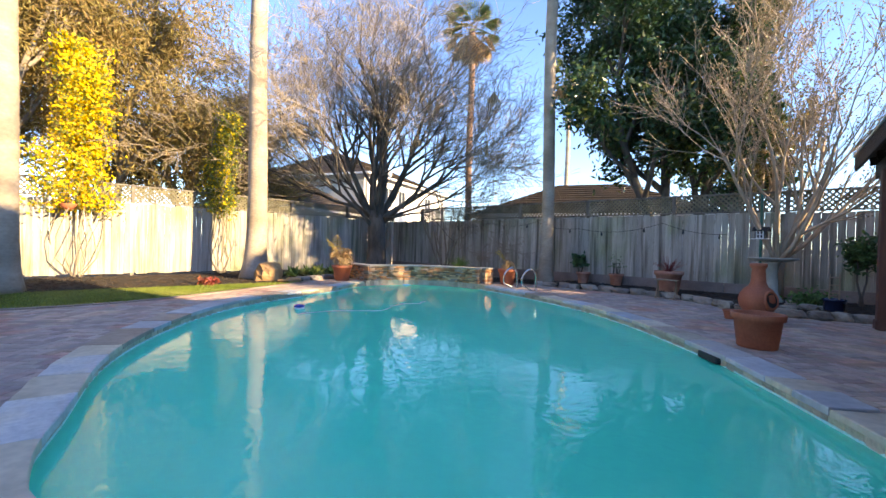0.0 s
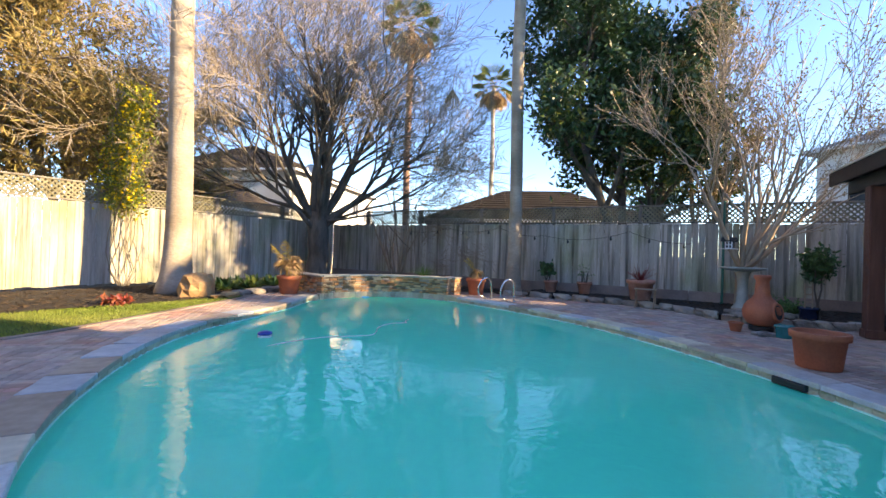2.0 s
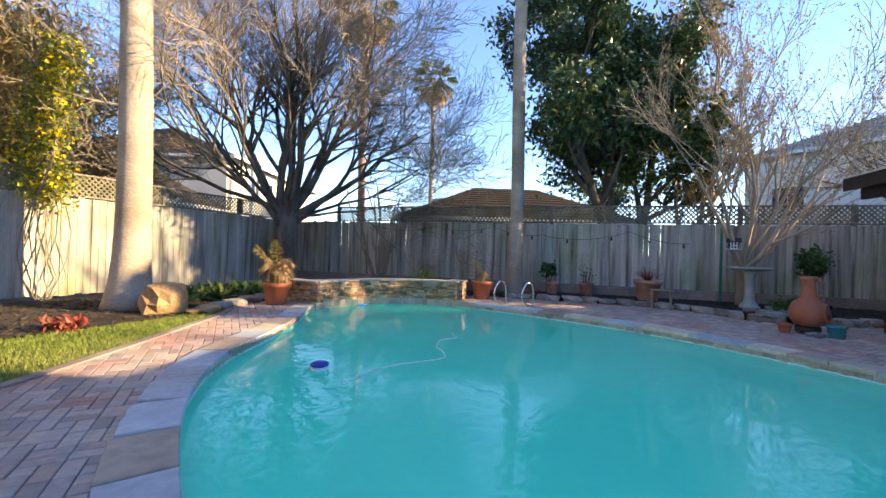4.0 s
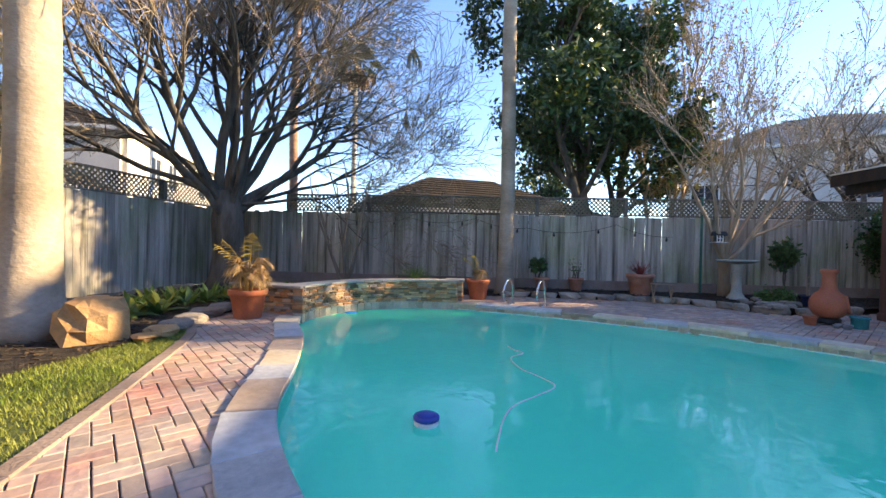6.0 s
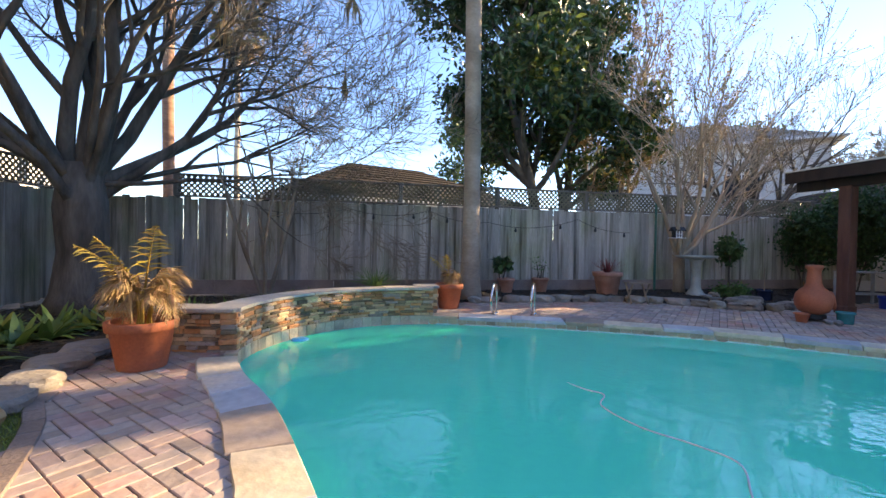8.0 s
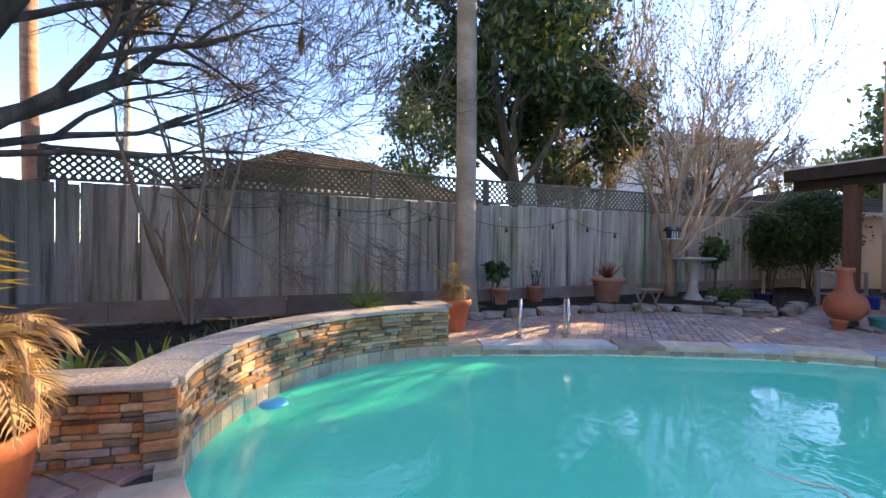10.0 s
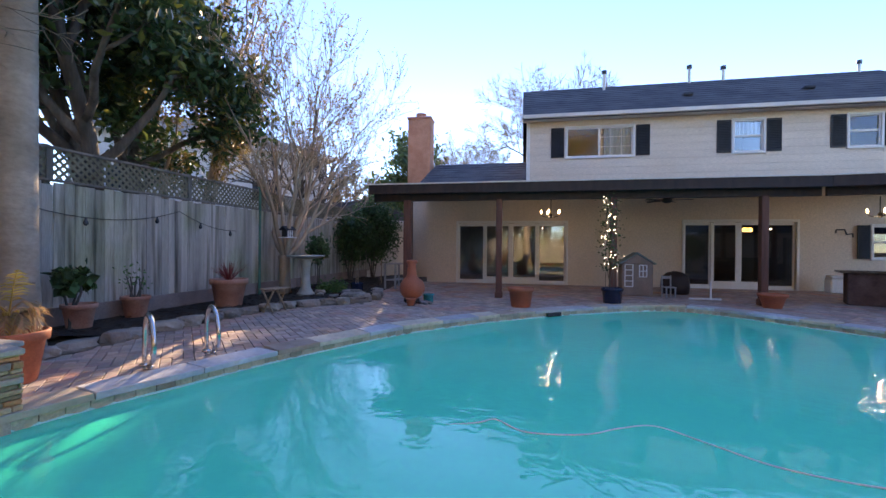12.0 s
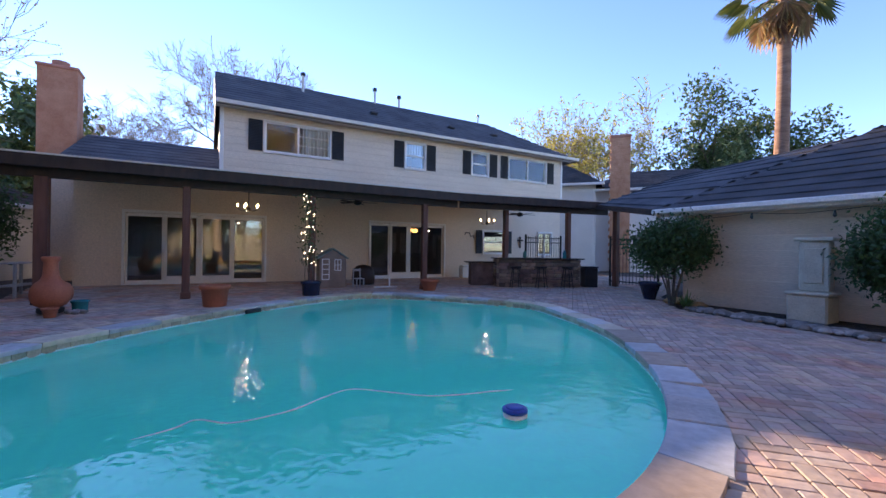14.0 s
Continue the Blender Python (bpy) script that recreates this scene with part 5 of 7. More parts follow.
for x, y, w, h in cells:
    p = PM @ Vector((x, y, 0))
    if not inside(p.x, p.y, DECK) or inside(p.x, p.y, inner_edge):
        continue
    tilt = T(p.x, p.y, rp.uniform(-0.0035, 0.0015), 4.0 + rp.uniform(-0.5, 0.5), rp.uniform(-0.5, 0.5), rp.uniform(-0.5, 0.5))
    if near < 300 and -5.0 < p.x < -2.6 and 8.9 < p.y < 11.2:
        b = part("paver", shared[w, h], None, paving)
        b.matrix_basis = tilt
        near += 1
    else:
        u_ = unit[w, h]
        rest.add([tilt @ Vector(v) for v in u_.v], u_.f)
part("paver_field", rest, M_PAVER_J, paving, kind="stuff")

# ---- garage and breezeway ----
garage = thing("garage", "low garage with beige lap siding and dark tiled hip roof", "garage")
hpart("wall", (0.16, 11.0, 2.12), -4.28, 14.6, 1.06, M_SIDING, garage)
hpart("wall", (6.0, 0.16, 2.12), -7.2, 9.15, 1.06, M_SIDING, garage)
for i in range(7):
    part("siding_board", Geo().box((0.022, 11.0, 0.305), H_(-4.178, 14.6, 0.165 + 0.297 * i, 0, 0, 4.5), 0.004), M_SIDING_P, garage)
for i in range(7):
    hpart("siding_board", (6.0, 0.022, 0.305), -7.2, 9.055, 0.165 + 0.297 * i, M_SIDING_P, garage, 0.004)
g = Geo()
e0, e1 = [(-3.72, 8.65, 2.09), (-3.72, 21.0, 2.09), (-13.0, 8.65, 2.09), (-13.0, 21.0, 2.09)], [(-8.3, 13.6, 4.75), (-8.3, 17.0, 4.75)]
g.add([HM @ Vector(p) for p in e0 + e1], [(0, 1, 5, 4), (2, 0, 4), (3, 2, 4, 5), (1, 3, 5)])
part("roof", g, M_SHINGLE, garage)
nrm_up = math.degrees(math.atan2(4.75 - 2.09, 4.58)) - 4.5
for i in range(16):
    f = (i + 0.3) / 16
    x, z = -3.72 - 4.58 * f, 2.09 + 2.66 * f
    y0 = 8.65 + 4.95 * f
    part("tile_course", Geo().box((0.36, 20.0 - y0, 0.03), H_(x, (y0 + 20.0) / 2, z + 0.02, 0, 0, nrm_up), 0.008), M_SHINGLE, garage)
    x1 = -13.0 + (13.0 - 8.3) * f
    y = 8.65 + 4.95 * f
    part("tile_course", Geo().box((x - x1, 0.38, 0.03), H_((x + x1) / 2, y, z + 0.02, 0, 24.5), 0.008), M_SHINGLE, garage)
hpart("fascia", (0.03, 12.3, 0.14), -3.71, 14.8, 2.03, M_TRIM, garage)
hpart("soffit", (0.5, 12.3, 0.02), -3.97, 14.8, 1.98, M_TRIM, garage)
hpart("gutter", (0.12, 12.3, 0.11), -3.64, 14.8, 2.06, M_TRIM, garage, 0.02)
part("downspout", Geo().tube([HM @ Vector(p) for p in ((-3.64, 8.75, 2.01), (-3.75, 8.75, 1.9), (-4.12, 8.85, 1.78), (-4.12, 8.85, 0.1))], 0.04, 8), M_GUTTER, garage)
bw = thing("breezeway_roof", "dark shingled breezeway roof joining patio and garage", "roof")
g = Geo()
q = [(-5.9, 5.2, 2.66), (-3.72, 8.65, 2.11), (-8.2, 11.0, 4.0), (-9.0, 6.0, 3.8)]
g.add([HM @ Vector(p) for p in q] + [HM @ Vector((x, y, z - 0.08)) for x, y, z in q], [(0, 1, 2, 3), (7, 6, 5, 4), (1, 0, 4, 5), (2, 1, 5, 6), (3, 2, 6, 7), (0, 3, 7, 4)])
part("roof_slope", g, M_SHINGLE, bw)
for i in range(8):
    f = (i + 0.4) / 8
    a, b = Vector(q[0]).lerp(Vector(q[3]), f), Vector(q[1]).lerp(Vector(q[2]), f)
    part("tile_course", Geo().tube([HM @ (a + Vector((0, 0, 0.02))), HM @ (b + Vector((0, 0, 0.02)))], 0.022, 6), M_SHINGLE, bw)
part("fascia", Geo().box((4.1, 0.04, 0.15), HM @ Matrix.Translation((-4.81, 6.93, 2.33)) @ pose(0, 0, 0, 0, 7.6, 57.7)), M_BEAM, bw)

# iron fence and gate between house and garage
M_IRON = mat("black_iron", (0.015, 0.013, 0.012), (0.03, 0.026, 0.024), 5.0, 0.5, 0.1)


def iron(name, label, a, b, h, category):
    f = thing(name, label, category)
    a, b = HM @ Vector(a), HM @ Vector(b)
    d = b - a
    n = max(3, int(d.length / 0.11))
    for i in range(n + 1):
        p = a + d * i / n
        part("picket", Geo().box((0.018, 0.018, h - 0.08), T(p.x, p.y, 0.08 + (h - 0.08) / 2), 0.003), M_IRON, f)
    for z in (0.16, h - 0.22, h - 0.06):
        part("rail", Geo().box((d.length, 0.03, 0.035), T((a.x + b.x) / 2, (a.y + b.y) / 2, z, math.degrees(math.atan2(d.y, d.x))), 0.003), M_IRON, f)
    for p in (a, b):
        part("post", Geo().box((0.07, 0.07, h + 0.06), T(p.x, p.y, (h + 0.06) / 2), 0.006), M_IRON, f)


iron("iron_fence", "black iron picket fence closing the side passage", (-4.6, 3.2, 0), (-6.3, 3.2, 0), 1.65, "fence")
iron("iron_gate", "open black iron picket gate beside the breezeway post", (-6.45, 5.3, 0), (-6.6, 6.9, 0), 1.6, "gate")
gp = thing("breezeway_post", "dark stained breezeway post beside the gate", "post")
part("shaft", Geo().box((0.16, 0.16, 2.5), H_(-6.4, 5.55, 1.25), 0.01), M_REDPOST, gp)

# ---- neighbouring houses ----


def hip_house(name, label, m, w, d, z0, z1, wall, roof_m, over=0.5, ridge=0.3, windows=(), soffit=None):
    """A walled block w by d under a hip roof; the origin is the centre of its base."""
    th = thing(name, label, "house")
    gw = Geo()
    for sz, x, y in (((w, 0.2), 0, -d / 2), ((w, 0.2), 0, d / 2), ((0.2, d - 0.2), -w / 2, 0), ((0.2, d - 0.2), w / 2, 0)):
        gw.box((*sz, z0), m @ T(x, y, z0 / 2))
    part("wall", gw, wall, th)
    W, D = w / 2 + over, d / 2 + over
    rl = max(0.05, (W - D) + D * ridge) if W >= D else 0.05
    rd = max(0.05, (D - W) + W * ridge) if D > W else 0.05
    gr = Geo()
    low = [m @ Vector(p) for p in ((-W, -D, z0), (W, -D, z0), (W, D, z0), (-W, D, z0))]
    if W >= D:
        top_ = [m @ Vector((-rl, 0, z1)), m @ Vector((rl, 0, z1))]
        gr.add(low + top_, [(0, 1, 5, 4), (2, 3, 4, 5), (1, 2, 5), (3, 0, 4), (3, 2, 1, 0)])
    else:
        top_ = [m @ Vector((0, -rd, z1)), m @ Vector((0, rd, z1))]
        gr.add(low + top_, [(0, 1, 4), (2, 3, 5), (1, 2, 5, 4), (3, 0, 4, 5), (3, 2, 1, 0)])
    part("roof", gr, roof_m, th)
    courses = Geo()
    n = int((z1 - z0) / 0.12)
    for i in range(n):
        f = (i + 0.5) / n
        ww, dd = (W + (rl - W) * f, D + (0 - D) * f) if W >= D else (W + (0 - W) * f, D + (rd - D) * f)
        z = z0 + (z1 - z0) * f + 0.012
        for x, y, lx, ly in ((0, -dd, 2 * ww, 0.10), (0, dd, 2 * ww, 0.10), (-ww, 0, 0.10, 2 * dd), (ww, 0, 0.10, 2 * dd)):
            courses.box((lx, ly, 0.008), m @ T(x, y, z))
    part("shingle_course", courses, roof_m, th, kind="stuff")
    for x, y, lx, ly in ((0, -D, 2 * W, 0.08), (0, D, 2 * W, 0.08), (-W, 0, 0.08, 2 * D), (W, 0, 0.08, 2 * D)):
        part("gutter", Geo().box((lx + 0.06, ly, 0.13), m @ T(x, y, z0 - 0.03), 0.01), soffit or M_TRIM, th)
    for side, u0, zz, ww, hh in windows:
        mm = m @ {"f": T(u0, -d / 2 - 0.11, zz), "l": T(-w / 2 - 0.11, u0, zz, -90), "r": T(w / 2 + 0.11, u0, zz, 90)}[side]
        wd = part("window", Geo().box((ww, 0.03, hh), mm), M_SHUTTER, th)
        part("frame", Geo().box((ww + 0.12, 0.05, 0.07), mm @ T(0, -0.01, hh / 2 + 0.03)).box((ww + 0.12, 0.05, 0.07), mm @ T(0, -0.01, -hh / 2 - 0.03))
             .box((0.07, 0.05, hh), mm @ T(ww / 2 + 0.03, -0.01, 0)).box((0.07, 0.05, hh), mm @ T(-ww / 2 - 0.03, -0.01, 0)).box((0.05, 0.04, hh), mm @ T(0, -0.01, 0)), M_TRIM, wd)
    return th


hip_house("neighbour_house", "white two-storey house behind the corner tree", T(-6.9, 32.5, 0, 66.9), 12.0, 9.8, 5.3, 7.6, M_WHITEWALL, M_BROWNROOF,
          windows=(("f", -3.6, 4.1, 0.9, 1.2), ("f", -1.8, 4.1, 0.9, 1.2), ("f", 2.4, 4.1, 1.0, 1.1), ("f", 4.5, 3.6, 0.8, 0.8)))
dish = thing("satellite_dish", "grey satellite dish on the neighbour's roof edge", "satellite dish", m=T(-3.97, 27.0, 5.15))
part("mast", Geo().tube([(0, 0.1, -0.3), (0, 0.1, 0.1), (0.0, 0.0, 0.35)], 0.03, 8), M_GREYROOF, dish)
part("reflector", Geo().lathe([(0.01, 0.0), (0.25, 0.04), (0.45, 0.13), (0.46, 0.14), (0.25, 0.06), (0.01, 0.02)], 24, T(0.05, -0.05, 0.45, 30, 62)), M_GREYROOF, dish, smooth=True)
part("feed_arm", Geo().tube([(0.05, -0.1, 0.2), (0.25, -0.45, 0.3), (0.28, -0.5, 0.45)], 0.018, 6), M_GREYROOF, dish)
hip_house("neighbour_garage", "low outbuilding with a brown hip roof by the side fence", T(-8.6, 22.8, 0, 66.9), 6.0, 5.0, 2.7, 4.5, M_WHITEWALL, M_BROWNROOF)
hip_house("neighbour_shed", "low outbuilding with a dark brown hip roof behind the back fence", T(6.5, 18.4, 0, -20), 8.2, 6.2, 2.35, 3.95, M_WHITEWALL, M_DARKROOF, ridge=0.1)
hip_house("neighbour_house", "large white two-storey house beyond the back fence", T(24.6, 11.2, 0, 8), 10.0, 10.6, 6.1, 8.5, M_WHITEWALL, M_GREYROOF, ridge=0.12,
          windows=(("l", 3.6, 4.1, 1.2, 0.9), ("l", -2.2, 4.1, 1.4, 1.1)))
hip_house("neighbour_garage", "low dark-roofed outbuilding beyond the back fence", T(17.0, 5.3, 0, 30), 7.0, 6.0, 2.3, 3.4, M_WHITEWALL, M_BROWNROOF)
nb = hip_house("neighbour_house", "pale two-storey house beyond the side passage", T(-6.6, -18.6, 0, 0), 9.0, 8.0, 4.6, 6.3, M_WHITEWALL, M_SHINGLE, windows=(("r", 3.2, 4.0, 0.9, 1.0),))
nb2 = hip_house("neighbour_house", "pale gabled house wing beyond the iron fence", T(0.0, -17.5, 0, 0), 5.2, 7.0, 4.9, 6.9, M_WHITEWALL, M_SHINGLE)
bc = thing("brick_chimney", "tall orange-red brick chimney against the pale house", "chimney")
part("stack", Geo().box((1.0, 0.7, 7.4), T(-3.95, -14.25, 3.7, 0), 0.02), M_BRICK, bc)
part("flue_cap", Geo().box((1.08, 0.78, 0.18), T(-3.95, -14.25, 7.45, 0), 0.03), M_BRICK, bc)
g = Geo()
for i in range(34):
    for j in range(5):
        g.box((0.19, 0.02, 0.185), T(-4.32 + 0.2 * j + (0.05 if i % 2 else -0.03), -13.895, 0.5 + i * 0.205), 0.006)
part("brick_facing", g, M_BRICK, bc, kind="stuff")

# ---- things ----
M_TERRA = mat("terracotta", (0.40, 0.115, 0.055), (0.49, 0.165, 0.085), 3.0, 0.7, 0.05, rand=0.08, c3=(0.44, 0.135, 0.068))
M_TERRA_OLD = mat("weathered_terracotta", (0.40, 0.17, 0.11), (0.56, 0.31, 0.23), 4.0, 0.85, 0.4, rand=0.08)
M_SOIL = mat("potting_soil", (0.03, 0.022, 0.016), (0.07, 0.05, 0.038), 12.0, 0.95, 0.8)
M_STEEL = mat("polished_steel", (0.62, 0.62, 0.60), (0.70, 0.70, 0.68), 3.0, 0.18, 0.02, metal=1.0)
M_CONCRETE = mat("cast_concrete", (0.34, 0.36, 0.32), (0.46, 0.48, 0.43), 4.0, 0.85, 0.4)
M_CAST = mat("cast_stone", (0.46, 0.43, 0.34), (0.58, 0.55, 0.44), 4.0, 0.85, 0.3)
M_OLDWOOD = mat("weathered_wood", (0.26, 0.19, 0.13), (0.38, 0.29, 0.20), 3.0, 0.85, 0.4, (6, 6, 1))
M_GREEN = mat("green_paint", (0.03, 0.14, 0.10), (0.05, 0.19, 0.14), 4.0, 0.4, 0.05)
M_WHITE = mat("white_plastic", (0.72, 0.72, 0.70), (0.80, 0.80, 0.78), 4.0, 0.4, 0.02)
M_BLUE = mat("blue_plastic", (0.01, 0.04, 0.30), (0.015, 0.06, 0.38), 4.0, 0.3, 0.02)
M_LBLUE = mat("light_blue_plastic", (0.02, 0.42, 0.75), (0.03, 0.5, 0.82), 4.0, 0.3, 0.02)
M_TEAL = mat("teal_glaze", (0.01, 0.18, 0.20), (0.02, 0.26, 0.28), 4.0, 0.2, 0.05)
M_HOSE = mat("pale_hose", (0.66, 0.70, 0.68), (0.74, 0.78, 0.76), 6.0, 0.4, 0.05)
M_NAVY = mat("navy_glaze", (0.01, 0.018, 0.05), (0.02, 0.03, 0.07), 4.0, 0.25, 0.05)
M_GREYPAINT = mat("grey_painted_wood", (0.30, 0.31, 0.32), (0.38, 0.39, 0.40), 4.0, 0.7, 0.2, (4, 4, 1))
M_PLAYWALL = mat("playhouse_panel", (0.20, 0.15, 0.12), (0.27, 0.20, 0.16), 3.0, 0.6, 0.1)
M_PLAYROOF = mat("playhouse_roof", (0.16, 0.24, 0.24), (0.21, 0.30, 0.30), 3.0, 0.6, 0.1)
M_BULB = glow("warm_bulb", (1.0, 0.70, 0.36), 4.9)
M_TINYBULB = glow("fairy_bulb", (1.0, 0.85, 0.62), 2.5)
M_SIGN = glow("lit_sign", (1.0, 0.45, 0.12), 2.2)
M_CLEAR = mat("dark_bulb_glass", (0.05, 0.05, 0.05), (0.09, 0.09, 0.09), 4.0, 0.15, 0.0)


def pot(label, x, y, z, r, h, material=M_TERRA, taper=0.68, group="", name="plant_pot", soil=True):
    """A tapered clay pot with a thick rolled rim, hollow, filled with soil."""
    th = thing(name, label, "plant pot", group, m=T(x, y, z))
    rb = r * taper
    rim = h * 0.20
    prof = [(rb * 0.97, 0.0), (rb, 0.012), (r * 0.875, h - rim), (r * 0.985, h - rim + 0.006), (r, h - 0.012), (r * 0.985, h), (r * 0.90, h), (r * 0.87, h - 0.02), (r * 0.82, h - rim * 1.05)]
    part("body", Geo().lathe(prof, 36), material, th, smooth=True)
    if soil:
        part("soil", Geo().lathe([(0.01, h - rim * 0.9), (r * 0.5, h - rim * 0.82), (r * 0.84, h - rim * 0.95), (r * 0.84, h - rim)], 20), M_SOIL, th)
    return th


def frond_feather(g, p, az, ln, rise, drop, r, width=0.16, n=20):
    """A feather palm leaf: an arching rib with paired leaflets."""
    d = Vector((math.cos(az), math.sin(az), 0))
    side = Vector((-d.y, d.x, 0))
    pts = [p + d * ln * f * (1 - 0.25 * f * drop) + Vector((0, 0, rise * f - drop * ln * f ** 2.2)) for f in [i / n for i in range(n + 1)]]
    g.tube(pts, [0.008 * (1 - 0.7 * i / n) for i in range(n + 1)], 4)
    for i in range(4, n + 1):
        for sgn in (-1, 1):
            w = width * math.sin(math.pi * (0.12 + 0.86 * i / n)) * r.uniform(0.8, 1.2)
            t_ = (pts[i] - pts[i - 1]).normalized()
            tip = pts[i] + side * sgn * w * 0.75 + t_ * w * 0.7 + Vector((0, 0, -w * r.uniform(0.3, 0.9)))
            mid = pts[i].lerp(tip, 0.5) + Vector((0, 0, 0.015))
            b = t_ * 0.0065
            g.add([pts[i] - b, mid - b, tip, mid + b, pts[i] + b], [(0, 1, 2, 3, 4)])


def potted_palm(label, x, y, z0, seed, n, scale, upright=2):
    r = random.Random(seed)
    th = thing("potted_palm", label, "palm plant")
    p = Vector((x, y, z0))
    for i in range(5):
        q = p + Vector((r.uniform(-0.06, 0.06), r.uniform(-0.06, 0.06), 0))
        part("cane", Geo().tube([q, q + Vector((r.uniform(-0.05, 0.05), r.uniform(-0.05, 0.05), 0.32 * scale))], [0.018, 0.012], 6), M_GOLDFROND, th)
    for i in range(n):
        g = Geo()
        up = i < upright
        frond_feather(g, p + Vector((0, 0, 0.28 * scale * r.uniform(0.5, 1.2))), 2.6 + i if up else r.uniform(0, 6.28), scale * (r.uniform(0.5, 0.66) if up else r.uniform(0.3, 0.52)), scale * (0.85 if up else r.uniform(0.25, 0.6)),
                      0.55 if up else r.uniform(0.9, 1.7), r, 0.20 * scale)
        part("frond", g, M_GOLDFROND if up else M_DRYFROND, th)


def tuft(label, x, y, z, n, ln, material, seed, spread=0.8, name="grassy_plant", width=0.016, category="plant", curl=0.5):
    """Arching strap leaves from one crown."""
    r = random.Random(seed)
    th = thing(name, label, category)
    for i in range(n):
        a, l_ = r.uniform(0, 6.28), ln * r.uniform(0.65, 1.15)
        d = Vector((math.cos(a), math.sin(a), 0))
        e = Vector((-d.y, d.x, 0)) * width
        sp = spread * r.uniform(0.3, 1.0)
        vs = []
        for k in range(5):
            f = k / 4
            c = Vector((x, y, z)) + d * (0.03 + l_ * sp * f) + Vector((0, 0, l_ * (f * (1.15 - 0.5 * sp) - curl * sp * f * f)))
            w = 1.0 - 0.9 * f ** 2
            vs += [c - e * w, c + Vector((0, 0, -0.004)), c + e * w]
        g = Geo().add(vs, [(k * 3 + j, k * 3 + j + 1, k * 3 + j + 4, k * 3 + j + 3) for k in range(4) for j in (0, 1)])
        part("leaf", g, material, th)
    return th


def leafy(name, label, x, y, z0, z1, rad, seed, count, size, material, stems=3, bark=None, category="shrub", shape=0.5):
    """A small leafy shrub: a few stems and a rounded uneven crown."""
    r = random.Random(seed)
    th = thing(name, label, category)
    tips = []
    for i in range(stems):
        a = 6.28 * i / stems
        pts = [Vector((x + 0.04 * math.cos(a), y + 0.04 * math.sin(a), 0))]
        for k in range(1, 5):
            f = k / 4
            pts.append(Vector((x + rad * 0.45 * f * math.cos(a) + r.uniform(-0.03, 0.03), y + rad * 0.45 * f * math.sin(a) + r.uniform(-0.03, 0.03), (z0 + (z1 - z0) * 0.55) * f)))
        part("stem", Geo().tube(pts, [0.024, 0.02, 0.017, 0.013, 0.008], 6), bark or M_BARK, th)
    zc, hz = (z0 + z1) / 2, (z1 - z0) / 2
    for _ in range(170):
        d = Vector((r.gauss(0, 1), r.gauss(0, 1), r.gauss(0, 1))).normalized()
        k = (0.72 + 0.42 * noise.noise(d * 1.6 + Vector((seed, 0, 0)))) * r.uniform(0.55, 1.05)
        tips.append((Vector((x + d.x * rad * k, y + d.y * rad * k, zc + d.z * hz * k)), d))
    part("crown", leaf_cloud(tips, r, count, size, rad * 0.19, shape), material, th, kind="stuff")
    return th


# potted palm by the stone wall
pot("large terracotta pot beside the stone wall", -2.9, 11.9, 0, 0.29, 0.44)
potted_palm("half-dead potted palm with golden and straw fronds", -2.9, 11.85, 0.40, 4, 46, 1.0, 3)
pot("terracotta pot at the end of the stone wall", 1.88, 11.95, 0, 0.27, 0.45)
potted_palm("small withered palm with drooping pale fronds", 1.88, 11.95, 0.40, 9, 14, 0.7, 2)
pot("empty wide terracotta pot standing on the paving", 3.72, 4.84, 0, 0.27, 0.40, M_TERRA, 0.74)
# pots along the back fence
pot("small terracotta pot on the mulch by the fence", 4.1, 12.0, 0.10, 0.20, 0.32, M_TERRA_OLD, group="pots along the fence")
pot("small terracotta pot on the mulch by the fence", 4.85, 11.5, 0.10, 0.20, 0.32, M_TERRA_OLD, group="pots along the fence")
pot("large weathered terracotta pot on the mulch", 5.6, 10.2, 0.10, 0.33, 0.50, M_TERRA_OLD, group="pots along the fence")
leafy("leafy_plant", "broad-leaved dark green plant in a small pot", 4.0, 12.05, 0.5, 1.0, 0.26, 3, 130, 0.075, M_SHRUB, 3, category="plant", shape=0.8)
leafy("leafy_plant", "sparse thin plant in a small pot", 4.85, 11.5, 0.45, 0.95, 0.28, 5, 60, 0.03, M_FERN, 5, category="plant")
tuft("spiky dark red plant in a large pot", 5.6, 10.2, 0.56, 70, 0.42, M_RED, 8, 0.9, "spiky_plant", 0.008, "plant", 0.2)
# side table, birdbath and chiminea
tb = thing("side_table", "small weathered wooden folding side table", "table", m=T(5.15, 9.45, 0, -42))
for i in range(5):
    part("slat", Geo().box((0.46, 0.058, 0.016), T(0, -0.13 + 0.065 * i, 0.43), 0.003), M_OLDWOOD, tb)
for sx in (-0.19, 0.19):
    for s1 in (-1, 1):
        part("leg", Geo().box((0.025, 0.03, 0.48), T(sx + 0.014 * s1, 0, 0.215, 0, 28 * s1), 0.003), M_OLDWOOD, tb)
part("stretcher", Geo().box((0.40, 0.022, 0.022), T(0, 0.10, 0.10), 0.003), M_OLDWOOD, tb)
bb = thing("bird_bath", "grey-green cast concrete bird bath on a pedestal", "bird bath", m=T(6.88, 8.6, 0.08))
part("pedestal", Geo().lathe([(0.20, 0), (0.20, 0.05), (0.165, 0.08), (0.15, 0.12), (0.115, 0.16), (0.10, 0.30), (0.095, 0.6), (0.12, 0.78), (0.15, 0.82), (0.15, 0.84)], 28), M_CONCRETE, bb, smooth=True)
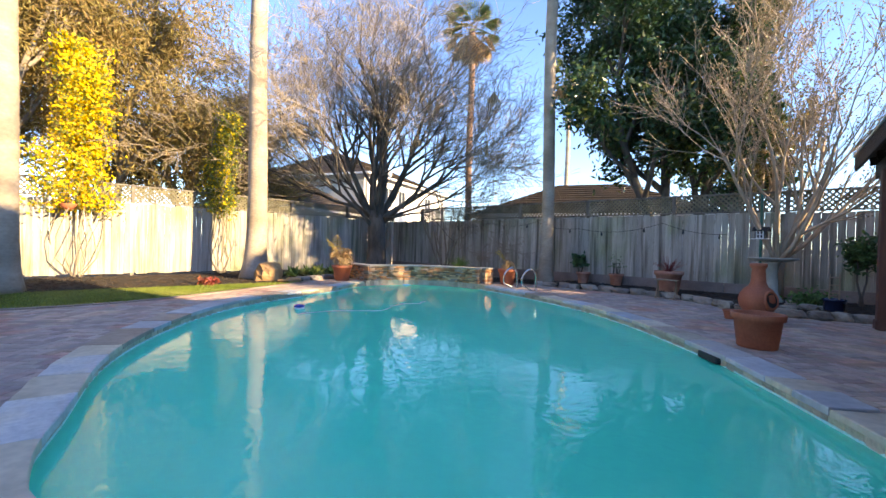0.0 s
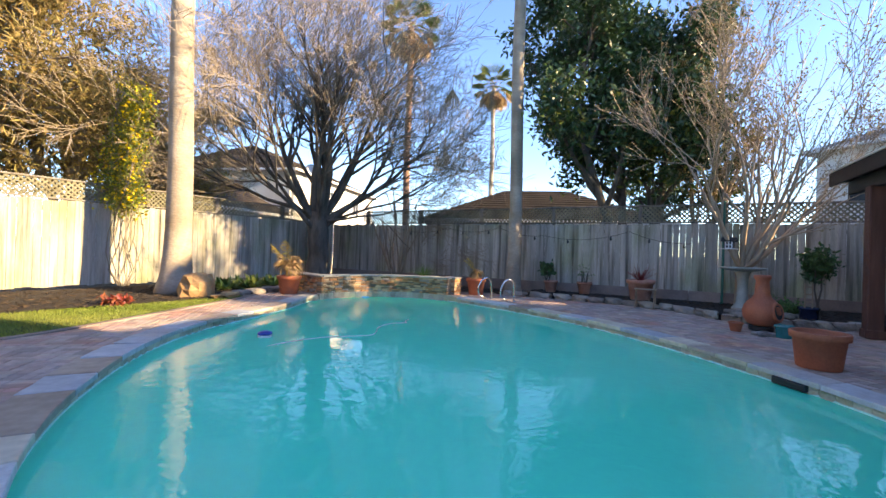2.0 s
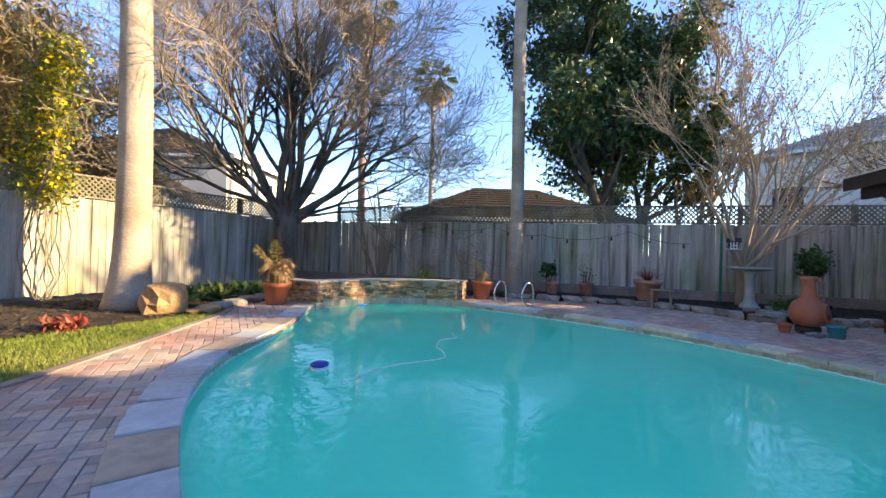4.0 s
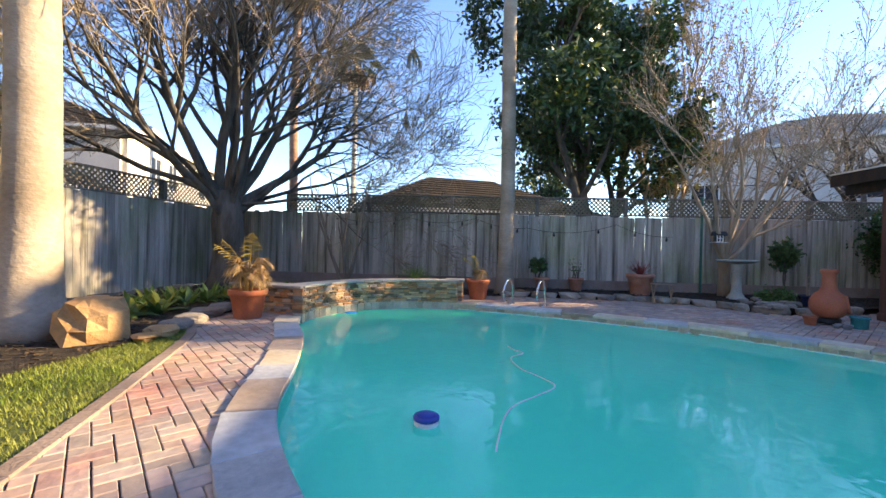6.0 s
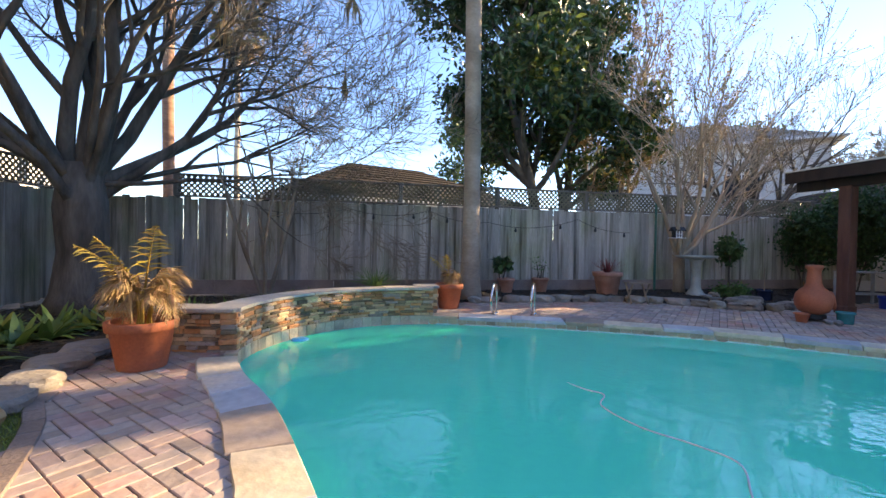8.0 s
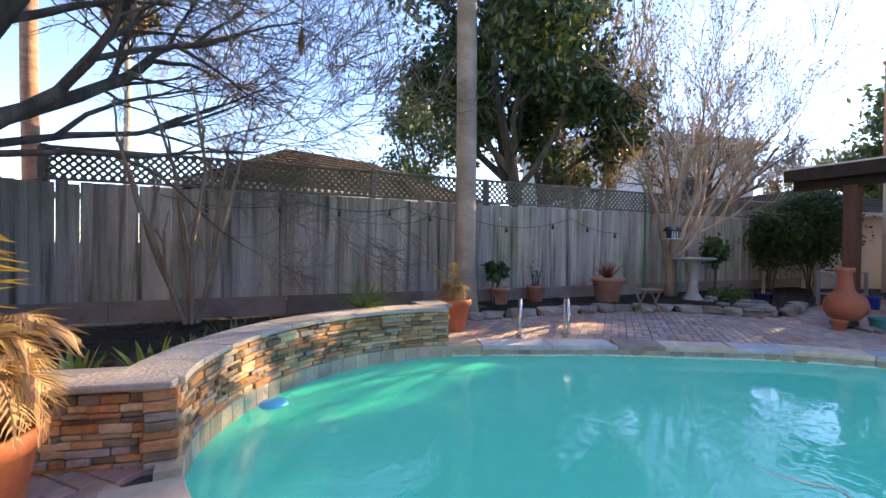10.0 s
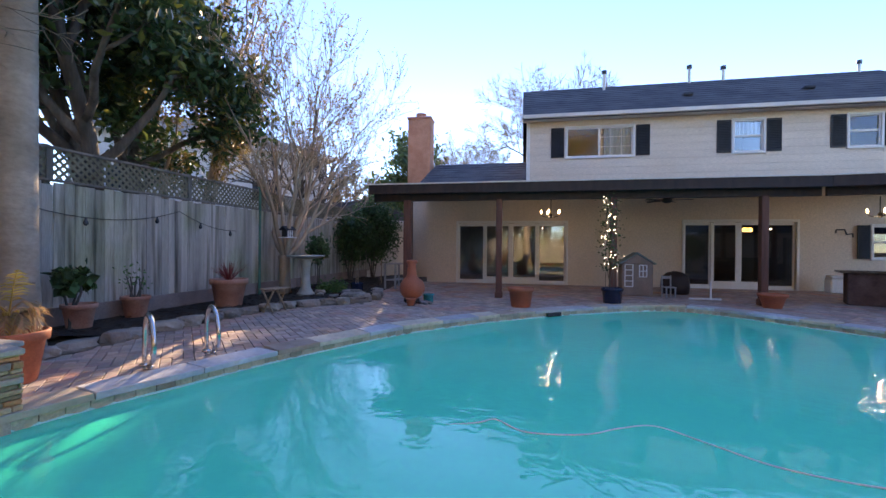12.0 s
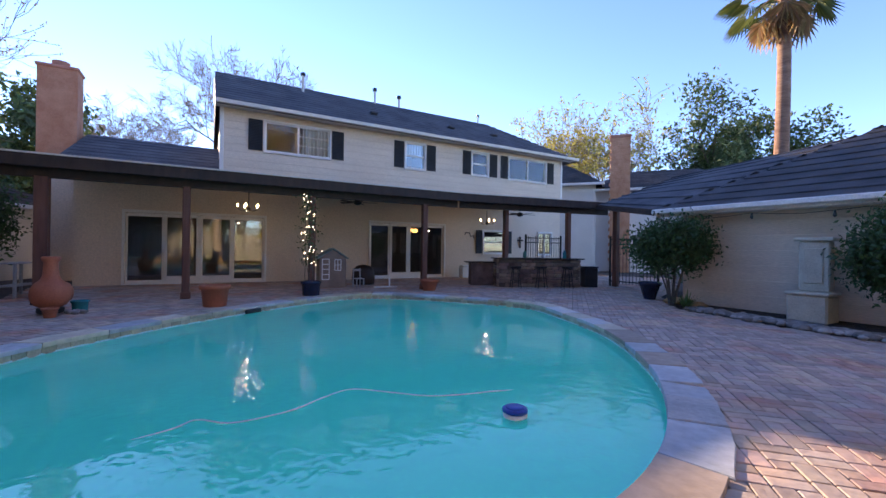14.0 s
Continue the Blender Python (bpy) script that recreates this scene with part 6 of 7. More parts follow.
part("bowl", Geo().lathe([(0.14, 0.84), (0.30, 0.865), (0.42, 0.90), (0.43, 0.925), (0.40, 0.93), (0.30, 0.90), (0.10, 0.885)], 36), M_CONCRETE, bb, smooth=True)
ch = thing("chiminea", "bulbous terracotta chiminea with a flared chimney", "chiminea", m=T(5.13, 6.69, 0.03, 8) @ S(0.78, 0.78, 0.97))
part("stand", Geo().lathe([(0.20, 0.0), (0.22, 0.02), (0.22, 0.075), (0.20, 0.09)], 20), M_IRON, ch)
body = [(0.16, 0.09), (0.25, 0.13), (0.315, 0.22), (0.335, 0.32), (0.31, 0.42), (0.245, 0.50), (0.17, 0.55), (0.135, 0.62), (0.12, 0.76), (0.115, 0.84), (0.15, 0.88), (0.155, 0.915), (0.14, 0.935), (0.10, 0.93), (0.09, 0.80)]
part("body", Geo().lathe(body, 40, wob=0.03), M_TERRA, ch, smooth=True)
mouth = part("mouth", Geo().lathe([(0.155, 0.0), (0.165, 0.03), (0.15, 0.06), (0.125, 0.06), (0.12, 0.02)], 28, pose(0, -0.27, 0.33, 78)), M_TERRA, ch, smooth=True)
# near-black disc paints in the shade of the hollow fire chamber
part("mouth_dark_disc", Geo().lathe([(0.118, 0.045), (0.116, 0.052)], 24, pose(0, -0.27, 0.33, 78)), M_SHUTTER, mouth)
pot("small terracotta pot standing by the chiminea", 4.80, 6.85, 0.0, 0.11, 0.15, M_TERRA, group="small pots by the chiminea")
gl = pot("round teal glazed pot by the chiminea", 5.1, 6.3, 0.0, 0.13, 0.19, M_TEAL, 0.8, group="small pots by the chiminea")
for i in range(6):
    boulder(4.80 + 0.10 * (i % 3), 6.50 + 0.12 * (i // 3) - 0.1, 0.03, 0.06, 0.05, 0.045, i * 5, M_COBBLE, "pale fist-sized stone beside the chiminea", "pale stones")
pot("dark blue glazed pot on the mulch", 7.0, 7.35, 0.10, 0.17, 0.22, M_NAVY, 0.85)
lad = thing("plant_ladder", "small pale wooden plant ladder in a pot", "trellis")
for dx in (-0.09, 0.09):
    part("rail", Geo().box((0.018, 0.018, 0.5), T(7.0 + dx, 7.35, 0.52), 0.002), M_OLDWOOD, lad)
for i in range(3):
    part("rung", Geo().box((0.2, 0.014, 0.018), T(7.0, 7.35, 0.42 + 0.14 * i), 0.002), M_OLDWOOD, lad)
leafy("citrus_bush", "small leafy green bush by the fence", 8.2, 8.05, 0.75, 1.55, 0.36, 21, 900, 0.055, M_SHRUB, 2)
leafy("low_shrub", "low spreading green ground plant by the bird bath", 7.15, 7.95, 0.08, 0.32, 0.42, 23, 900, 0.04, M_FERN, 3, category="plant")
leafy("dark_shrub", "dense dark evergreen shrub at the patio end", 10.7, 6.5, 0.5, 2.5, 0.8, 25, 5200, 0.06, M_SHRUB, 4)
leafy("dark_shrub", "dense dark evergreen shrub at the patio end", 11.6, 5.4, 0.4, 3.3, 1.05, 27, 8000, 0.06, M_SHRUB, 4)
# birdhouse, green pole, small grey bench
bh = thing("bird_feeder", "hanging house-shaped white bird feeder with a dark roof", "bird feeder", m=T(6.93, 9.0, 1.42, -55))
part("body", Geo().box((0.20, 0.15, 0.16), T(0, 0, 0.08), 0.005), M_SHUTTER, bh)
for a in (-1, 1):
    part("roof_board", Geo().box((0.30, 0.15, 0.014), T(0, a * 0.058, 0.205, 0, -a * 38), 0.003), M_SHUTTER, bh)
part("tray", Geo().box((0.32, 0.24, 0.014), T(0, 0, -0.007), 0.003), M_WHITE, bh)
wf = part("window_frame", Geo().box((0.02, 0.015, 0.15), T(-0.06, -0.083, 0.085)).box((0.02, 0.015, 0.15), T(0.06, -0.083, 0.085)).box((0.02, 0.015, 0.15), T(0, -0.083, 0.085))
          .box((0.14, 0.015, 0.02), T(0, -0.083, 0.165)).box((0.14, 0.015, 0.02), T(0, -0.083, 0.085)).box((0.14, 0.015, 0.02), T(0, -0.083, 0.005)), M_WHITE, bh)
part("hanger", Geo().tube([(0, 0, 0.24), (0, 0, 0.9)], 0.003, 4), M_IRON, bh)
gpole = thing("green_post", "slim green metal post standing by the fence lattice", "post")
part("shaft", Geo().tube([(7.35, 9.55, 0.1), (7.35, 9.55, 2.55)], 0.03, 8), M_GREEN, gpole)
part("cap", Geo().box((0.1, 0.1, 0.03), T(7.35, 9.55, 2.56), 0.005), M_GREEN, gpole)
bn = thing("potting_bench", "small grey-painted wooden potting bench with a shelf", "bench", m=T(8.51, 5.67, 0, -50))
for z, d in ((0.72, 0.40), (0.25, 0.36)):
    for i in range(4):
        part("slat", Geo().box((0.95, d / 4 - 0.008, 0.025), T(0, -d / 2 + d / 8 + i * d / 4, z), 0.004), M_GREYPAINT, bn)
for sx in (-0.43, 0.43):
    for sy in (-0.17, 0.17):
        part("leg", Geo().box((0.05, 0.05, 0.71), T(sx, sy, 0.355), 0.004), M_GREYPAINT, bn)
pot("bright blue glazed pot beside the potting bench", 8.10, 5.34, 0, 0.16, 0.26, M_BLUE, 0.8)
pk = thing("picket_panel", "short pale picket panel beyond the patio", "fence", m=T(9.4, 5.85, 0, -20))
for i in range(9):
    part("picket", Geo().box((0.045, 0.02, 0.75), T(-0.5 + 0.125 * i, 0, 0.48), 0.004), M_OLDWOOD, pk)
for z in (0.25, 0.68):
    part("rail", Geo().box((1.15, 0.025, 0.05), T(0, 0.022, z), 0.004), M_OLDWOOD, pk)
# grab rails
for i, (x, y) in enumerate(((2.0, 11.0), (2.38, 10.47))):
    gr = thing("grab_rail", "curved polished steel pool grab rail", "rail", "pool grab rails", m=T(x, y, 0, 198) @ S(1.1))
    pts = catmull([(0.0, 0, 0.0), (0.0, 0, 0.18), (0.02, 0, 0.38), (0.12, 0, 0.48), (0.26, 0, 0.44), (0.36, 0, 0.28), (0.34, 0, 0.12), (0.22, 0, 0.06), (0.14, 0, 0.0)], 6, False)
    part("tube", Geo().tube(pts, 0.021, 12), M_STEEL, gr, smooth=True)
    for dx in (0.0, 0.14):
        part("flange", Geo().lathe([(0.045, 0.0), (0.045, 0.012), (0.03, 0.02)], 16, T(dx, 0, 0.003)), M_STEEL, gr, smooth=True)
# floating dispenser, thermometer, hose
fl = thing("chlorine_float", "blue and white floating chlorine dispenser on the water", "pool float", m=T(-2.57, 7.45, WATER + 0.015) @ S(0.8))
part("base", Geo().lathe([(0.10, -0.06), (0.115, -0.02), (0.115, 0.01), (0.10, 0.02)], 28), M_WHITE, fl, smooth=True)
part("ring", Geo().lathe([(0.10, 0.018), (0.12, 0.03), (0.12, 0.055), (0.10, 0.066)], 28), M_BLUE, fl, smooth=True)
part("lid", Geo().lathe([(0.10, 0.062), (0.07, 0.078), (0.03, 0.082), (0.005, 0.082)], 28), M_BLUE, fl, smooth=True)
solo("pool_light", Geo().lathe([(0.11, -0.02), (0.12, 0.0), (0.10, 0.02), (0.02, 0.03)], 20, T(-1.05, 12.2, WATER)), M_LBLUE, "small bright blue float by the stone wall", "pool float", smooth=True)
hose_pts = catmull([(0.9, 10.6, -0.45), (0.55, 10.1, -0.38), (0.25, 9.7, -0.28), (-0.1, 9.25, -0.16), (-0.42, 8.66, -0.117), (-0.45, 8.45, -0.117), (-0.73, 8.38, -0.117), (-0.95, 8.04, -0.117), (-1.0, 7.72, -0.117), (-1.1, 7.45, -0.117),
                    (-1.45, 7.38, -0.117), (-1.78, 7.33, -0.117), (-2.05, 7.18, -0.117), (-2.32, 6.96, -0.117), (-2.6, 6.75, -0.15), (-3.0, 6.7, -0.25), (-3.4, 6.75, -0.35)], 8, False)
solo("pool_hose", Geo().tube(hose_pts, 0.006, 8), M_HOSE, "pale vacuum hose snaking through the pool water", "hose", smooth=True)
# string lights on the back fence
sl = thing("string_lights", "dark cable of string lights drooping along the fence", "string lights")
pts = []
anch = [(3.0, 1.93), (5.1, 1.92), (6.9, 1.93), (8.3, 1.70), (10.6, 1.83), (12.2, 1.55)]
for (xa, za), (xb, zb) in zip(anch, anch[1:]):
    for i in range(10):
        f = i / 10
        pts.append(FR @ Vector((xa + (xb - xa) * f, -0.05, za + (zb - za) * f - 0.16 * 4 * f * (1 - f) * (xb - xa) / 2.2)))
part("cable", Geo().tube(pts, 0.006, 5), M_IRON, sl)
for i in range(3, len(pts), 5):
    bulb = part("bulb", Geo().lathe([(0.012, 0.0), (0.016, -0.03), (0.03, -0.07), (0.03, -0.09), (0.012, -0.115)], 10, Matrix.Translation(pts[i])), M_CLEAR, sl)
# plants in the side bed
rf = random.Random(51)
for i in range(24):
    f = i / 23
    x, y = -5.1 + 2.1 * f + rf.uniform(-0.45, 0.45), 12.2 + 2.3 * f + rf.uniform(-0.5, 0.4)
    tuft("clump of broad green strap leaves in the bed", x, y, 0.02, 22, 0.42, M_FERN if i % 4 else M_VINE, 60 + i, 1.15, "leafy_clump", 0.052, "plant", 0.55)
for i in range(6):
    tuft("clump of broad green leaves behind the wall", -2.4 + 0.45 * i, 13.3 + rf.uniform(-0.2, 0.3), 0.02, 18, 0.45, M_FERN, 90 + i, 0.75, "leafy_clump", 0.032, "plant", 0.35)
tuft("grassy green plant spilling over the wall cap", 0.55, 12.5, 0.40, 110, 0.50, M_FERN, 99, 0.95, "grassy_plant", 0.008, "plant", 0.5)
leafy("dry_leaf_pile", "small rusty red heap of dead leaves on the lawn edge", -5.55, 9.75, 0.0, 0.14, 0.28, 33, 160, 0.06, M_RED, 1, category="leaves")
hb = thing("hanging_basket", "small hanging basket below the yellow vine", "hanging basket", m=T(-9.2, 10.1, 1.72))
part("bowl", Geo().lathe([(0.06, 0.0), (0.13, 0.05), (0.17, 0.13), (0.175, 0.15), (0.14, 0.15)], 18), M_TERRA, hb, smooth=True)
part("cord", Geo().tube([(0, 0, 0.15), (0, 0, 0.7)], 0.005, 4), M_IRON, hb)

# ---- patio ----
def chandelier(x, y, z):
    th = thing("chandelier", "dark iron patio chandelier with candle bulbs", "chandelier", "patio chandeliers", m=H_(x, y, z))
    part("stem", Geo().tube([(0, 0, 0), (0, 0, 0.45)], 0.012, 8), M_IRON, th)
    part("hub", Geo().lathe([(0.02, -0.08), (0.05, -0.03), (0.05, 0.02), (0.02, 0.06)], 14), M_IRON, th)
    for i in range(5):
        a = 6.283 * i / 5
        c, s_ = math.cos(a), math.sin(a)
        arm = part("arm", Geo().tube([(0, 0, 0), (0.12 * c, 0.12 * s_, -0.05), (0.24 * c, 0.24 * s_, -0.02), (0.27 * c, 0.27 * s_, 0.05)], 0.008, 6), M_IRON, th)
        part("bulb", Geo().lathe([(0.01, 0.05), (0.022, 0.08), (0.018, 0.12), (0.004, 0.15)], 10, T(0.27 * c, 0.27 * s_, 0)), M_BULB, arm)
    ld = bpy.data.lights.new("chandelier_light", "POINT")
    ld.energy, ld.color, ld.shadow_soft_size = 1.6, (1.0, 0.78, 0.52), 0.03
    new("chandelier_light", ld).matrix_world = H_(x, y, z - 0.16)


chandelier(4.3, 2.2, 2.15)
chandelier(-3.6, 2.2, 2.12)


def fan(x, y, z):
    th = thing("ceiling_fan", "dark patio ceiling fan at rest", "ceiling fan", "patio fans", m=H_(x, y, z))
    part("rod", Geo().tube([(0, 0, 0), (0, 0, 0.35)], 0.015, 8), M_IRON, th)
    part("motor", Geo().lathe([(0.05, -0.10), (0.11, -0.07), (0.12, 0.0), (0.08, 0.04), (0.02, 0.06)], 18), M_IRON, th, smooth=True)
    for i in range(5):
        part("blade", Geo().box((0.50, 0.12, 0.01), pose(0, 0, -0.02, 0, 0, 72 * i + 20) @ T(0.36, 0, 0, 0, 10), 0.003), M_BEAM, th)


fan(1.3, 2.3, 2.55)
fan(-4.9, 2.5, 2.5)
for x in (-1.2, -3.3, -5.2, -6.2, 2.3, 6.6):
    sp_ = thing("recessed_light", "small bright recessed ceiling spotlight", "ceiling light", "patio spotlights", m=H_(x, 1.5, 2.95))
    part("trim_ring", Geo().lathe([(0.06, -0.02), (0.06, 0.06)], 16), M_TRIM, sp_)
    part("lens", Geo().lathe([(0.03, -0.03), (0.035, -0.021)], 14), M_BULB, sp_)
# column plant with fairy lights
pot("round clay urn at the foot of the patio post", *(HM @ Vector((-0.08, 4.45, 0))), 0.27, 0.30, M_TERRA, 0.6)
pot("dark planter at the foot of the lit patio post", *(HM @ Vector((3.1, 4.45, 0))), 0.24, 0.34, M_NAVY, 0.8)
fy = thing("fairy_light_vine", "potted climber wound with fairy lights up the patio post", "plant")
base = HM @ Vector((3.15, 4.42, 0.2))
rv = random.Random(3)
tips = []
for i in range(4):
    pts = [base + Vector((0.09 * math.cos(f * 5 + i * 1.6), 0.09 * math.sin(f * 5 + i * 1.6), 2.1 * f)) for f in [k / 14 for k in range(15)]]
    part("stem", Geo().tube(pts, 0.008, 5), M_BARK, fy)
    tips += [(q, Vector((0, 0, 1))) for q in pts[4:]]
part("foliage", leaf_cloud(tips, rv, 500, 0.035, 0.09), M_SHRUB, fy, kind="stuff")
for i in range(46):
    q, _ = rv.choice(tips)
    q = q + Vector((rv.gauss(0, 0.07), rv.gauss(0, 0.07), rv.uniform(-0.1, 0.1)))
    part("fairy_bulb", Geo().box((0.014, 0.014, 0.02), Matrix.Translation(q), 0.004), M_TINYBULB, fy)
# play house against the wall
ph = thing("playhouse", "child's plastic playhouse with white windows against the wall", "playhouse", m=H_(2.15, 2.6, 0, 180) @ S(0.8))
part("wall_panel", Geo().box((0.95, 0.5, 1.05), T(0, 0, 0.525), 0.02), M_PLAYWALL, ph)
for a in (-1, 1):
    part("roof_panel", Geo().box((0.68, 0.62, 0.04), T(a * 0.27, 0, 1.22, 0, 0, a * 33), 0.01), M_PLAYROOF, ph)
gb = Geo().add([(-0.46, -0.26, 1.05), (0.46, -0.26, 1.05), (0, -0.26, 1.34), (-0.46, 0.26, 1.05), (0.46, 0.26, 1.05), (0, 0.26, 1.34)], [(0, 1, 2), (5, 4, 3), (0, 3, 4, 1), (1, 4, 5, 2), (2, 5, 3, 0)])
part("gable", gb, M_PLAYWALL, ph)
for x0, x1, z0, z1, nx, nz in ((0.06, 0.28, 0.62, 1.0, 2, 2), (-0.38, -0.14, 0.3, 1.02, 1, 4)):
    w = Geo()
    for i in range(nx + 1):
        w.box((0.028, 0.03, z1 - z0), T(x0 + (x1 - x0) * i / nx, -0.26, (z0 + z1) / 2), 0.003)
        w.box((0.028, 0.03, z1 - z0), T(x0 + (x1 - x0) * i / nx, 0.26, (z0 + z1) / 2), 0.003)
    for i in range(nz + 1):
        w.box((x1 - x0, 0.028, 0.028), T((x0 + x1) / 2, -0.26, z0 + (z1 - z0) * i / nz), 0.003)
        w.box((x1 - x0, 0.028, 0.028), T((x0 + x1) / 2, 0.26, z0 + (z1 - z0) * i / nz), 0.003)
    part("window", w, M_WHITE, ph)
kc = thing("child_chair", "small pale child's chair beside the playhouse", "chair", m=H_(1.45, 2.95, 0, 10))
part("seat", Geo().box((0.26, 0.26, 0.025), T(0, 0, 0.26), 0.005), M_GREYPAINT, kc)
for sx in (-0.11, 0.11):
    for sy in (-0.11, 0.11):
        part("leg", Geo().box((0.03, 0.03, 0.25), T(sx, sy, 0.125), 0.003), M_GREYPAINT, kc)
    part("back_post", Geo().box((0.03, 0.03, 0.28), T(sx, -0.115, 0.41), 0.003), M_GREYPAINT, kc)
part("backrest", Geo().box((0.25, 0.02, 0.07), T(0, -0.115, 0.5), 0.004), M_GREYPAINT, kc)
pp = thing("pipe_stand", "white plastic pipe standing on a flat base", "pipe stand", m=H_(0.75, 3.3, 0, 0))
part("base_pipe", Geo().tube([(-0.35, 0, 0.025), (0.35, 0, 0.025)], 0.022, 8), M_WHITE, pp)
part("upright", Geo().tube([(-0.12, 0, 0.03), (-0.12, 0, 0.46)], 0.022, 8), M_WHITE, pp)
cv = leafy("round_cushion", "round dark covered fire pit beside the wall", *(HM @ Vector((0.95, 1.9, 0)))[:2], 0.0, 0.62, 0.34, 44, 10, 0.01, M_SHUTTER, 1, category="fire pit")
part("cover", Geo().lathe([(0.33, 0.0), (0.36, 0.2), (0.34, 0.45), (0.2, 0.58), (0.02, 0.62)], 24, HM @ T(0.95, 1.9, 0)), M_BEAM, cv, smooth=True)
bn2 = thing("storage_bin", "white lidded storage bin against the patio wall", "bin", m=H_(-3.75, 0.5, 0))
part("body", Geo().box((0.38, 0.3, 0.42), T(0, 0, 0.21), 0.03), M_WHITE, bn2)
part("lid", Geo().box((0.36, 0.28, 0.10), T(0, 0, 0.46), 0.04), M_WHITE, bn2)
sg = thing("lit_sign", "small glowing orange sign in the patio door", "sign", m=H_(-1.75, -0.18, 1.85))
part("panel", Geo().box((0.42, 0.02, 0.16), T(0, 0, 0), 0.004), M_BEAM, sg)
part("lit_face", Geo().box((0.38, 0.006, 0.12), T(0, 0.014, 0), 0.002), M_SIGN, sg)
for i, w in enumerate((0.30, 0.24)):
    part("letter_bar", Geo().box((w, 0.004, 0.025), T(0, 0.019, 0.025 - 0.05 * i)), M_BEAM, sg)
bk = thing("wall_bracket", "dark scrolled iron bracket on the patio wall", "bracket", m=H_(-4.25, 0.06, 1.72))
part("scroll", Geo().tube([(-0.22, 0, -0.1), (-0.22, 0, 0.0), (-0.05, 0.02, -0.02), (0.0, 0.02, 0.12), (0.2, 0, 0.12), (0.22, 0, 0.02)], 0.022, 6), M_IRON, bk)
cr = thing("wall_cross", "dark wooden cross hung on the patio wall", "cross", m=H_(-7.0, 0.05, 1.5))
part("upright", Geo().box((0.08, 0.03, 0.5), T(0, 0, 0), 0.005), M_BEAM, cr)
part("crossbar", Geo().box((0.32, 0.026, 0.08), T(0, 0.003, 0.08), 0.005), M_BEAM, cr)

# ---- outdoor kitchen bar ----
M_BARSTONE = mat("bar_stone", (0.15, 0.10, 0.08), (0.30, 0.22, 0.17), 4.0, 0.85, 0.7, fine=26.0, rand=0.45, hue=0.03)
M_GRANITE = mat("dark_granite", (0.03, 0.026, 0.024), (0.08, 0.065, 0.055), 30.0, 0.25, 0.05)
bar = thing("stone_bar", "outdoor kitchen bar faced in dark stacked stone", "bar")
BM = HM @ pose(-2.62, 4.25, 0, 0, 0, 180 - 26)
LB = 2.55
part("core", Geo().box((LB, 0.55, 0.86), BM @ T(LB / 2, 0.34, 0.43)), M_MORTAR, bar)
rb = random.Random(77)
z = 0.0
while z < 0.85:
    h = min(rb.uniform(0.07, 0.13), 0.86 - z)
    x = 0.0
    while x < LB:
        w = min(rb.uniform(0.14, 0.36), LB - x)
        part("stone", Geo().box((w - 0.012, 0.09, h - 0.012), BM @ T(x + w / 2, 0.045 + rb.uniform(-0.012, 0.012) - 0.02, z + h / 2, rb.uniform(-1, 1)), 0.014), M_BARSTONE, bar)
        x += w
    for x, y in ((-0.02, 0.34), (LB + 0.02, 0.34)):
        part("stone", Geo().box((0.09, 0.6, h - 0.012), BM @ T(x, y, z + h / 2), 0.014), M_BARSTONE, bar)
    z += h
bt = thing("bar_counter", "dark polished granite counter on the stone bar", "counter")
part("slab", Geo().box((LB + 0.3, 0.75, 0.04), BM @ T(LB / 2, 0.30, 0.885), 0.012), M_GRANITE, bt)
lowbar = thing("stone_bar", "lower end section of the stone bar", "bar")
part("core", Geo().box((0.75, 0.55, 0.72), BM @ T(-0.45, 0.75, 0.36), 0.02), M_BARSTONE, lowbar)
part("slab", Geo().box((0.95, 0.7, 0.04), BM @ T(-0.5, 0.75, 0.74), 0.01), M_GRANITE, lowbar)
tc = thing("trash_can", "dark square bin at the end of the stone bar", "bin", m=BM @ T(LB + 0.42, 0.25, 0))
part("body", Geo().box((0.42, 0.42, 0.60), T(0, 0, 0.30), 0.02), M_SHUTTER, tc)
part("lid", Geo().box((0.45, 0.45, 0.05), T(0, 0, 0.63), 0.015), M_SHUTTER, tc)
for i in range(3):
    bs = thing("bar_stool", "dark metal bar stool in front of the stone bar", "stool", "bar stools", m=BM @ T(0.45 + 0.8 * i, -0.32, 0))
    part("seat", Geo().lathe([(0.15, 0.60), (0.17, 0.62), (0.17, 0.645), (0.14, 0.655)], 18), M_BEAM, bs)
    for k in range(4):
        a = 0.785 + 1.571 * k
        part("leg", Geo().tube([(0.11 * math.cos(a), 0.11 * math.sin(a), 0.6), (0.2 * math.cos(a), 0.2 * math.sin(a), 0.0)], 0.013, 6), M_IRON, bs)
    part("foot_ring", Geo().tube([(0.17 * math.cos(0.2618 * k), 0.17 * math.sin(0.2618 * k), 0.22) for k in range(25)], 0.008, 5), M_IRON, bs)
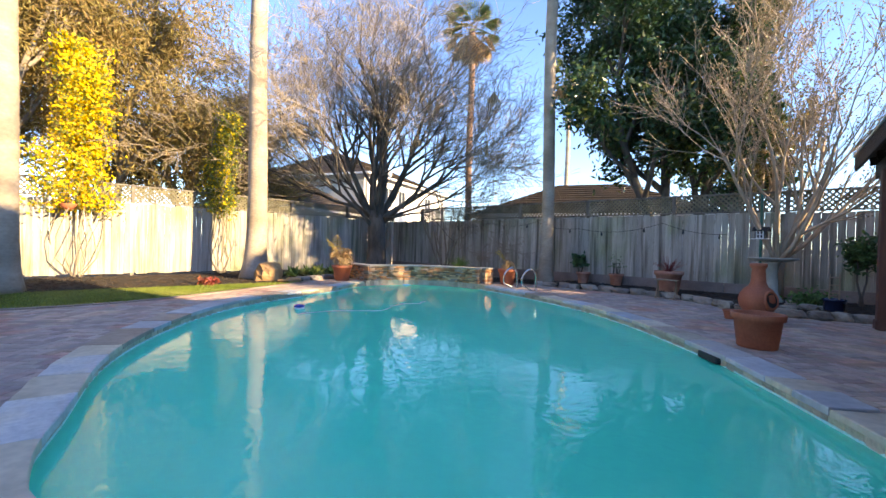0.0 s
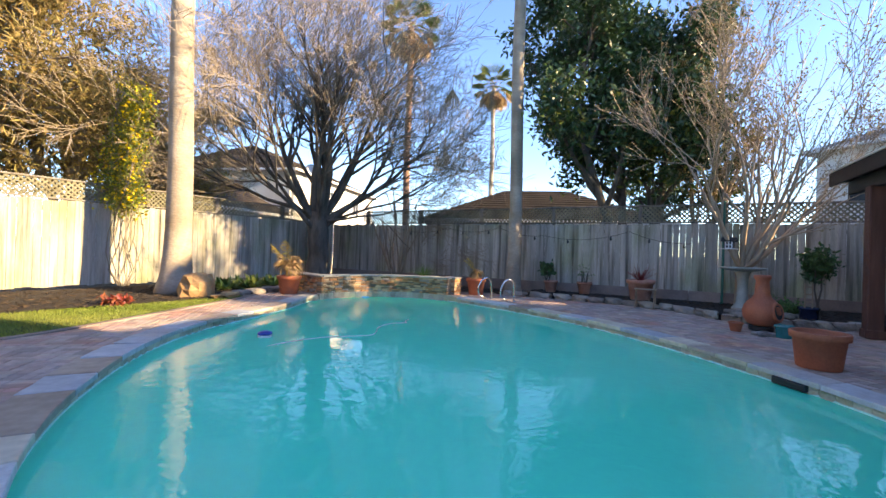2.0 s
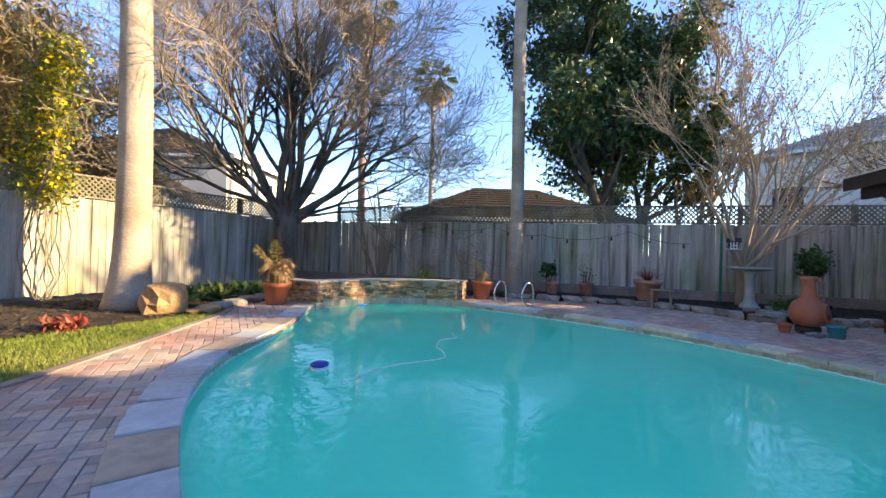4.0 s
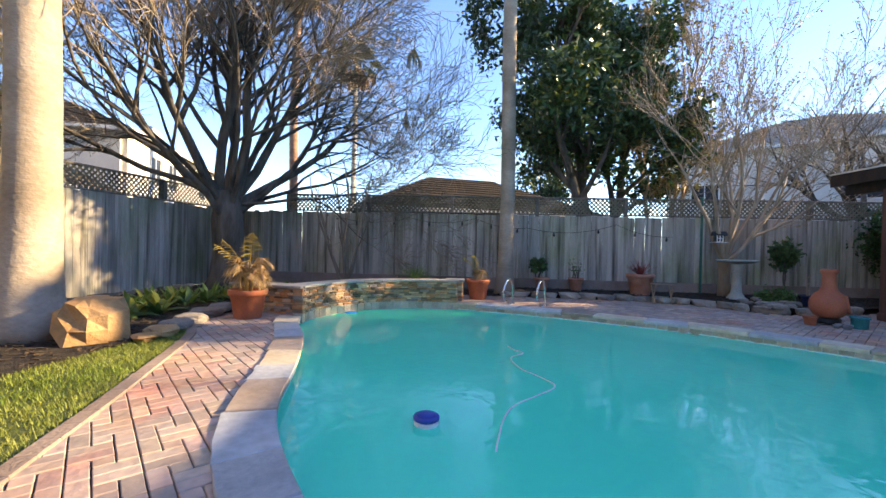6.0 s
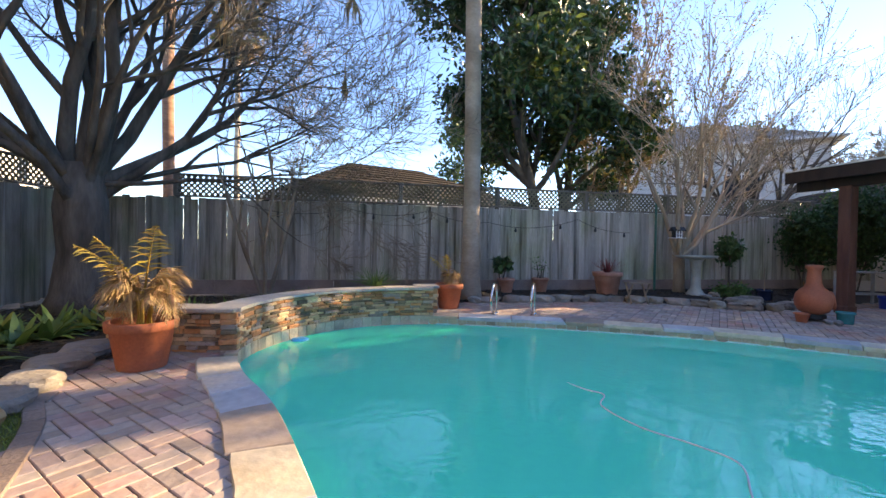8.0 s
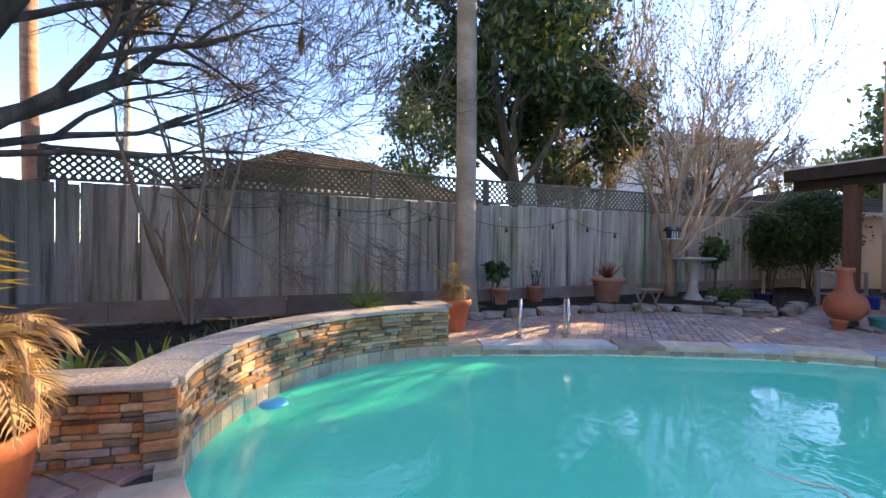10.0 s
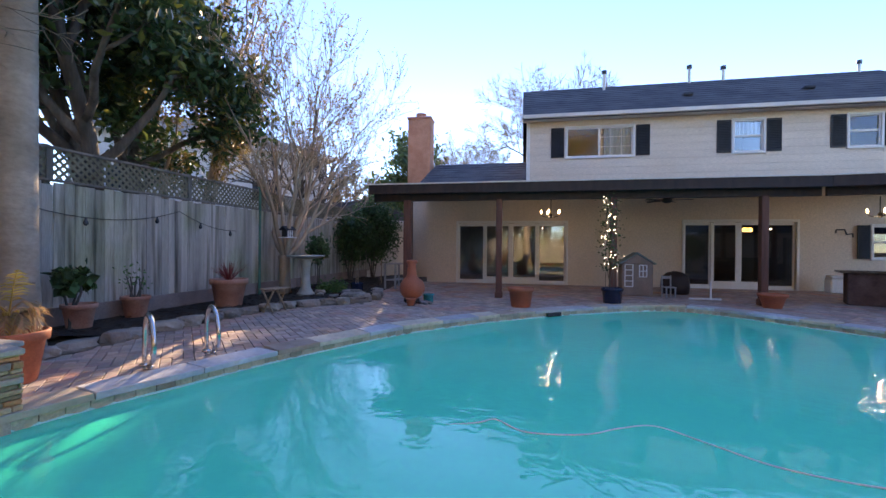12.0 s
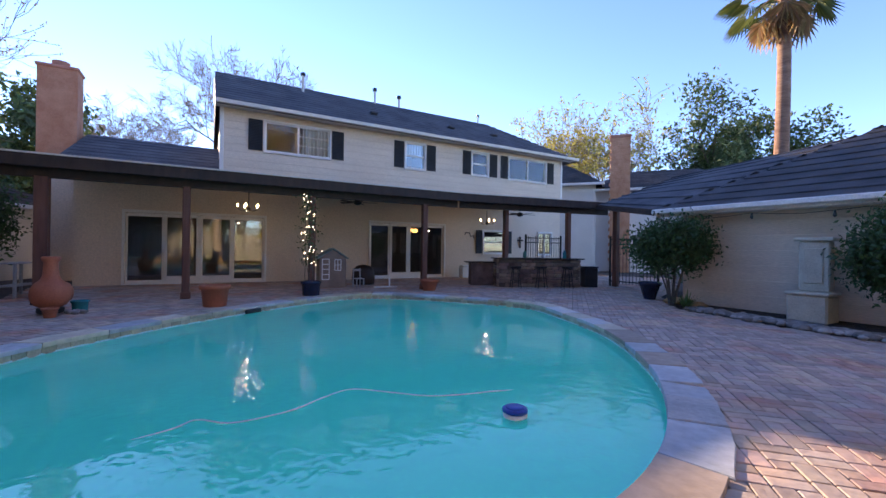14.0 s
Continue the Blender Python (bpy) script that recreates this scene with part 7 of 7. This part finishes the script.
for i, (x, hgt, mt) in enumerate(((0.9, 0.22, M_GREEN), (2.2, 0.26, M_TEAL), (1.5, 0.14, M_WHITE))):
    solo("counter_jar", Geo().lathe([(0.05, 0), (0.06, 0.02), (0.06, hgt * 0.7), (0.03, hgt * 0.85), (0.03, hgt)], 14, BM @ T(x, 0.35, 0.905)), mt, "small glazed jar standing on the granite counter", "jar", smooth=True)

# ---- garage side ----
pd = thing("water_feature", "grey-green cast pedestal fountain against the garage wall", "fountain", m=H_(-3.62, 11.55, 0, 90))
part("basin", Geo().box((0.55, 0.50, 0.46), T(0, 0.05, 0.23), 0.03), M_CAST, pd)
part("basin_rim", Geo().box((0.60, 0.54, 0.05), T(0, 0.05, 0.485), 0.015), M_CAST, pd)
part("back_panel", Geo().box((0.42, 0.20, 0.86), T(0, 0.18, 0.94), 0.02), M_CAST, pd)
part("inset", Geo().box((0.26, 0.03, 0.60), T(0, 0.07, 0.95), 0.01), M_CAST, pd)
part("cornice", Geo().box((0.54, 0.30, 0.06), T(0, 0.18, 1.40), 0.015), M_CAST, pd)
sx, sy, _ = HM @ Vector((-3.45, 9.25, 0))
leafy("clipped_shrub", "dense dark green shrub on several bare stems by the garage", sx, sy, 0.72, 1.85, 0.85, 61, 15000, 0.04, M_SHRUB, 7)
sx, sy, _ = HM @ Vector((-3.35, 12.75, 0))
leafy("clipped_shrub", "rounded dark green shrub against the garage wall", sx, sy, 0.5, 1.85, 0.75, 63, 13000, 0.04, M_SHRUB, 4)
sx, sy, _ = HM @ Vector((-3.2, 9.7, 0))
tuft("bright green fern at the foot of the shrub", sx, sy, 0.02, 40, 0.42, M_FERN, 71, 0.9, "fern", 0.02, "plant", 0.5)
sx, sy, _ = HM @ Vector((-4.1, 8.3, 0))
pot("dark round urn under the garage shrub", sx, sy, 0.0, 0.26, 0.42, M_NAVY, 0.5)
sl2 = thing("string_lights", "cable of dark bulbs under the garage eave", "string lights")
pts = [HM @ Vector((-3.75, 9.0 + 0.4 * i, 1.92 - 0.06 * abs(math.sin(i * 0.8)))) for i in range(16)]
part("cable", Geo().tube(pts, 0.005, 4), M_IRON, sl2)
for i in range(1, 16, 3):
    part("bulb", Geo().lathe([(0.012, 0.0), (0.018, -0.04), (0.03, -0.08), (0.012, -0.115)], 10, Matrix.Translation(pts[i])), M_CLEAR, sl2)
